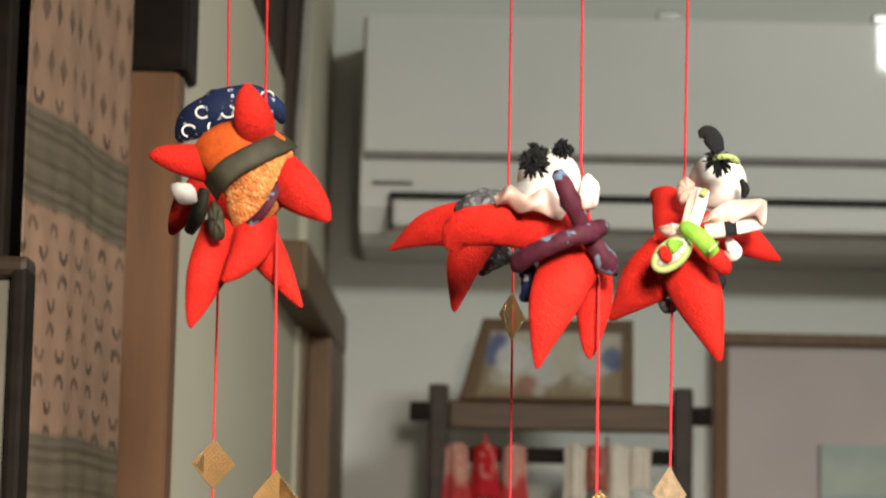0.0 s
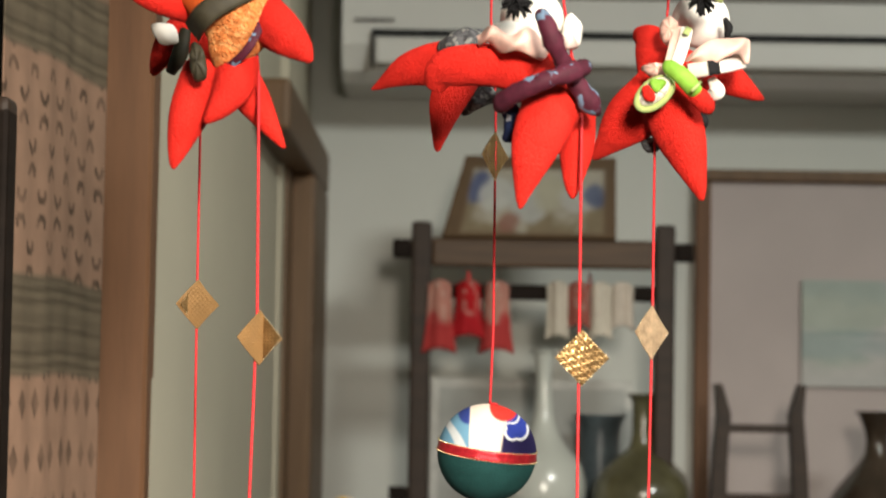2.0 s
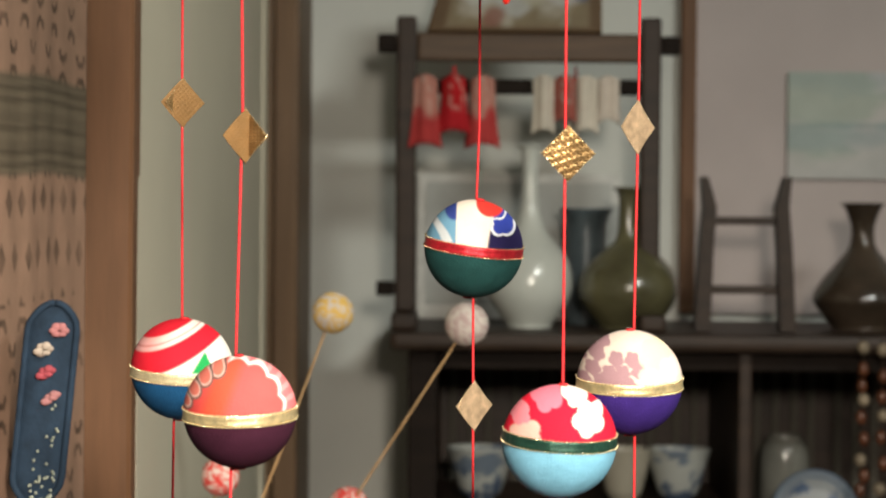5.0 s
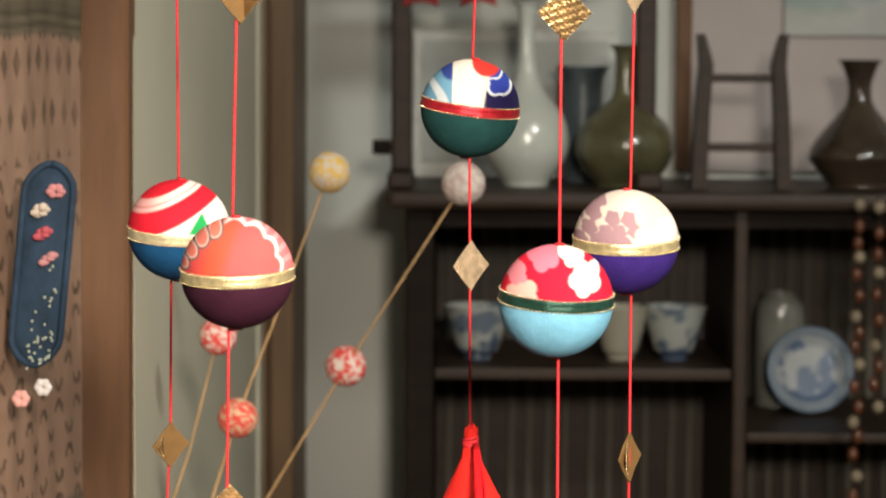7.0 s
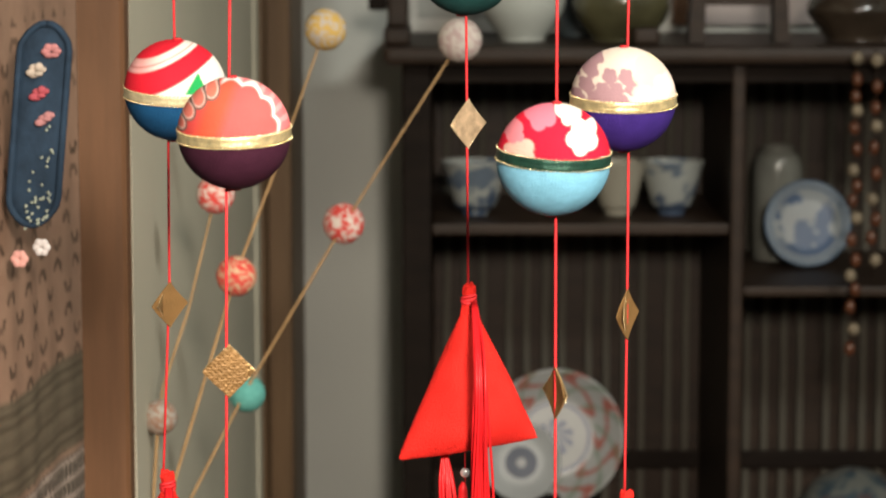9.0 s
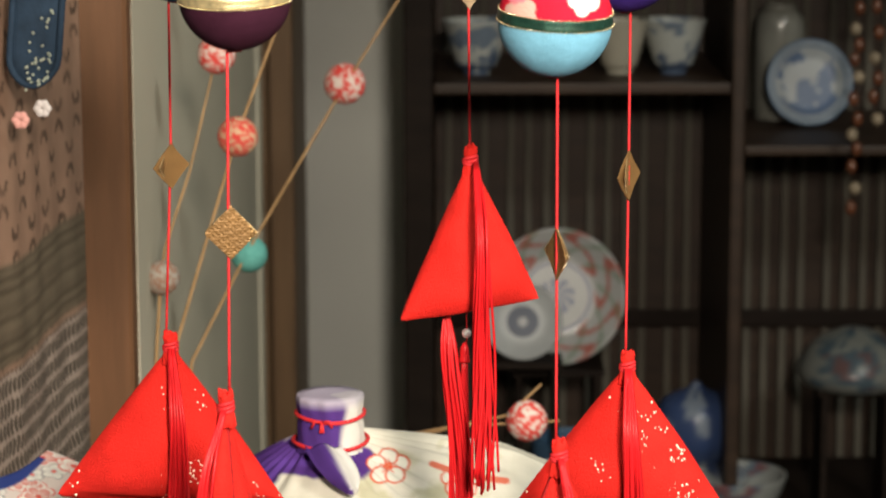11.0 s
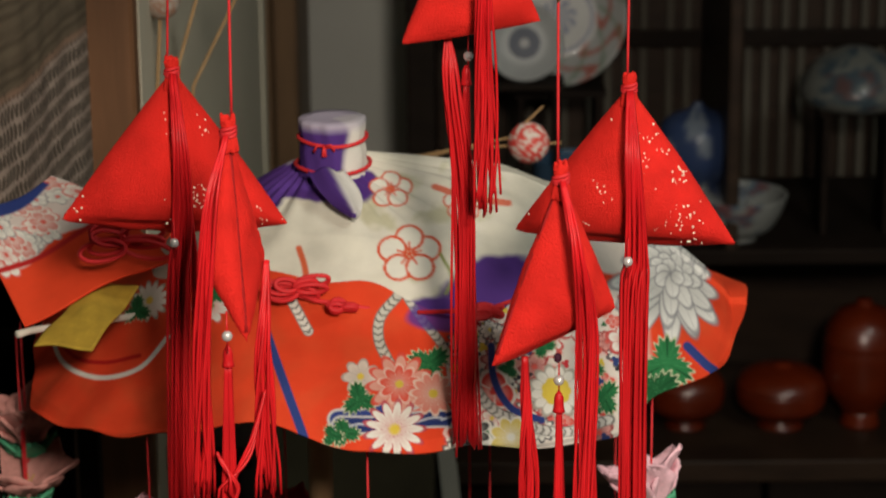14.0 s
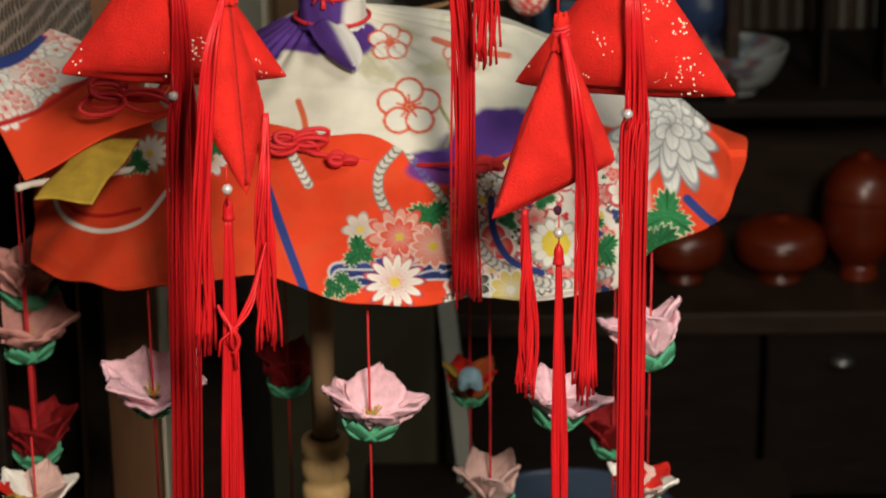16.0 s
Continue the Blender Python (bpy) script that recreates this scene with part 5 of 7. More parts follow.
# doll with an orange plush jacket
g = Geo()
g.limb([(-0.1479, 1.0850, 1.7459, 0.0010), (-0.1422, 1.0850, 1.7460, 0.0046), (-0.1316, 1.0900, 1.7450, 0.0074), (-0.1201, 1.1000, 1.7448, 0.0089)], M_RED)
g.limb([(-0.1038, 1.0700, 1.7764, 0.0012), (-0.1031, 1.0700, 1.7700, 0.0058), (-0.1010, 1.0720, 1.7609, 0.0089), (-0.1007, 1.0900, 1.7554, 0.0088)], M_RED)
g.limb([(-0.0669, 1.0750, 1.7164, 0.0012), (-0.0712, 1.0750, 1.7218, 0.0058), (-0.0806, 1.0800, 1.7303, 0.0097), (-0.0950, 1.1000, 1.7433, 0.0119)], M_RED)
g.limb([(-0.1270, 1.0850, 1.6701, 0.0012), (-0.1248, 1.0850, 1.6793, 0.0049), (-0.1205, 1.0900, 1.6961, 0.0093), (-0.1142, 1.1000, 1.7151, 0.0114)], M_RED)
g.limb([(-0.0796, 1.1050, 1.6820, 0.0010), (-0.0842, 1.1050, 1.6885, 0.0035), (-0.0942, 1.1050, 1.7035, 0.0080), (-0.1052, 1.1100, 1.7192, 0.0100)], M_RED)
g.limb([(-0.1128, 1.0750, 1.6895, 0.0012), (-0.1074, 1.0750, 1.6950, 0.0048), (-0.1013, 1.0850, 1.7070, 0.0088), (-0.1001, 1.0950, 1.7184, 0.0099)], M_RED)
g = fused(g, M_RED)
j = Geo()
j.limb([(-0.1282, 1.0920, 1.7494, 0.0034), (-0.1180, 1.0900, 1.7483, 0.0113), (-0.1052, 1.0880, 1.7431, 0.0162), (-0.0992, 1.0880, 1.7349, 0.0152), (-0.1052, 1.0880, 1.7216, 0.0088), (-0.1082, 1.0900, 1.7138, 0.0012)], 0, seg=28)
j.limb([(-0.1255, 1.0900, 1.7507, 0.0044), (-0.1151, 1.0850, 1.7517, 0.0093), (-0.1037, 1.0830, 1.7516, 0.0102), (-0.0916, 1.0870, 1.7487, 0.0078), (-0.0855, 1.0900, 1.7456, 0.0025)], 0, seg=24)
j = fused(j, M_PLUSH, 0.0013, 5)
jm = np.array(j.v)
low = jm[:, 2] < 1.7415 + 0.75 * (jm[:, 0] + 0.1052)
j.m = [M_PLUSH if low[list(q)].mean() > 0.5 else M_ORANGE for q in j.f]
g.v, g.f, g.m, g.c = g.v + j.v, g.f + [tuple(len(g.v) + i for i in q) for q in j.f], g.m + j.m, g.c + j.c
ribbon(g, [(-0.0864, 1.0880, 1.7550), (-0.0906, 1.0740, 1.7505), (-0.0991, 1.0670, 1.7447), (-0.1091, 1.0660, 1.7387), (-0.1153, 1.0690, 1.7334), (-0.1198, 1.0820, 1.7299)], 0.0101, M_OLIVE)
ribbon(g, [(-0.0867, 1.0830, 1.7436), (-0.0900, 1.0740, 1.7304), (-0.0956, 1.0740, 1.7207), (-0.1046, 1.0830, 1.7144)], 0.0036, M_MAROON)
pouch(g, [(-0.1188, 1.0740, 1.7257), (-0.1129, 1.0700, 1.7217), (-0.1107, 1.0720, 1.7083), (-0.1172, 1.0740, 1.7065), (-0.1199, 1.0740, 1.7158)], 0.006, M_OLIVE)
doll(g, "red crepe cloth doll in orange plush jacket with dark belt")
# its neighbour in a blue hood, mostly hidden behind it
g = Geo()
g.limb([(-0.1535, 1.2200, 1.7287, 0.0014), (-0.1517, 1.2200, 1.7338, 0.0041), (-0.1451, 1.2200, 1.7451, 0.0082), (-0.1312, 1.2300, 1.7554, 0.0127), (-0.1224, 1.2300, 1.7442, 0.0138), (-0.1219, 1.2300, 1.7273, 0.0055)], M_RED)
g = fused(g, M_RED)
g.limb([(-0.1485, 1.2000, 1.7737, 0.0027), (-0.1426, 1.1950, 1.7796, 0.0081), (-0.1276, 1.1900, 1.7872, 0.0096), (-0.1119, 1.1900, 1.7908, 0.0080), (-0.1013, 1.1950, 1.7875, 0.0048), (-0.0988, 1.2000, 1.7824, 0.0013)], M_BLUE, lump=0.15, seed=4)
random.seed(8)
for k in range(7):
    w = np.array((-0.1351, 1.1580, 1.7740)) + np.array((0.006 * k - 0.004, 0.0004 * k, 0.0016 * k + random.uniform(-0.006, 0.004)))
    q = np.linspace(0.4, 4.6, 9) + k
    g.tube(np.stack([w[0] + 0.0032 * np.cos(q), w[1] + 0 * q, w[2] + 0.0028 * np.sin(q)], -1), 0.0005, 5, M_WHITE)
g.limb([(-0.1516, 1.2050, 1.7511, 0.0016), (-0.1476, 1.2000, 1.7482, 0.0043), (-0.1443, 1.2000, 1.7463, 0.0054), (-0.1407, 1.2050, 1.7441, 0.0016)], M_WHITE)
g.limb([(-0.1367, 1.2100, 1.7508, 0.0027), (-0.1396, 1.2100, 1.7382, 0.0041), (-0.1441, 1.2150, 1.7304, 0.0027)], M_OLIVE)
doll(g, "red cloth doll with a white-patterned navy hood")

# crawling doll with a maroon sash, and its neighbour
g = Geo()
g.limb([(-0.0478, 1.2550, 1.7280, 0.0011), (-0.0421, 1.2500, 1.7309, 0.0031), (-0.0285, 1.2450, 1.7376, 0.0087), (-0.0104, 1.2400, 1.7406, 0.0112), (0.0065, 1.2450, 1.7431, 0.0084)], M_RED)
g.limb([(-0.0139, 1.2250, 1.6942, 0.0014), (-0.0129, 1.2250, 1.7018, 0.0039), (-0.0088, 1.2250, 1.7203, 0.0094), (-0.0005, 1.2300, 1.7352, 0.0094)], M_RED)
g = fused(g, M_RED)
g.limb([(-0.0127, 1.2300, 1.7462, 0.0028), (-0.0049, 1.2220, 1.7474, 0.0066), (0.0034, 1.2250, 1.7508, 0.0055), (0.0076, 1.2300, 1.7545, 0.0014)], M_GREY, lump=0.3)
g.limb([(-0.0015, 1.2400, 1.7152, 0.0017), (0.0046, 1.2350, 1.7212, 0.0050), (0.0123, 1.2350, 1.7276, 0.0072)], M_GREY, lump=0.3)
doll(g, "red cloth doll with a grey mottled sash")
g = Geo()
g.limb([(-0.0141, 1.1100, 1.7107, 0.0045), (-0.0105, 1.1050, 1.7182, 0.0084), (0.0033, 1.1000, 1.7202, 0.0094), (0.0207, 1.0950, 1.7183, 0.0103), (0.0380, 1.0900, 1.7110, 0.0108)], M_RED)
g.limb([(0.0236, 1.0600, 1.6532, 0.0012), (0.0249, 1.0600, 1.6619, 0.0043), (0.0302, 1.0650, 1.6825, 0.0110), (0.0389, 1.0800, 1.7052, 0.0131), (0.0379, 1.0900, 1.7190, 0.0098)], M_RED, seg=26)
g.limb([(0.0475, 1.1000, 1.6610, 0.0012), (0.0474, 1.1000, 1.6684, 0.0042), (0.0486, 1.1000, 1.6854, 0.0084), (0.0470, 1.0950, 1.7023, 0.0099)], M_RED)
g = fused(g, M_RED)
g.ball((0.0284, 1.1000, 1.7409), (0.0141, 0.0124, 0.0136), M_WHITE)
pouch(g, [(0.0444, 1.1000, 1.7453), (0.0511, 1.0980, 1.7392), (0.0501, 1.1000, 1.7282), (0.0421, 1.1000, 1.7270), (0.0413, 1.0950, 1.7348)], 0.010, M_WHITE)
drape(g, [(0.0040, 1.0900, 1.7314), (0.0110, 1.0800, 1.7347), (0.0188, 1.0740, 1.7299), (0.0268, 1.0730, 1.7326), (0.0355, 1.0800, 1.7259)], [(0.0051, 1.0900, 1.7284), (0.0141, 1.0780, 1.7243), (0.0225, 1.0700, 1.7208), (0.0311, 1.0720, 1.7202), (0.0360, 1.0800, 1.7220)], M_PINK, 2.6, 0.0024)
drape(g, [(0.0116, 1.0880, 1.7367), (0.0201, 1.0840, 1.7372), (0.0313, 1.0840, 1.7342)], [(0.0092, 1.0840, 1.7270), (0.0202, 1.0780, 1.7254), (0.0338, 1.0820, 1.7232)], M_WHITE, 1.7, 0.0022, 2)
g.limb([(0.0301, 1.0550, 1.7367, 0.0014), (0.0324, 1.0500, 1.7330, 0.0040), (0.0369, 1.0520, 1.7228, 0.0043), (0.0420, 1.0580, 1.7140, 0.0031), (0.0465, 1.0600, 1.7076, 0.0038), (0.0536, 1.0650, 1.6987, 0.0048), (0.0568, 1.0700, 1.6957, 0.0012)], M_MAROON, lump=0.5)
g.limb([(0.0503, 1.0600, 1.7145, 0.0033), (0.0436, 1.0480, 1.7103, 0.0045), (0.0340, 1.0450, 1.7068, 0.0038), (0.0224, 1.0500, 1.7022, 0.0040), (0.0150, 1.0600, 1.6983, 0.0038), (0.0161, 1.0700, 1.6962, 0.0012)], M_MAROON, lump=0.5, seed=2)
g.limb([(0.0171, 1.0850, 1.7005, 0.0024), (0.0208, 1.0850, 1.6951, 0.0049), (0.0195, 1.0880, 1.6885, 0.0037), (0.0166, 1.0900, 1.6862, 0.0012)], M_BLUE, lump=0.5)
tuft(g, (0.0206, 1.0520, 1.7406), 0.0072, 60, 3)
tuft(g, (0.0202, 1.0580, 1.7477), 0.0033, 16, 4)
tuft(g, (0.0339, 1.0900, 1.7535), 0.0050, 40, 5)
tuft(g, (0.0250, 1.0700, 1.7489), 0.0029, 10, 6)
doll(g, "crawling red cloth doll, white head, maroon twisted sash")

# crawling doll with a pink frill and a little green bag
g = Geo()
g.limb([(0.0610, 1.2050, 1.6897, 0.0014), (0.0655, 1.2000, 1.6944, 0.0046), (0.0770, 1.1950, 1.7072, 0.0124), (0.0900, 1.1900, 1.7190, 0.0139)], M_RED)
g.limb([(0.1113, 1.1700, 1.6672, 0.0013), (0.1083, 1.1700, 1.6766, 0.0050), (0.1013, 1.1750, 1.6978, 0.0119), (0.0933, 1.1800, 1.7178, 0.0133)], M_RED, seg=26)
g.limb([(0.1447, 1.2150, 1.7213, 0.0011), (0.1380, 1.2100, 1.7239, 0.0041), (0.1265, 1.2050, 1.7299, 0.0081), (0.1124, 1.2000, 1.7344, 0.0097)], M_RED)
g.limb([(0.0830, 1.2100, 1.7520, 0.0038), (0.0884, 1.2000, 1.7469, 0.0081), (0.0903, 1.1950, 1.7374, 0.0097), (0.0940, 1.1900, 1.7259, 0.0118)], M_RED)
g.limb([(0.0899, 1.1900, 1.7340, 0.0080), (0.1016, 1.1850, 1.7294, 0.0123), (0.1129, 1.1900, 1.7235, 0.0080), (0.1153, 1.1950, 1.7160, 0.0038)], M_RED)
g = fused(g, M_RED)
g.ball((0.1123, 1.2000, 1.7573), (0.0140, 0.0130, 0.0135), M_WHITE)
pouch(g, [(0.0902, 1.1680, 1.7507), (0.0944, 1.1680, 1.7549), (0.0990, 1.1650, 1.7504), (0.0974, 1.1650, 1.7408), (0.0924, 1.1680, 1.7401), (0.0900, 1.1680, 1.7448)], 0.010, M_PINK)
ribbon(g, [(0.0990, 1.1650, 1.7488), (0.0956, 1.1550, 1.7392), (0.0931, 1.1500, 1.7290)], 0.0041, M_PINK)
ribbon(g, [(0.1022, 1.1600, 1.7476), (0.1000, 1.1520, 1.7389), (0.0966, 1.1480, 1.7287)], 0.0057, M_WHITE)
ribbon(g, [(0.1029, 1.1560, 1.7470), (0.1009, 1.1500, 1.7428)], 0.0031, M_PALE)
drape(g, [(0.1003, 1.1550, 1.7314), (0.1056, 1.1500, 1.7360), (0.1132, 1.1480, 1.7406), (0.1243, 1.1550, 1.7424), (0.1323, 1.1650, 1.7430)], [(0.1020, 1.1500, 1.7291), (0.1105, 1.1460, 1.7282), (0.1172, 1.1460, 1.7320), (0.1256, 1.1520, 1.7325), (0.1313, 1.1650, 1.7328)], M_PINK, 2.0, 0.0026, 1)
ribbon(g, [(0.1022, 1.1520, 1.7262), (0.1112, 1.1460, 1.7271), (0.1202, 1.1500, 1.7294), (0.1292, 1.1650, 1.7333)], 0.0070, M_WHITE, 0.003)
ribbon(g, [(0.1108, 1.1445, 1.7267), (0.1160, 1.1445, 1.7275)], 0.0067, M_BLACK, 0.002)
pouch(g, [(0.0801, 1.1650, 1.7292), (0.0862, 1.1580, 1.7307), (0.0930, 1.1550, 1.7297), (0.0925, 1.1550, 1.7244), (0.0851, 1.1600, 1.7238)], 0.010, M_PINK)
g.limb([(0.1139, 1.1600, 1.7236, 0.0021), (0.1161, 1.1550, 1.7174, 0.0036), (0.1127, 1.1600, 1.7156, 0.0026)], M_WHITE, flat=0.6)
ring = np.linspace(0, 2 * np.pi, 28)
w = np.array((0.0865, 1.1500, 1.7159))
tilt = np.stack([0.0093 * np.cos(ring) * 0.92 + 0.0026 * np.sin(ring), 0 * ring, 0.0080 * np.sin(ring) + 0.0021 * np.cos(ring)], -1)[:-1]
pouch(g, w + tilt * 0.88, 0.012, M_WHITE)
g.tube(np.concatenate([w + tilt * 0.9, (w + tilt * 0.9)[:2]]) + np.array((0, -0.0015, -0.001)), 0.0016, 8, M_PALE)
pouch(g, [(0.0797, 1.1425, 1.7167), (0.0828, 1.1425, 1.7188), (0.0869, 1.1425, 1.7137), (0.0859, 1.1425, 1.7100), (0.0813, 1.1425, 1.7109)], 0.003, M_RED)
pouch(g, [(0.0827, 1.1425, 1.7209), (0.0905, 1.1425, 1.7210), (0.0921, 1.1425, 1.7190), (0.0864, 1.1420, 1.7131)], 0.003, M_GREEN)
g.limb([(0.0917, 1.1450, 1.7277, 0.0021), (0.0930, 1.1420, 1.7262, 0.0036), (0.0986, 1.1400, 1.7219, 0.0041), (0.1034, 1.1420, 1.7170, 0.0041), (0.1048, 1.1460, 1.7160, 0.0031)], M_GREEN)
g.tube([(0.1018, 1.1300, 1.7139), (0.1045, 1.1310, 1.7166), (0.1066, 1.1380, 1.7192)], 0.0008, 6, M_PALE)
g.limb([(0.1034, 1.1470, 1.7177, 0.0028), (0.1068, 1.1450, 1.7133, 0.0044), (0.1108, 1.1480, 1.7090, 0.0039), (0.1125, 1.1500, 1.7067, 0.0013)], M_RED)
g.limb([(0.1117, 1.1850, 1.7120, 0.0013), (0.1112, 1.1800, 1.7060, 0.0035), (0.1112, 1.1850, 1.7018, 0.0011)], M_BLACK)
g.limb([(0.0850, 1.2000, 1.6983, 0.0013), (0.0884, 1.1950, 1.6960, 0.0038), (0.0921, 1.2000, 1.6949, 0.0011)], M_GREY)
tuft(g, (0.1081, 1.1500, 1.7591), 0.0072, 34, 9)
g.limb([(0.0986, 1.1500, 1.7714, 0.0018), (0.1027, 1.1500, 1.7720, 0.0039), (0.1059, 1.1500, 1.7683, 0.0044), (0.1080, 1.1500, 1.7631, 0.0028)], M_BLACK, flat=0.4)
g.limb([(0.1053, 1.1480, 1.7600, 0.0010), (0.1111, 1.1460, 1.7606, 0.0015), (0.1159, 1.1500, 1.7595, 0.0018), (0.1171, 1.1520, 1.7583, 0.0008)], M_PALE, lump=0.4)
g.limb([(0.1211, 1.1750, 1.7546, 0.0011), (0.1230, 1.1750, 1.7500, 0.0021), (0.1220, 1.1750, 1.7459, 0.0011)], M_BLACK)
doll(g, "crawling red cloth doll with pink frill and little green bag")

# ---- kimono-cloth canopy on a turned wooden stand ----
CX, CY = -0.042, 1.47


def dome_z(x, y):
    r, ph = np.hypot(x - CX, y - CY), np.degrees(np.arctan2(y - CY, x - CX)) % 360
    z = np.interp(r, [0, 0.02, 0.05, 0.085, 0.12, 0.155, 0.19, 0.213, 0.217], [1.178, 1.178, 1.168, 1.155, 1.135, 1.112, 1.092, 1.076, 1.071])
    z = z + 0.020 * np.exp(-((((ph + 175) % 360 - 180) / 36) ** 2)) * np.interp(r, [0, 0.08, 0.17, 0.217], [0, 0.6, 1, 0.5])
    return z - (0.027 * np.exp(-(((ph - 190) / 38) ** 2)) + 0.012 * np.exp(-(((ph - 328) / 30) ** 2))) * np.clip(r / 0.217, 0, 1) ** 2


cano = thing("cloth_canopy", (CX, CY, 0), "canopy of patterned kimono cloth on a turned wooden stand", "canopy")
ORANGE, CREAM, WHITE, VIOLET = np.array((0.66, 0.055, 0.018)), np.array((0.66, 0.63, 0.53)), np.array((0.70, 0.68, 0.62)), np.array((0.085, 0.035, 0.21))
LEAFC, BLUEC, PINKR, SUN = np.array((0.022, 0.145, 0.05)), np.array((0.03, 0.05, 0.20)), np.array((0.62, 0.10, 0.08)), np.array((0.60, 0.45, 0.06))


def petals(c, u, v, cu, cv, r, n, fill, line, heart, turn=0.0, depth=0.35, edge=0.07):
    """Paints a flower with outlined petals and a round heart."""
    k = blossom(u, v, cu, cv, r, n, turn, depth)
    c = mixc(c, fill, inside(k, 0.06))
    c = mixc(c, 0.5 * np.asarray(fill) + 0.5 * np.asarray(line), inside(k - 0.45, 0.5) * inside(k, 0.06) * 0.8)
    a = np.arctan2(v - cv, u - cu) + turn
    veins = inside(0.10 - np.abs(np.cos(n * a / 2)), 0.08) * inside(k, 0.06)
    c = mixc(c, line, np.maximum(inside(edge - np.abs(k), 0.04), veins) * 0.9)
    return mixc(c, heart, inside(k - 0.78, 0.06))


def stroke(c, u, v, pts, w, colour, rope=False):
    """Paints a line through points of u, v."""
    p = np.asarray(pts, float)
    i = np.arange(len(p))
    p = np.stack([smooth(np.linspace(0, len(p) - 1, 6 * len(p)), i, p[:, k]) for k in (0, 1)], -1)
    d = np.full(u.shape, 9.0)
    run, s = np.zeros(u.shape), 0.0
    for a, b in zip(p[:-1], p[1:]):
        l = np.hypot(*(b - a)) + 1e-9
        t = np.clip(((u - a[0]) * (b[0] - a[0]) + (v - a[1]) * (b[1] - a[1])) / l**2, 0, 1)
        e = np.hypot(u - a[0] - t * (b[0] - a[0]), v - a[1] - t * (b[1] - a[1]))
        run = np.where(e < d, s + t * l, run)
        d, s = np.minimum(d, e), s + l
    k = inside(w - d, 0.0006)
    if rope:
        c = mixc(c, np.asarray(colour) * 0.35, k)
        return mixc(c, colour, k * inside(w * 0.8 - d, 0.0005) * (np.sin(run * 2 * np.pi / 0.004 + d * 900) > -0.5))
    return mixc(c, colour, k)


def leaf_print(c, u, v, cu, cv, r, turn=0.0):
    a = np.arctan2(v - cv, u - cu) + turn
    k = 1 - np.hypot(u - cu, v - cv) / (r * (0.50 + 0.50 * np.abs(np.cos(1.5 * a)) ** 1.3 + 0.10 * np.cos(21 * a)))
    c = mixc(c, (0.50, 0.52, 0.34), inside(k + 0.10, 0.06))
    c = mixc(c, LEAFC * (0.6 + 0.6 * np.random.default_rng(int(1e5 * r)).random()), inside(k, 0.06))
    c = mixc(c, LEAFC * 2.0 + 0.03, inside(0.16 - np.abs(np.sin(9 * a)), 0.1) * inside(k - 0.15, 0.1) * 0.55)
    return mixc(c, LEAFC * 0.25, inside(0.07 - np.abs(np.sin(1.5 * a)), 0.05) * inside(k, 0.1) * 0.8)


# inner dome of cream cloth
ph, rr = np.meshgrid(np.radians(np.linspace(150, 390, 420)), np.linspace(0.019, 0.172, 170))
x, y = CX + rr * np.cos(ph), CY + rr * np.sin(ph)
z = dome_z(x, y) + 0.0011 * np.sin(ph * 11 + 14 * rr + 1.3 * np.sin(ph * 3)) * np.clip((rr - 0.02) / 0.08, 0, 1) + 0.0012 * np.sin(ph * 29 + 1 + 2 * np.sin(ph * 5)) * np.clip(1.6 - rr / 0.06, 0.1, 1)
x += -0.0255 * np.clip(1 - (rr - 0.019) / 0.07, 0, 1)
u, v = x, z + 0.36 * (y - CY)
wob = np.array([noise.fractal((a * 28, b * 28, 2.2), 1.0, 2.0, 4) for a, b in zip(u.ravel(), v.ravel())]).reshape(u.shape)
c = mixc(np.broadcast_to(CREAM, u.shape + (3,)), (0.66, 0.63, 0.54), inside(wob, 0.5))
c = mixc(c, (0.42, 0.40, 0.22), inside(wob - 0.42, 0.2) * 0.6)
for cu, cv, r, sq in ((-0.0915, 1.1651, 0.040, 0.55), (-0.1316, 1.1909, 0.044, 0.55), (0.0341, 1.0920, 0.030, 0.8), (-0.0001, 1.0712, 0.026, 0.5), (-0.0629, 1.1581, 0.010, 1.0)):
    c = mixc(c, VIOLET, inside(r * (1 + 0.55 * wob) - np.hypot(u - cu, (v - cv) / sq), 0.006))
for cu, cv, r in ((-0.0207, 1.1133, 0.0185), (-0.0320, 1.1563, 0.013), (0.0107, 1.1471, 0.012), (0.0999, 1.1131, 0.014)):
    for j in range(5):
        q = 0.32 + j * 1.2566
        d = np.hypot(u - cu - 0.56 * r * math.cos(q), v - cv - 0.56 * r * math.sin(q)) / (0.42 * r)
        c = mixc(c, (0.68, 0.66, 0.58), inside(1 - d, 0.06))
        c = mixc(c, (0.60, 0.08, 0.03), inside(0.11 - np.abs(d - 1), 0.05))
    for j in range(5):
        q = 0.32 + j * 1.2566
        s0, t0 = (u - cu) * math.cos(q) + (v - cv) * math.sin(q), -(u - cu) * math.sin(q) + (v - cv) * math.cos(q)
        c = mixc(c, (0.60, 0.08, 0.03), inside(0.035 * r - np.abs(t0), 0.0005) * inside(s0, 0.0005) * inside(0.42 * r - s0, 0.0005))
c = stroke(c, u, v, [(-0.0844, 1.1179), (-0.0806, 1.1070), (-0.0786, 1.0963)], 0.0018, (0.60, 0.12, 0.05))
c = stroke(c, u, v, [(-0.0060, 1.1585), (0.0141, 1.1509), (0.0376, 1.1474)], 0.0022, (0.62, 0.16, 0.10))
c = stroke(c, u, v, [(-0.0029, 1.1133), (0.0034, 1.0990), (0.0001, 1.0885)], 0.0010, (0.25, 0.28, 0.10))
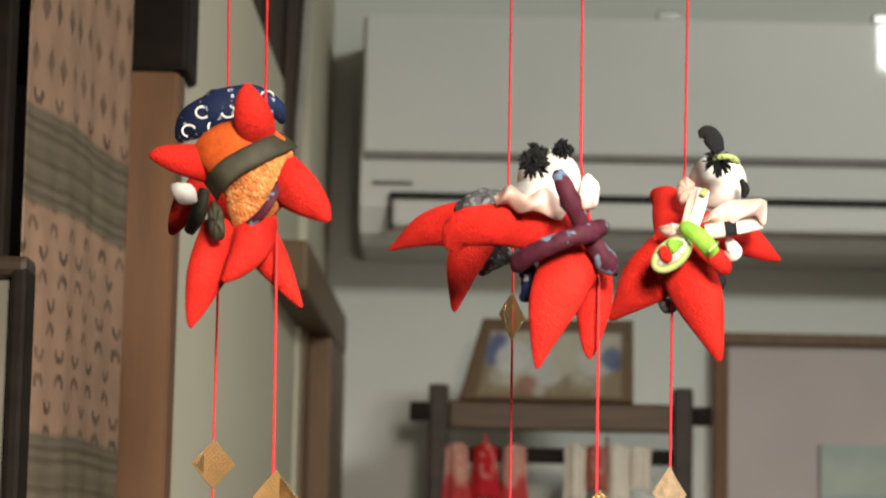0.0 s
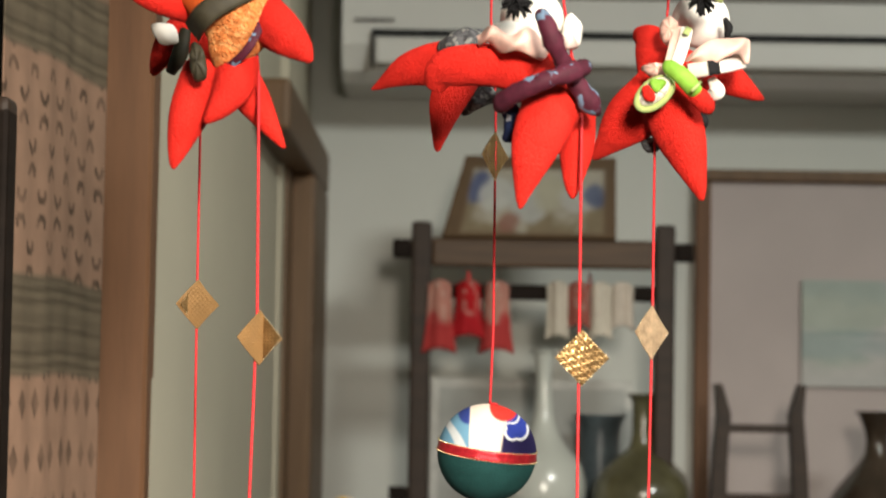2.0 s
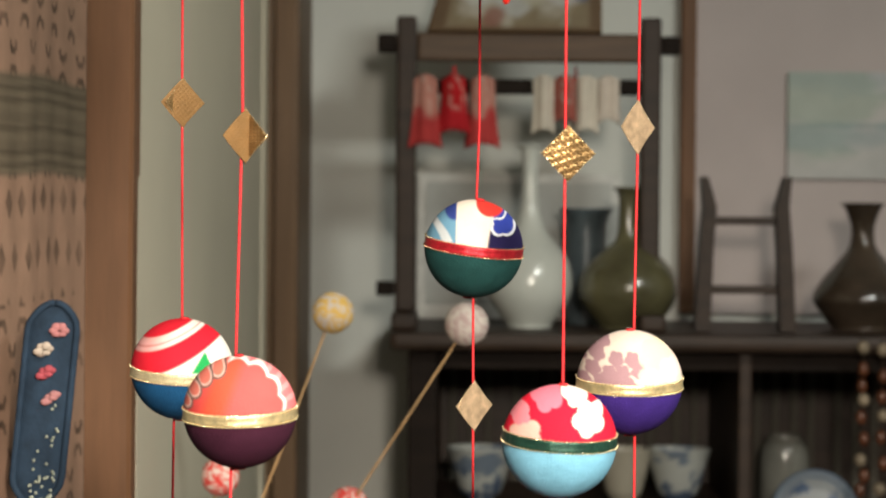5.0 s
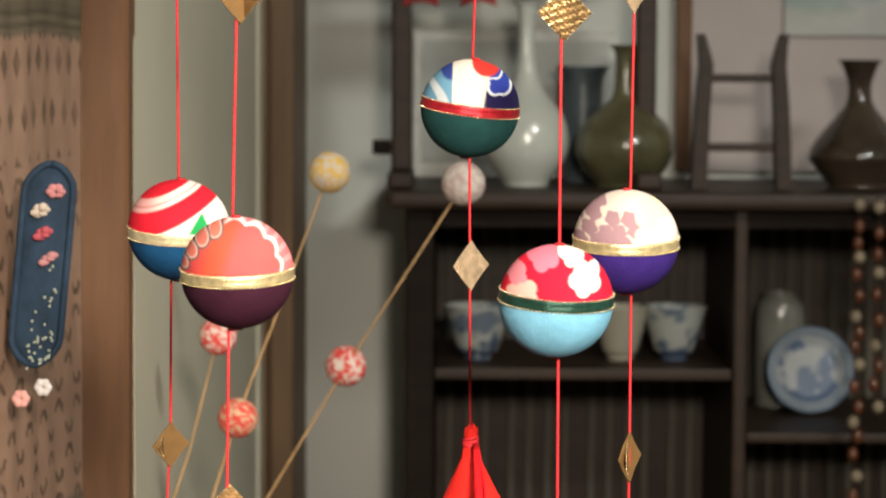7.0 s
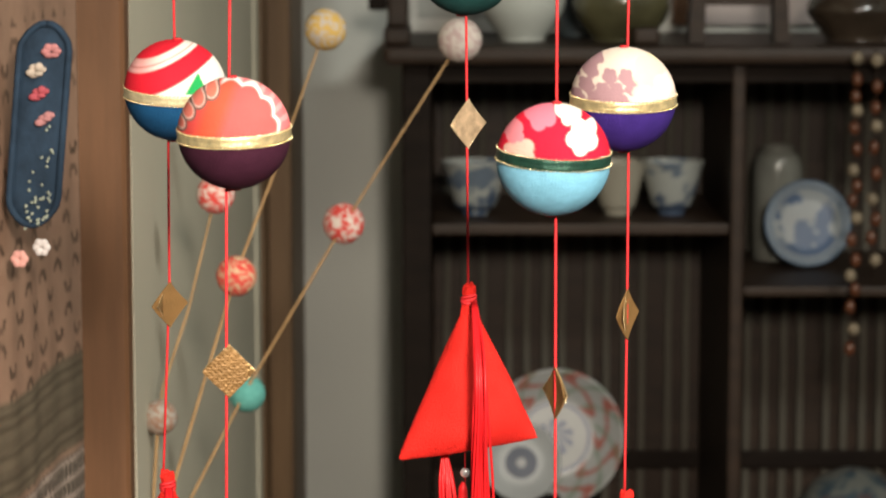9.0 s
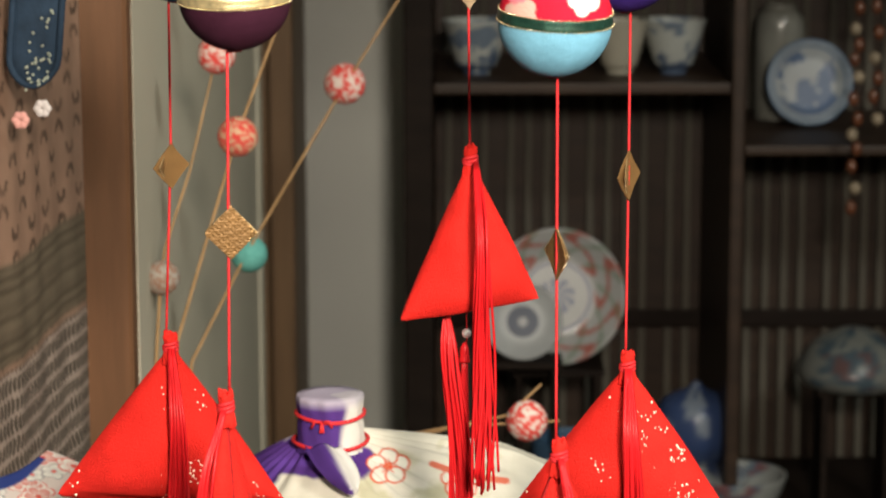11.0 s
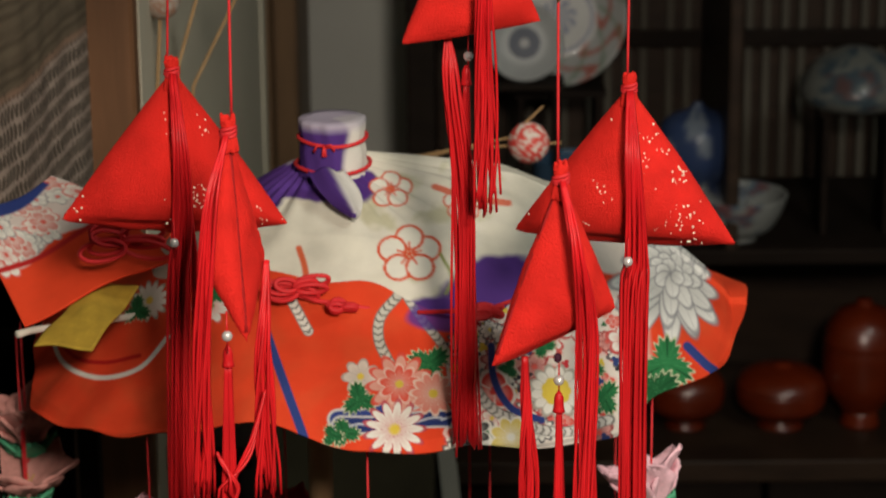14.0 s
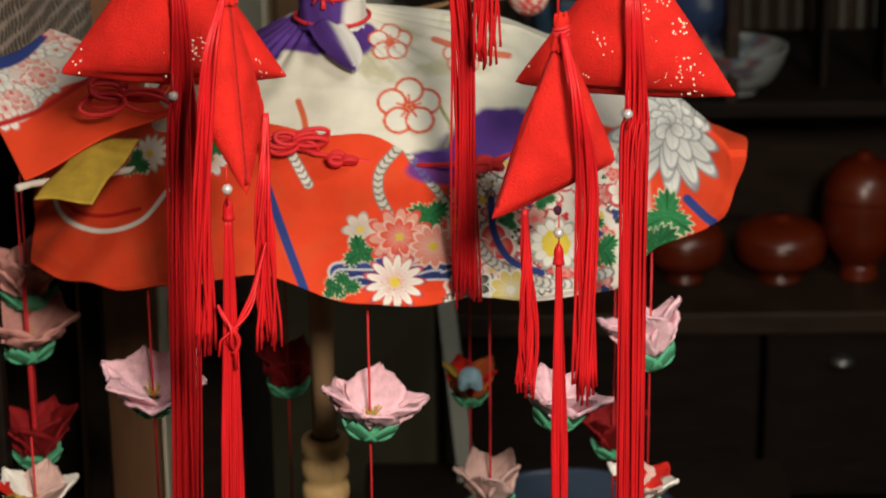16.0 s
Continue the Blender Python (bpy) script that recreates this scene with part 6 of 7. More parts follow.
part("dome_cover", Geo().grid(np.stack([x, y, z], -1), colour=c), PRINT, cano, "cream cotton with red plum blossoms and violet patches", double=0.0012)

# outer skirt of orange cloth with large printed flowers
ph, rr = np.meshgrid(np.radians(np.linspace(145, 402, 1400)), np.linspace(0, 1, 220))
deg = np.degrees(ph)
r_in = 0.128 + 0.010 * np.sin(np.radians((deg - 262) * 4.0)) - 0.006 * np.exp(-(((deg - 272) / 9) ** 2)) + 0.012 * np.exp(-(((deg - 300) / 14) ** 2))
r_out = 0.217 + 0.007 * np.exp(-(((deg - 365) / 30) ** 2)) + 0.004 * np.sin(ph * 5 + 1.1) + 0.003 * np.sin(ph * 11)
R = r_in + (r_out - r_in) * rr
x, y = CX + R * np.cos(ph), CY + R * np.sin(ph)
fall = np.clip((R - 0.13) / 0.087, 0, 1)
z = dome_z(x, y) + 0.006 + 0.006 * np.exp(-(((deg - 268) / 10) ** 2)) * (1 - fall) + 0.0018 * np.sin(ph * 9 + 0.6) * fall - 0.003 * np.sin(ph * 4) * fall + 0.0012 * np.sin(ph * 23) * fall
u, v = x, z - 0.006 + 0.36 * (y - CY)
c = np.broadcast_to(ORANGE, u.shape + (3,)).copy()
wob = np.array([noise.noise((a * 70, b * 70, 5.0)) for a, b in zip(u.ravel(), v.ravel())]).reshape(u.shape)
c = mixc(c, ORANGE * (0.9, 1.5, 1.5), inside(wob - 0.15, 0.5) * 0.4)
c = stroke(c, u, v, [(-0.1016, 1.0639), (-0.0906, 1.0354), (-0.0768, 0.9992)], 0.0024, BLUEC)
c = stroke(c, u, v, [(-0.0270, 1.0810), (-0.0364, 1.0682), (-0.0372, 1.0547), (-0.0315, 1.0413)], 0.0030, (0.50, 0.48, 0.42), True)
c = stroke(c, u, v, [(-0.0216, 1.0800), (-0.0143, 1.0679), (-0.0003, 1.0476), (0.0041, 1.0246)], 0.0026, (0.55, 0.52, 0.46), True)
c = stroke(c, u, v, [(-0.1002, 1.0891), (-0.0894, 1.0826), (-0.0764, 1.0602)], 0.0030, WHITE, True)
c = stroke(c, u, v, [(-0.2386, 1.0542), (-0.2244, 1.0414), (-0.1985, 1.0337), (-0.1735, 1.0394), (-0.1583, 1.0580)], 0.0014, WHITE)
c = stroke(c, u, v, [(-0.2344, 1.0560), (-0.2170, 1.0459), (-0.1963, 1.0430), (-0.1746, 1.0469)], 0.0012, (0.40, 0.01, 0.01))
# dense flower band on the near and right side
lo_u, lo_v = 0.0030, 1.0644
hi_u, hi_v = 0.0977, 0.9941
zone = inside(np.minimum(u - (lo_u - 0.002 + 0.25 * (v - hi_v)), (hi_u + 0.018) - u), 0.006)
c = mixc(c, (0.64, 0.58, 0.52), zone * inside(wob + 0.45, 0.2))
random.seed(31)
for k in range(96):
    cu, cv = random.uniform(lo_u, hi_u + 0.012), random.uniform(hi_v - 0.004, lo_v + 0.012)
    r = random.uniform(0.0045, 0.0095)
    kind = k % 4
    fill = (WHITE, (0.62, 0.30, 0.27), WHITE, (0.60, 0.08, 0.06))[kind]
    line = ((0.50, 0.05, 0.05), (0.30, 0.04, 0.04), (0.07, 0.07, 0.08), (0.66, 0.5, 0.46))[kind]
    c = petals(c, u, v, cu, cv, r, (5, 7, 9, 5)[kind], fill, line, SUN if kind % 2 == 0 else PINKR, k * 0.7, 0.35, 0.12)
for k in range(70):
    cu, cv = random.uniform(lo_u, hi_u + 0.012), random.uniform(hi_v - 0.004, lo_v + 0.010)
    c = mixc(c, ((0.03, 0.03, 0.04), (0.03, 0.12, 0.05), SUN, (0.50, 0.03, 0.04), (0.03, 0.05, 0.16))[k % 5], inside(blossom(u, v, cu, cv, random.uniform(0.0015, 0.0034), 3, k, 0.5), 0.15))
for px_u, px_v, r, tn in ((0.0806, 1.0366, 0.008, 0.2), (0.0877, 1.0199, 0.010, 1.2), (0.0543, 1.0504, 0.007, 2.0), (0.0340, 1.0373, 0.006, 0.9)):
    c = leaf_print(c, u, v, px_u, px_v, r, tn)
c = petals(c, u, v, 0.0604, 1.0237, 0.0155, 13, WHITE, (0.35, 0.33, 0.28), SUN, 0.1, 0.2)
c = mixc(c, SUN, inside(blossom(u, v, 0.0604, 1.0237, 0.0085, 9, 0, 0.1), 0.1))
c = petals(c, u, v, 0.0258, 1.0242, 0.012, 3, (0.62, 0.05, 0.04), WHITE, (0.62, 0.05, 0.04), 0.5, 0.3)
c = stroke(c, u, v, [(0.0138, 1.0508), (0.0144, 1.0309), (0.0240, 1.0146), (0.0424, 1.0046), (0.0642, 1.0002), (0.0902, 1.0066)], 0.0030, (0.56, 0.54, 0.50), True)
c = stroke(c, u, v, [(0.0249, 1.0507), (0.0260, 1.0308), (0.0349, 1.0144), (0.0518, 1.0069)], 0.0020, BLUEC)
# violet beneath the rope, near the fold
c = mixc(c, VIOLET, inside(0.018 * (1 + 0.3 * wob) - np.hypot(u - -0.0033, 2.0 * (v - (lo_v + 0.004))), 0.004) * 0.9)
# cluster under the fold
c = stroke(c, u, v, [(-0.0587, 1.0092), (-0.0404, 1.0106), (-0.0221, 1.0184), (-0.0005, 1.0246)], 0.0058, (0.52, 0.52, 0.50))
c = stroke(c, u, v, [(-0.0587, 1.0092), (-0.0404, 1.0106), (-0.0221, 1.0184), (-0.0005, 1.0246)], 0.0044, BLUEC)
c = stroke(c, u, v, [(-0.0571, 1.0060), (-0.0342, 1.0058), (-0.0099, 1.0087), (0.0116, 1.0083)], 0.0052, (0.50, 0.50, 0.50))
c = stroke(c, u, v, [(-0.0571, 1.0060), (-0.0342, 1.0058), (-0.0099, 1.0087), (0.0116, 1.0083)], 0.0040, BLUEC * 0.7)
for k in range(5):
    c = stroke(c, u, v, [(-0.055 + 0.013 * k, 1.0042 + 0.0010 * k), (-0.048 + 0.013 * k, 1.0062 + 0.0010 * k), (-0.042 + 0.013 * k, 1.0058 + 0.0012 * k)], 0.0006, (0.45, 0.48, 0.55))
c = petals(c, u, v, -0.0468, 1.0333, 0.010, 7, (0.58, 0.50, 0.44), (0.35, 0.30, 0.26), SUN, 0.4)
for a, b, r, tn in ((-0.0473, 1.0203, 0.0095, 0.3), (-0.0091, 1.0404, 0.0115, 1.4), (-0.0549, 1.0013, 0.008, 2.2), (-0.0616, 0.9998, 0.006, 0.1)):
    c = leaf_print(c, u, v, a, b, r, tn)
c = petals(c, u, v, -0.0258, 1.0288, 0.0175, 11, (0.60, 0.30, 0.24), (0.58, 0.06, 0.04), (0.55, 0.10, 0.03), 0.2, 0.35)
c = petals(c, u, v, -0.0258, 1.0288, 0.0115, 9, (0.60, 0.09, 0.06), (0.66, 0.45, 0.38), SUN, 0.5, 0.35)
c = petals(c, u, v, -0.0073, 1.0231, 0.0125, 11, (0.62, 0.22, 0.17), (0.66, 0.5, 0.42), SUN, 0.9, 0.3)
c = petals(c, u, v, -0.0282, 1.0032, 0.0165, 13, WHITE, (0.42, 0.05, 0.07), SUN, 0.0, 0.45)
c = petals(c, u, v, 0.0130, 1.0013, 0.011, 8, (0.05, 0.05, 0.05), WHITE, SUN, 0.4, 0.35)
c = petals(c, u, v, 0.0344, 0.9977, 0.012, 8, (0.60, 0.48, 0.14), WHITE, WHITE, 0.4, 0.3)
# large white chrysanthemum
cu, cv = 0.1318, 1.0969
cu = cu + 0.003
random.seed(77)
for ring, count in ((1.0, 15), (0.80, 12), (0.56, 9), (0.32, 6)):
    for k in range(count):
        a = 2 * math.pi * (k + 0.5 * (ring < 0.9)) / count + random.uniform(-0.08, 0.08)
        l = ring * (0.028 + 0.020 * max(0.0, -math.sin(a + 0.25))) * random.uniform(0.88, 1.08)
        bend = 0.16 * math.cos(a) * (1 - ring)
        du, dv = u - cu, v - cv
        s, t = du * math.cos(a) + dv * math.sin(a), -du * math.sin(a) + dv * math.cos(a)
        t = t + bend * s
        wid = 0.0050 * (0.75 + 0.5 * ring)
        k2 = 1 - np.sqrt(((s - 0.55 * l) / (0.5 * l)) ** 2 + (t / wid) ** 2)
        shade = 0.55 + 0.45 * np.clip(s / l, 0, 1)
        c = c * (1 - inside(k2, 0.08)[..., None]) + (np.array((0.70, 0.70, 0.67)) * shade[..., None]) * inside(k2, 0.08)[..., None]
        c = mixc(c, (0.20, 0.20, 0.22), inside(0.10 - np.abs(k2), 0.08) * 0.7)
        c = mixc(c, (0.34, 0.34, 0.35), inside(0.0003 - np.abs(t), 0.0003) * inside(k2 - 0.15, 0.1) * 0.5)
c = leaf_print(c, u, v, 0.1265, 1.0394, 0.0155, 0.6)
c = leaf_print(c, u, v, 0.1181, 1.0225, 0.0150, 1.5)
c = stroke(c, u, v, [(0.1400, 1.0497), (0.1499, 1.0391), (0.1558, 1.0348)], 0.0030, BLUEC)
# daisies by the yellow patch
c = petals(c, u, v, -0.1736, 1.0815, 0.0130, 13, WHITE, (0.35, 0.38, 0.30), SUN, 0.1)
c = leaf_print(c, u, v, -0.1815, 1.0756, 0.0095, 0.4)
c = petals(c, u, v, -0.1341, 1.0766, 0.0120, 9, WHITE, PINKR, (0.05, 0.22, 0.06), 0.3)
c = leaf_print(c, u, v, -0.1313, 1.0836, 0.0070, 0.4)
part("skirt", Geo().grid(np.stack([x, y, z], -1), colour=c), PRINT, cano, "orange cotton skirt printed with white and red flowers", double=0.0012)
# back of the skirt, turned from the lens
ph, rr = np.meshgrid(np.radians(np.linspace(41, 146, 90)), np.linspace(0.12, 0.217, 20))
x, y = CX + rr * np.cos(ph), CY + rr * np.sin(ph)
part("back_skirt", Geo().grid(np.stack([x, y, dome_z(x, y) + 0.004], -1), colour=ORANGE), PRINT, cano, double=0.0012)
ph, rr = np.meshgrid(np.radians(np.linspace(30, 150, 60)), np.linspace(0.019, 0.135, 20))
x, y = CX + rr * np.cos(ph), CY + rr * np.sin(ph)
part("back_dome", Geo().grid(np.stack([x - 0.0255 * np.clip(1 - (rr - 0.019) / 0.07, 0, 1), y, dome_z(x, y)], -1), colour=CREAM), PRINT, cano, double=0.0012)

# yellow patch, collar, cords
w = [np.array(q) for q in ((-0.2320, 1.3350, 1.1029), (-0.2060, 1.3950, 1.1236), (-0.1776, 1.3850, 1.1204), (-0.1978, 1.3250, 1.1047))]
u, v = np.meshgrid(np.linspace(0, 1, 30), np.linspace(0, 1, 20))
p = (w[0] * (1 - u)[..., None] + w[1] * u[..., None]) * (1 - v)[..., None] + (w[3] * (1 - u)[..., None] + w[2] * u[..., None]) * v[..., None]
p[..., 2] += 0.005 + 0.003 * np.sin(np.pi * u) * np.sin(np.pi * v) + 0.0012 * np.sin(9 * u + 5 * v)
part("yellow_patch", Geo().grid(p), material("mustard_cotton", (0.42, 0.28, 0.035), 0.8, vary=0.2, scale=90, bump=0.4, fine=600), cano, "mustard yellow cotton patch", double=0.0012)
kx, ky = -0.0669, 1.455
ztop, zbot = 1.2090, 1.1785
a, h = np.meshgrid(np.linspace(0, 2 * np.pi, 120, endpoint=False), np.array([0.0, 0.05, 0.2, 0.45, 0.62, 0.8, 0.95, 1.0, 1.0, 0.98]))
prof = np.array([0.0215, 0.0208, 0.0198, 0.0200, 0.0188, 0.0200, 0.0200, 0.0192, 0.012, 0.0003])[:, None]
rad = prof * (1 + 0.02 * np.sin(7 * a) + 0.015 * np.sin(13 * a + 5 * h))
col = mixc(np.broadcast_to(VIOLET * 0.9, a.shape + (3,)), (0.62, 0.60, 0.55), inside(np.cos(a + 0.30) - 0.68 + 0.08 * np.sin(6 * h), 0.15))
col = mixc(col, (0.42, 0.38, 0.44), inside(h - 0.90, 0.06) * 0.8)
part("collar", Geo().grid(np.stack([kx + rad * np.cos(a), ky + rad * np.sin(a), zbot - 0.003 + (ztop - zbot + 0.003) * h], -1), True, colour=col), PRINT, cano, "gathered violet and white cloth collar")
for hh, r in ((0.60, 0.0205), (0.06, 0.0225)):
    q = np.linspace(0, 2 * np.pi, 60)
    zz = zbot + (ztop - zbot) * hh + 0.0010 * np.sin(q * 2 + 1)
    part("collar_cord", Geo().tube(np.stack([kx + r * np.cos(q), ky + r * np.sin(q), zz], -1), 0.0012, 8), CORD, cano, "red cord tied round the collar")
g = Geo()
kn = np.array((kx - 0.004, ky - 0.0215, zbot + (ztop - zbot) * 0.6))
for s in (-1, 1):
    g.tube([kn, kn + (s * 0.004, -0.002, 0.001), kn + (s * 0.006, -0.001, -0.003)], 0.0009, 6)
    g.tube([kn, kn + (s * 0.0008, -0.002, -0.006)], 0.0009, 6)
part("bow", g, CORD, cano)
w0, w1 = np.array((-0.0703, 1.4200, 1.1853)), np.array((-0.0556, 1.3850, 1.1679))
g = Geo()
s, t = np.meshgrid(np.linspace(0, 1, 24), np.linspace(-1, 1, 17))
wd = 0.0185 * (np.clip(1 - s, 0, 1) ** 0.7) * (0.55 + 0.9 * s)
cx = w0[0] * (1 - s) + w1[0] * s + 0.004 * s
p = np.stack([cx + t * wd, w0[1] * (1 - s) + w1[1] * s + 0.006 * t**2, w0[2] * (1 - s) + w1[2] * s + 0.002 * np.cos(t * 4)], -1)
col = mixc(np.broadcast_to(VIOLET * 0.8, s.shape + (3,)), (0.62, 0.60, 0.56), inside(t - 0.25 + 0.3 * s, 0.3))
part("collar_tie", Geo().grid(p, colour=col), PRINT, cano, "pointed violet and white tie end", double=0.002)


def red_bow(at, size, seed):
    random.seed(seed)
    at = np.array(at)
    knot = part("bow_knot", Geo().ball(at, 0.003, seg=10, rings=8), CORD, cano, "red cord tied in a bow")
    for k in range(9):
        q = np.linspace(0, 2 * np.pi, 22)
        a = random.uniform(-0.9, 0.9) + (0 if k % 2 else math.pi)
        l = size * random.uniform(0.7, 1.1)
        x, z = l * (1 - np.cos(q)) / 2, 0.35 * l * np.sin(q)
        part("bow_loop", Geo().tube(np.stack([at[0] + x * math.cos(a) - z * math.sin(a), at[1] - 0.002 * np.sin(q) - 0.001 * k, at[2] + 0.5 * (x * math.sin(a) + z * math.cos(a))], -1), 0.0014, 6), CORD, knot)


red_bow((-0.1811, 1.3600, 1.1623), 0.028, 4)
red_bow((-0.0835, 1.3350, 1.1424), 0.019, 5)
red_bow((-0.0574, 1.3250, 1.1345), 0.008, 6)
red_bow((0.0245, 1.3250, 1.1313), 0.010, 7)
for pts in ([(-0.0852, 1.3350, 1.1391), (-0.0724, 1.3300, 1.1350), (-0.0576, 1.3280, 1.1335), (-0.0441, 1.3280, 1.1310), (-0.0316, 1.3300, 1.1292)], [(-0.0158, 1.3300, 1.1277), (0.0031, 1.3280, 1.1288), (0.0245, 1.3280, 1.1302), (0.0364, 1.3350, 1.1321)]):
    part("tie_cord", Geo().tube(pts, 0.0013, 8), CORD, cano)
# sleeve flap that spreads beside the skirt
w = [np.array(q) for q in ((-0.2899, 1.4400, 1.1479), (-0.2384, 1.4700, 1.1685), (-0.1573, 1.3800, 1.1457), (-0.2408, 1.3600, 1.1123))]
u, v = np.meshgrid(np.linspace(0, 1, 130), np.linspace(0, 1, 110))
p = (w[0] * (1 - u)[..., None] + w[1] * u[..., None]) * (1 - v)[..., None] + (w[3] * (1 - u)[..., None] + w[2] * u[..., None]) * v[..., None]
p[..., 2] += 0.006 * np.sin(np.pi * v) + 0.002 * np.sin(7 * u + 4 * v)
c = mixc(np.broadcast_to(ORANGE, u.shape + (3,)), (0.60, 0.52, 0.48), inside(0.58 - v + 0.05 * np.sin(9 * u), 0.02))
random.seed(12)
for k in range(46):
    c0 = (random.uniform(0, 1), random.uniform(0.0, 0.56))
    c = petals(c, u * 1.4, v, c0[0] * 1.4, c0[1], random.uniform(0.085, 0.14), 5, (WHITE, WHITE, (0.60, 0.25, 0.22))[k % 3], (PINKR, (0.3, 0.3, 0.3), WHITE)[k % 3], PINKR, k)
c = mixc(c, BLUEC, inside(0.07 - np.abs(v - 0.02 - 0.05 * np.sin(4 * u)), 0.02) * (u < 0.9))
c = mixc(c, (0.45, 0.02, 0.02), inside(0.02 - np.abs(v - 0.60), 0.01))
part("sleeve", Geo().grid(p, colour=c), PRINT, cano, "spread sleeve with white blossoms and orange lining", double=0.0015)
part("frame_rib", Geo().tube([(-0.2453, 1.3600, 1.1065), (-0.2395, 1.3700, 1.1054), (CX, CY, 1.10)], 0.0022, 8), material("white_rib", (0.6, 0.56, 0.48), 0.6), cano, "thin pale frame rib")
PX = -0.0796
g = Geo().tube([(PX, CY, 1.165), (PX, CY, 0.8991)], 0.0078, 20)
part("pole", g, material("pale_brown_pole", (0.34, 0.21, 0.11), 0.5, vary=0.15, scale=20, stretch=(6, 6, 0.5)), cano, "plain round wooden pole")
zb = 0.8983
prof = [(0.010, zb)]
for k in range(9):
    prof += [(0.0145, zb - 0.0005 - 0.016 * k), (0.0155, zb - 0.004 - 0.016 * k), (0.0150, zb - 0.010 - 0.016 * k), (0.0125, zb - 0.0135 - 0.016 * k)]
prof += [(0.016, zb - 0.16), (0.013, zb - 0.25), (0.013, 0.12), (0.03, 0.08), (0.10, 0.03), (0.11, 0.0)]
part("turned_base", Geo().lathe(prof, 36, (PX, CY, 0)), LIGHT_WOOD, cano, "turned light wooden baluster")

# ---- cloth flowers hung from the skirt's rim ----
DARKRED = material("deep_red_crepe", (0.22, 0.006, 0.008), 0.8, vary=0.2, scale=100, bump=0.4)
DUSK_PINK = material("salmon_crepe_petal", (0.58, 0.27, 0.24), 0.75, vary=0.15, scale=150, bump=0.5, fine=900)
SALMON = material("pale_rose_crepe_petal", (0.62, 0.40, 0.36), 0.75, vary=0.15, scale=150, bump=0.5, fine=900)
ORANGE_CLOTH = material("orange_crepe", (0.58, 0.13, 0.03), 0.75, vary=0.15, scale=120, bump=0.4)
BLUE_CLOTH = material("pale_blue_crepe", (0.25, 0.42, 0.52), 0.75, vary=0.15, scale=120, bump=0.4)


def flower(at, r, mat, label, open_deg=35.0, lean=(0, 0), n=6, up=None, seed=1, pointed=1.0, calyx=True):
    """A padded cloth flower with pointed petals and a green calyx, on a red cord."""
    random.seed(seed)
    t = thing("cloth_flower", at, label, "cloth flower", "flowers under the canopy")
    rot = np.array(pose(0, 0, 0, lean[0], lean[1], seed * 40).to_3x3())
    at = np.array(at)
    for k in range(n):
        a = 2 * math.pi * k / n + random.uniform(-0.12, 0.12)
        o = math.radians(open_deg + 8 + random.uniform(-12, 12))
        s, w = np.meshgrid(np.linspace(0, 1, 16), np.linspace(-1, 1, 11))
        wide = 0.52 * r * np.sin(np.pi * np.clip(s * 0.86 + 0.14, 0, 1)) ** 0.8 * (1 - pointed * 0.42 * s**3) * (1 + 0.07 * np.sin(17 * s + k) + 0.05 * np.sin(41 * s + 3 * k))
        wide = np.where(s > 0.97, 0.02 * r, wide)
        rad = r * (0.10 + 0.95 * s * np.cos(o * (1 - 0.35 * s)))
        hgt = r * (0.95 * s * np.sin(o) + 0.10 * s**2) + 0.16 * r * (w**2) * np.sin(np.pi * s) + 0.03 * r * np.sin(9 * w + 7 * s + k) + 0.015 * r * np.sin(23 * s + 11 * w)
        px, py = rad * math.cos(a) - w * wide * math.sin(a), rad * math.sin(a) + w * wide * math.cos(a)
        p = np.stack([px, py, hgt], -1) @ rot.T + at
        part("petal", Geo().grid(p), mat[k % len(mat)] if isinstance(mat, tuple) else mat, t, double=0.0016)
    if calyx:
        for k in range(5):
            a = 2 * math.pi * k / 5 + 0.3
            s, w = np.meshgrid(np.linspace(0, 1, 8), np.linspace(-1, 1, 7))
            wide = 0.30 * r * np.sin(np.pi * (0.15 + 0.8 * s))
            rad, hgt = r * (0.05 + 0.50 * s), r * (-0.30 + 0.42 * s**1.6) + 0.04 * r * w**2
            p = np.stack([rad * math.cos(a) - w * wide * math.sin(a), rad * math.sin(a) + w * wide * math.cos(a), hgt], -1) @ rot.T + at
            part("sepal", Geo().grid(p), LEAF, t, double=0.0015)
        g = Geo()
        g.ball(at + rot @ np.array((0, 0, -0.16 * r)), (0.24 * r, 0.24 * r, 0.12 * r), seg=14, rings=8)
        part("calyx", g, LEAF, t)
    g = Geo()
    for k in range(14):
        a, l = random.uniform(0, 6.28), r * random.uniform(0.18, 0.32)
        e = rot @ np.array((0.5 * l * math.cos(a), 0.5 * l * math.sin(a), l))
        g.tube([at, at + e], 0.00035, 4)
        g.ball(at + e, 0.0007, seg=6, rings=4)
    part("stamens", g, YELLOW, t, "yellow thread stamens")
    top = 1.09 if up is None else up
    part("cord", Geo().tube([at - (0, 0, 0.10 if seed % 2 else 0.13), at, (at[0], at[1], top)], 0.0007, 6), CORD, t)
    return t


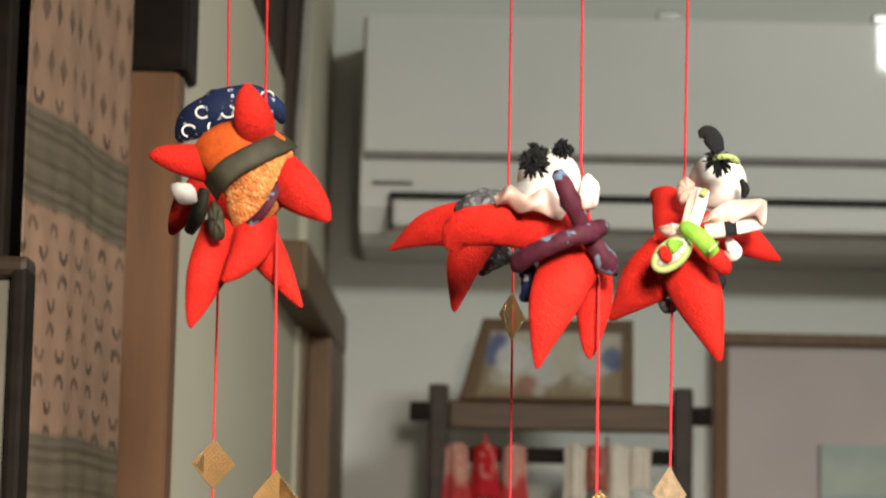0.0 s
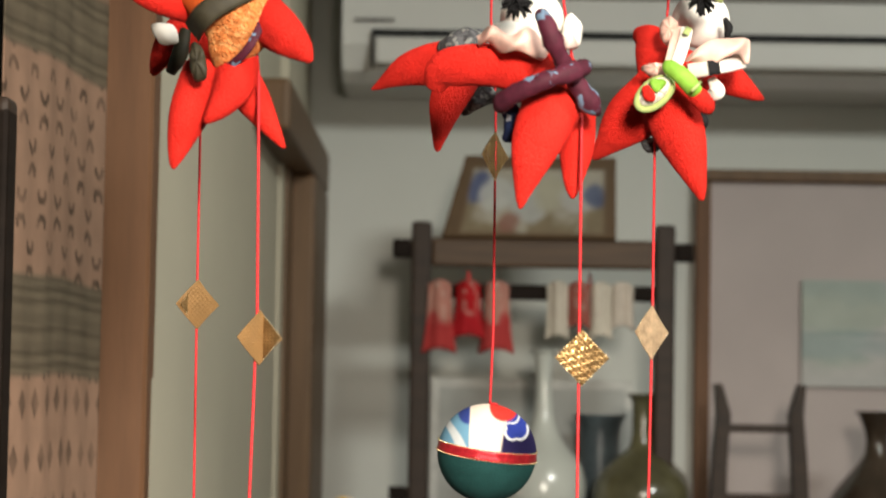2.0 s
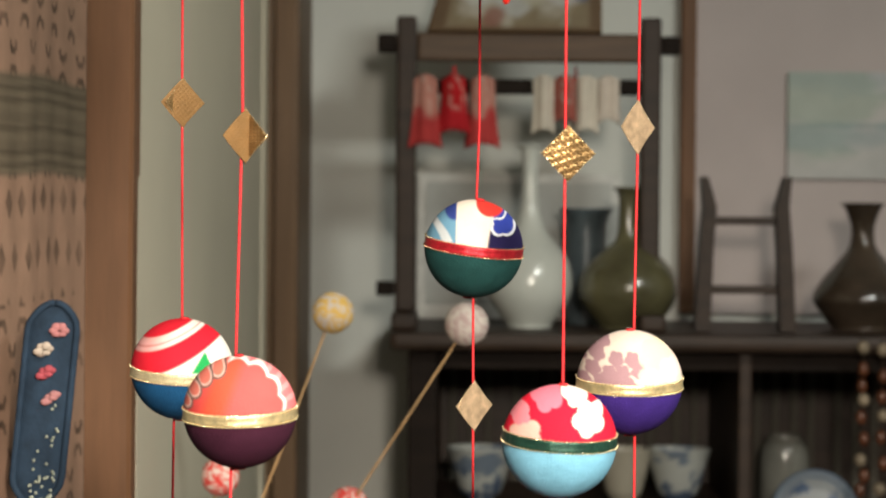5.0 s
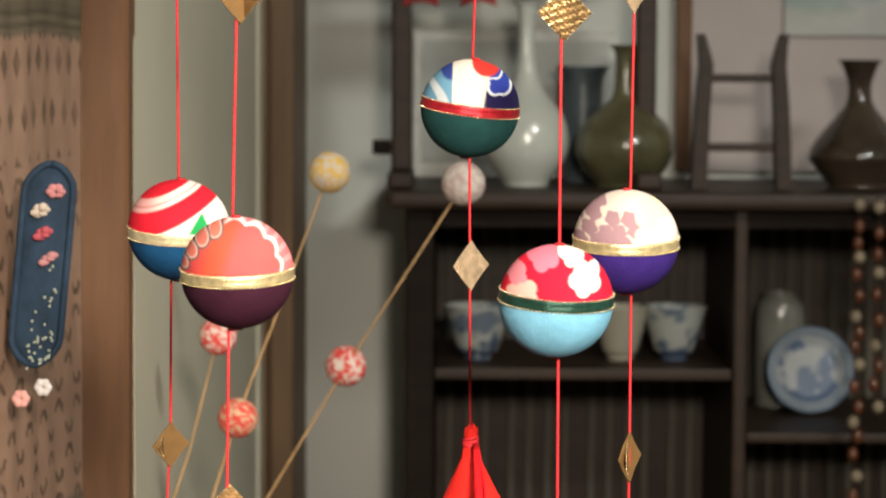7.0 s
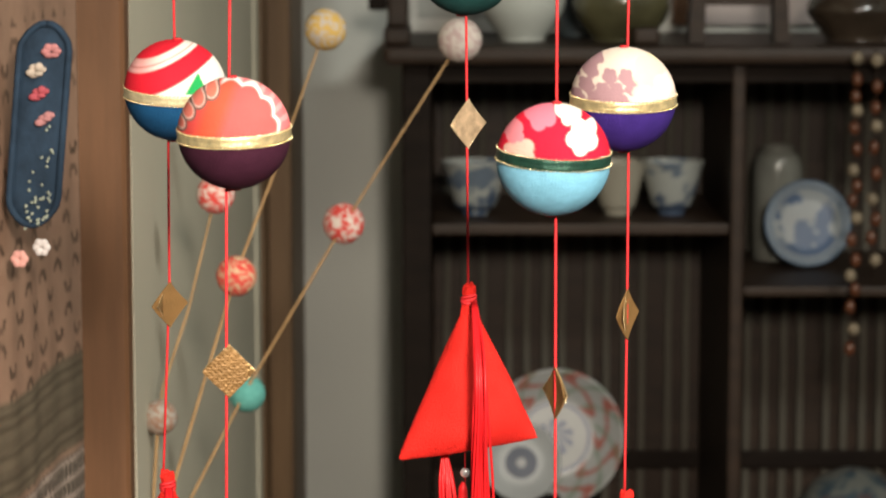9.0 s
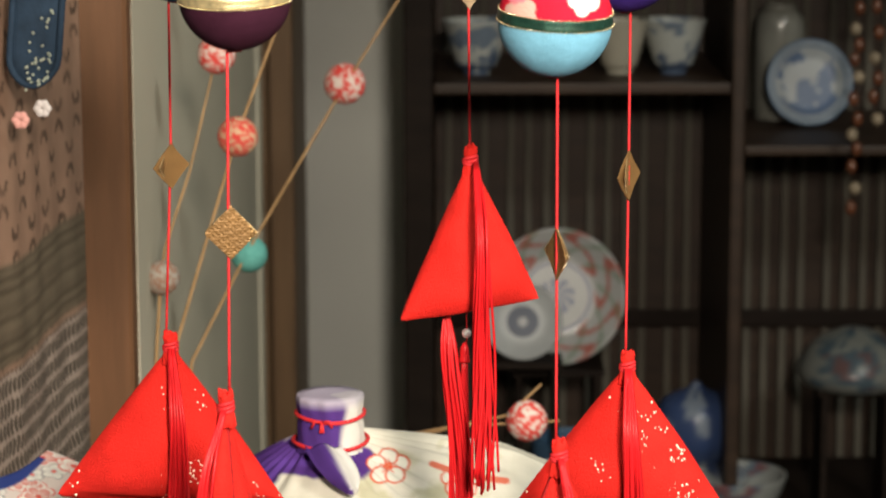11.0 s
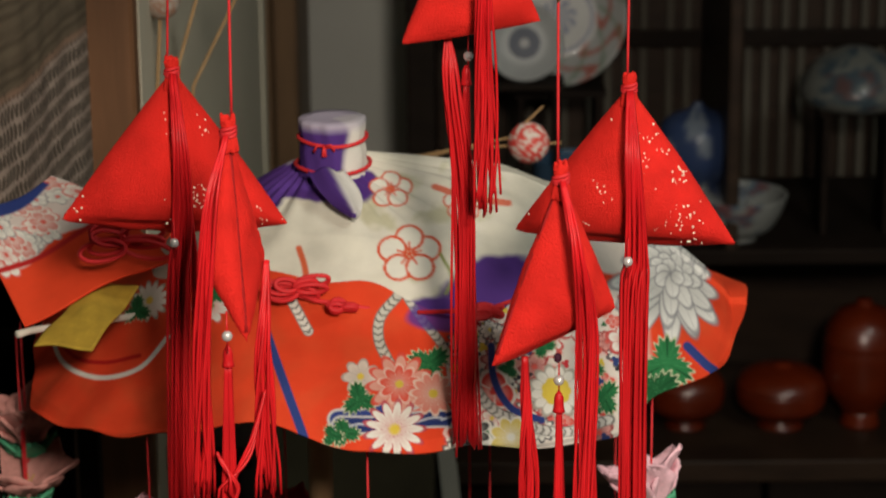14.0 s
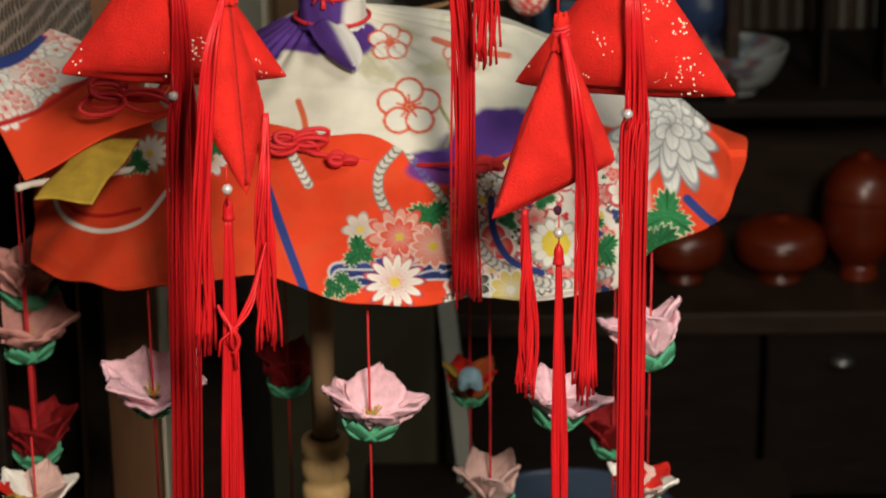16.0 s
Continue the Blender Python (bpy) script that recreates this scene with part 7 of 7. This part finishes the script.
LOTUS = "pale pink crepe lotus flower with green calyx on a cord"
flower((-0.1675, 1.3100, 0.9964), 0.0318, PETAL, LOTUS, 20, (8, -6), seed=1, up=1.062)
flower((-0.0437, 1.2800, 0.9935), 0.0325, PETAL, LOTUS, 22, (8, 4), seed=2, up=1.075)
flower((0.0608, 1.2900, 0.9923), 0.0287, PETAL, LOTUS, 28, (14, -3), seed=3, up=1.075)
flower((0.1186, 1.3600, 0.9990), 0.0312, PETAL, LOTUS, 50, (8, 16), seed=4, up=1.078)
flower((-0.2721, 1.5200, 0.9790), 0.0349, DUSK_PINK, "salmon pink crepe lotus flower under the canopy", 40, seed=5, up=1.06)
flower((-0.2717, 1.5000, 0.9508), 0.0371, DUSK_PINK, "salmon pink crepe lotus flower under the canopy", 22, seed=6, up=1.06)
flower((-0.1122, 1.6200, 0.8697), 0.0291, DARKRED, "deep red crepe tulip flower under the canopy", 60, seed=7, n=5, up=1.075)
flower((-0.2702, 1.5000, 0.8752), 0.0334, DARKRED, "deep red crepe flower with green leaves", 45, seed=8, up=1.0)
flower((0.1079, 1.5000, 0.8750), 0.0270, DARKRED, "deep red crepe flower under the canopy", 55, seed=9, up=1.075)
flower((0.0148, 1.5500, 0.8905), 0.0241, (ORANGE_CLOTH, RED, YELLOW), "red, yellow and orange cloth bud under the canopy", 55, seed=10, n=5, up=1.075)
g = Geo().limb([(0.0081, 1.5000, 0.9166, 0.0020), (0.0144, 1.5000, 0.9253, 0.0074), (0.0209, 1.5000, 0.9164, 0.0020)])
tagged(part("cloth_bird", g, BLUE_CLOTH), "pale blue cloth bird on an orange bud", "cloth bird")
flower((-0.2479, 1.3600, 0.9012), 0.0278, (SALMON, WHITE_CLOTH, RED, YELLOW), "white, red and yellow crepe flower on a cord", 38, seed=11, up=0.95)
flower((0.0258, 1.4200, 0.8761), 0.0275, SALMON, "pale pink cloth flower with upright petals", 58, seed=12, n=5, up=1.07)
flower((0.1127, 1.3300, 0.9211), 0.0230, (WHITE_CLOTH, RED, SALMON), "white and red crepe flower on a cord", 34, seed=13, up=1.0)

# ---- added dark chest, twigs with cloth balls, clutter under the canopy ----
# added box: darkens the foot of the side wall and carries the twigs
CZ = 0.8396
ch = thing("added_dark_chest", (-0.38, 1.95, 0), "added black-brown chest that darkens the foot of the side wall", "chest")
box("body", (-0.575, 1.865, 0), (-0.165, 2.15, CZ - 0.02), BLACK_WOOD, ch, 0.004)
box("lid", (-0.577, 1.855, CZ - 0.0195), (-0.155, 2.16, CZ), BLACK_WOOD, ch, 0.004)
structure("dark_post", (-0.2681, 1.70, 0), (-0.2531, 1.72, 0.96), BLACK_WOOD, "black wooden post under the canopy", "post", 0.002)


def cloth_sphere(d, seed, base, spot):
    k = np.array([noise.noise((5 * a + seed, 5 * b, 5 * c)) for a, b, c in d.reshape(-1, 3)]).reshape(d.shape[:2])
    return mixc(np.broadcast_to(base, d.shape), spot, inside(k - 0.05, 0.15))


def twig(name, base, balls, bend, label):
    """A thin bamboo twig with cloth balls threaded on it."""
    t = thing(name, base, label, "twig ornament", "twigs with cloth balls")
    pts = [np.array(base)] + [np.array(q) for q in bend]
    part("stem", Geo().tube(pts, np.linspace(0.0016, 0.0008, len(pts)), 7), STICK, t)
    for at, b0, b1, sd in balls:
        part("cloth_ball", Geo().ball(at[:3], at[3], seg=40, rings=26, colour=lambda d: cloth_sphere(d, sd, b0, b1)), PRINT, t, "small patterned cloth ball")


BX = -0.2253
RW, PW, TEAL, OCH, GRY = (0.58, 0.06, 0.05), (0.62, 0.52, 0.46), (0.10, 0.32, 0.28), (0.55, 0.36, 0.10), (0.46, 0.41, 0.37)
twig("bamboo_twig", (BX, 1.90, CZ), [((0.0155, 1.9500, 1.4770, 0.0171), GRY, (0.36, 0.27, 0.26), 1), ((-0.0754, 1.9500, 1.3339, 0.0162), RW, PW, 2), ((-0.1523, 1.9500, 1.1987, 0.0145), TEAL, (0.12, 0.36, 0.32), 3)], [(-0.1972, 1.9300, 1.1165), (-0.1515, 1.9400, 1.2052), (-0.0750, 1.9400, 1.3342), (0.0134, 1.9500, 1.4726)], "bent bamboo twig with patterned cloth balls")
twig("bamboo_twig", (BX - 0.008, 1.89, CZ), [((-0.0876, 1.9300, 1.4861, 0.0161), OCH, GRY, 4), ((-0.1556, 1.9000, 1.2997, 0.0154), RW, (0.55, 0.40, 0.25), 5)], [(-0.2036, 1.8900, 1.1438), (-0.1556, 1.9000, 1.3018), (-0.1223, 1.9100, 1.3897), (-0.0889, 1.9300, 1.4840)], "bent bamboo twig with patterned cloth balls")
twig("bamboo_twig", (BX - 0.016, 1.88, CZ), [((-0.1706, 1.9000, 1.3623, 0.0145), RW, PW, 6), ((-0.2136, 1.8800, 1.1939, 0.0135), (0.28, 0.16, 0.11), (0.34, 0.31, 0.27), 7)], [(-0.2156, 1.8800, 1.1815), (-0.2115, 1.8850, 1.2157), (-0.1917, 1.8900, 1.2750), (-0.1706, 1.9000, 1.3623)], "bent bamboo twig with patterned cloth balls")
twig("bamboo_twig", (-0.17, 1.90, CZ), [((0.0606, 1.7500, 1.1147, 0.0150), RW, (0.62, 0.56, 0.50), 8)], [(-0.0936, 1.8000, 1.0522), (-0.0343, 1.7800, 1.0943), (0.0476, 1.7500, 1.1189), (0.0710, 1.7500, 1.1418)], "low bamboo twig with a red and white ball")
part("side_stem", Geo().tube([(-0.0343, 1.7800, 1.0879), (0.0070, 1.7600, 1.1080), (0.0841, 1.7500, 1.1146)], [0.0013, 0.0012, 0.0008], 7), STICK, bpy.data.objects["bamboo_twig.003"])

pot("teal_jar", (-0.2687, 2.02, CZ), [(0.03, 0), (0.04, 0.02), (0.044, 0.05), (0.036, 0.08), (0.026, 0.09)], material("grey_teal_glaze", (0.16, 0.20, 0.19), 0.4, vary=0.3, scale=20), "grey-teal glazed jar on the chest", "jar")
# added box: covers the back wall, its dark olive stands in for dimness
ob = thing("wall_dimming_box", (-0.1, 2.62, 0), "added olive-brown box standing in for the dim wall", "box")
DIM_OLIVE = material("dim_olive_tone", (0.055, 0.047, 0.026), 0.7, vary=0.3, scale=9)
zo = 0.6251
box("body", (-0.215, 2.60, 0), (-0.0148, 2.80, zo - 0.015), DIM_OLIVE, ob, 0.004)
box("lid", (-0.218, 2.595, zo - 0.0148), (-0.0148 + 0.003, 2.805, zo), DIM_OLIVE, ob, 0.004)
strip = thing("pale_board", (-0.02, 2.3, 0), "narrow pale board leaning in the shade", "board")
g = Geo()
a, b = np.array((-0.0088, 2.2000, 0.6946)), np.array((0.0107, 2.1500, 0.5200))
a2 = a + (a - b) * 0.35
b2 = b + (b - a) * (b[2] / (a[2] - b[2])) * 1.0
b2[2] = max(b2[2], 0.0)
g.grid([[a2 + (0, 0, 0), a2 + (0.016, 0, 0), a2 + (0.016, 0.02, 0), a2 + (0, 0.02, 0)], [b2, b2 + (0.016, 0, 0), b2 + (0.016, 0.02, 0), b2 + (0, 0.02, 0)]], True)
g.f += [(0, 1, 2, 3), (4, 5, 6, 7)]
g.m += [0, 0]
part("plank", g, material("pale_aged_board", (0.26, 0.25, 0.21), 0.7, vary=0.15, scale=12), strip, sharp=True)
tb = thing("small_table", (0.1, 2.0, 0), "dark low table in the shade", "table")
tz = 0.5350
box("tabletop", (-0.08, 1.80, tz - 0.02), (0.32, 2.20, tz), BLACK_WOOD, tb, 0.004)
for lx0, ly0 in ((-0.07, 1.81), (0.28, 1.81), (-0.07, 2.16), (0.28, 2.16)):
    box("leg", (lx0, ly0, 0), (lx0 + 0.03, ly0 + 0.03, tz - 0.0205), BLACK_WOOD, tb, 0.003)
pot("large_bowl", (0.1071, 2.0, tz), [(0.05, 0), (0.055, 0.01), (0.075, 0.02), (0.095, 0.035), (0.100, 0.040)], GLAZE_P, "large blue and white dish on the table", "dish", colour=(0.04, 0.06, 0.10))
pot("black_bottle", (-0.0251, 1.9, tz), [(0.02, 0), (0.021, 0.01), (0.021, 0.045), (0.017, 0.052), (0.010, 0.055)], material("black_glass", (0.01, 0.01, 0.01), 0.1, vary=0.1, coat=0.5), "small black bottle on the table", "bottle")

# ---- strings of beads before the cabinet ----
def bead_string(x, z0, z1, beads, label):
    t = thing("bead_string", (x, 2.978, z1), label, "bead string", "bead strings at the cabinet")
    part("thread", Geo().tube([(x, 2.980, z0), (x, 2.976, z1)], 0.0009, 6), DARK_WOOD, t)
    for k in range(beads):
        z = z0 + (z1 - z0) * (k + 0.5) / beads + 0.004 * math.sin(5 * k)
        big = k % 3 == 0
        m = STONE_BEAD if big else WOOD_BEAD
        part("bead", Geo().ball((x + 0.003 * math.sin(3 * k), 2.976, z), (0.0074, 0.0074, 0.0080) if big else (0.0065, 0.0065, 0.009), seg=14, rings=10), m, t)


STONE_BEAD = material("pale_stone_bead", (0.20, 0.16, 0.11), 0.35, vary=0.3, scale=60)
WOOD_BEAD = material("red_wood_bead", (0.09, 0.03, 0.013), 0.3, vary=0.3, scale=60)
bead_string(0.4938, CTOP - 0.002, 1.0501, 17, "string of dark wooden and pale stone beads")
bead_string(0.5173, CTOP - 0.002, 1.1477, 10, "short string of dark wooden and pale stone beads")
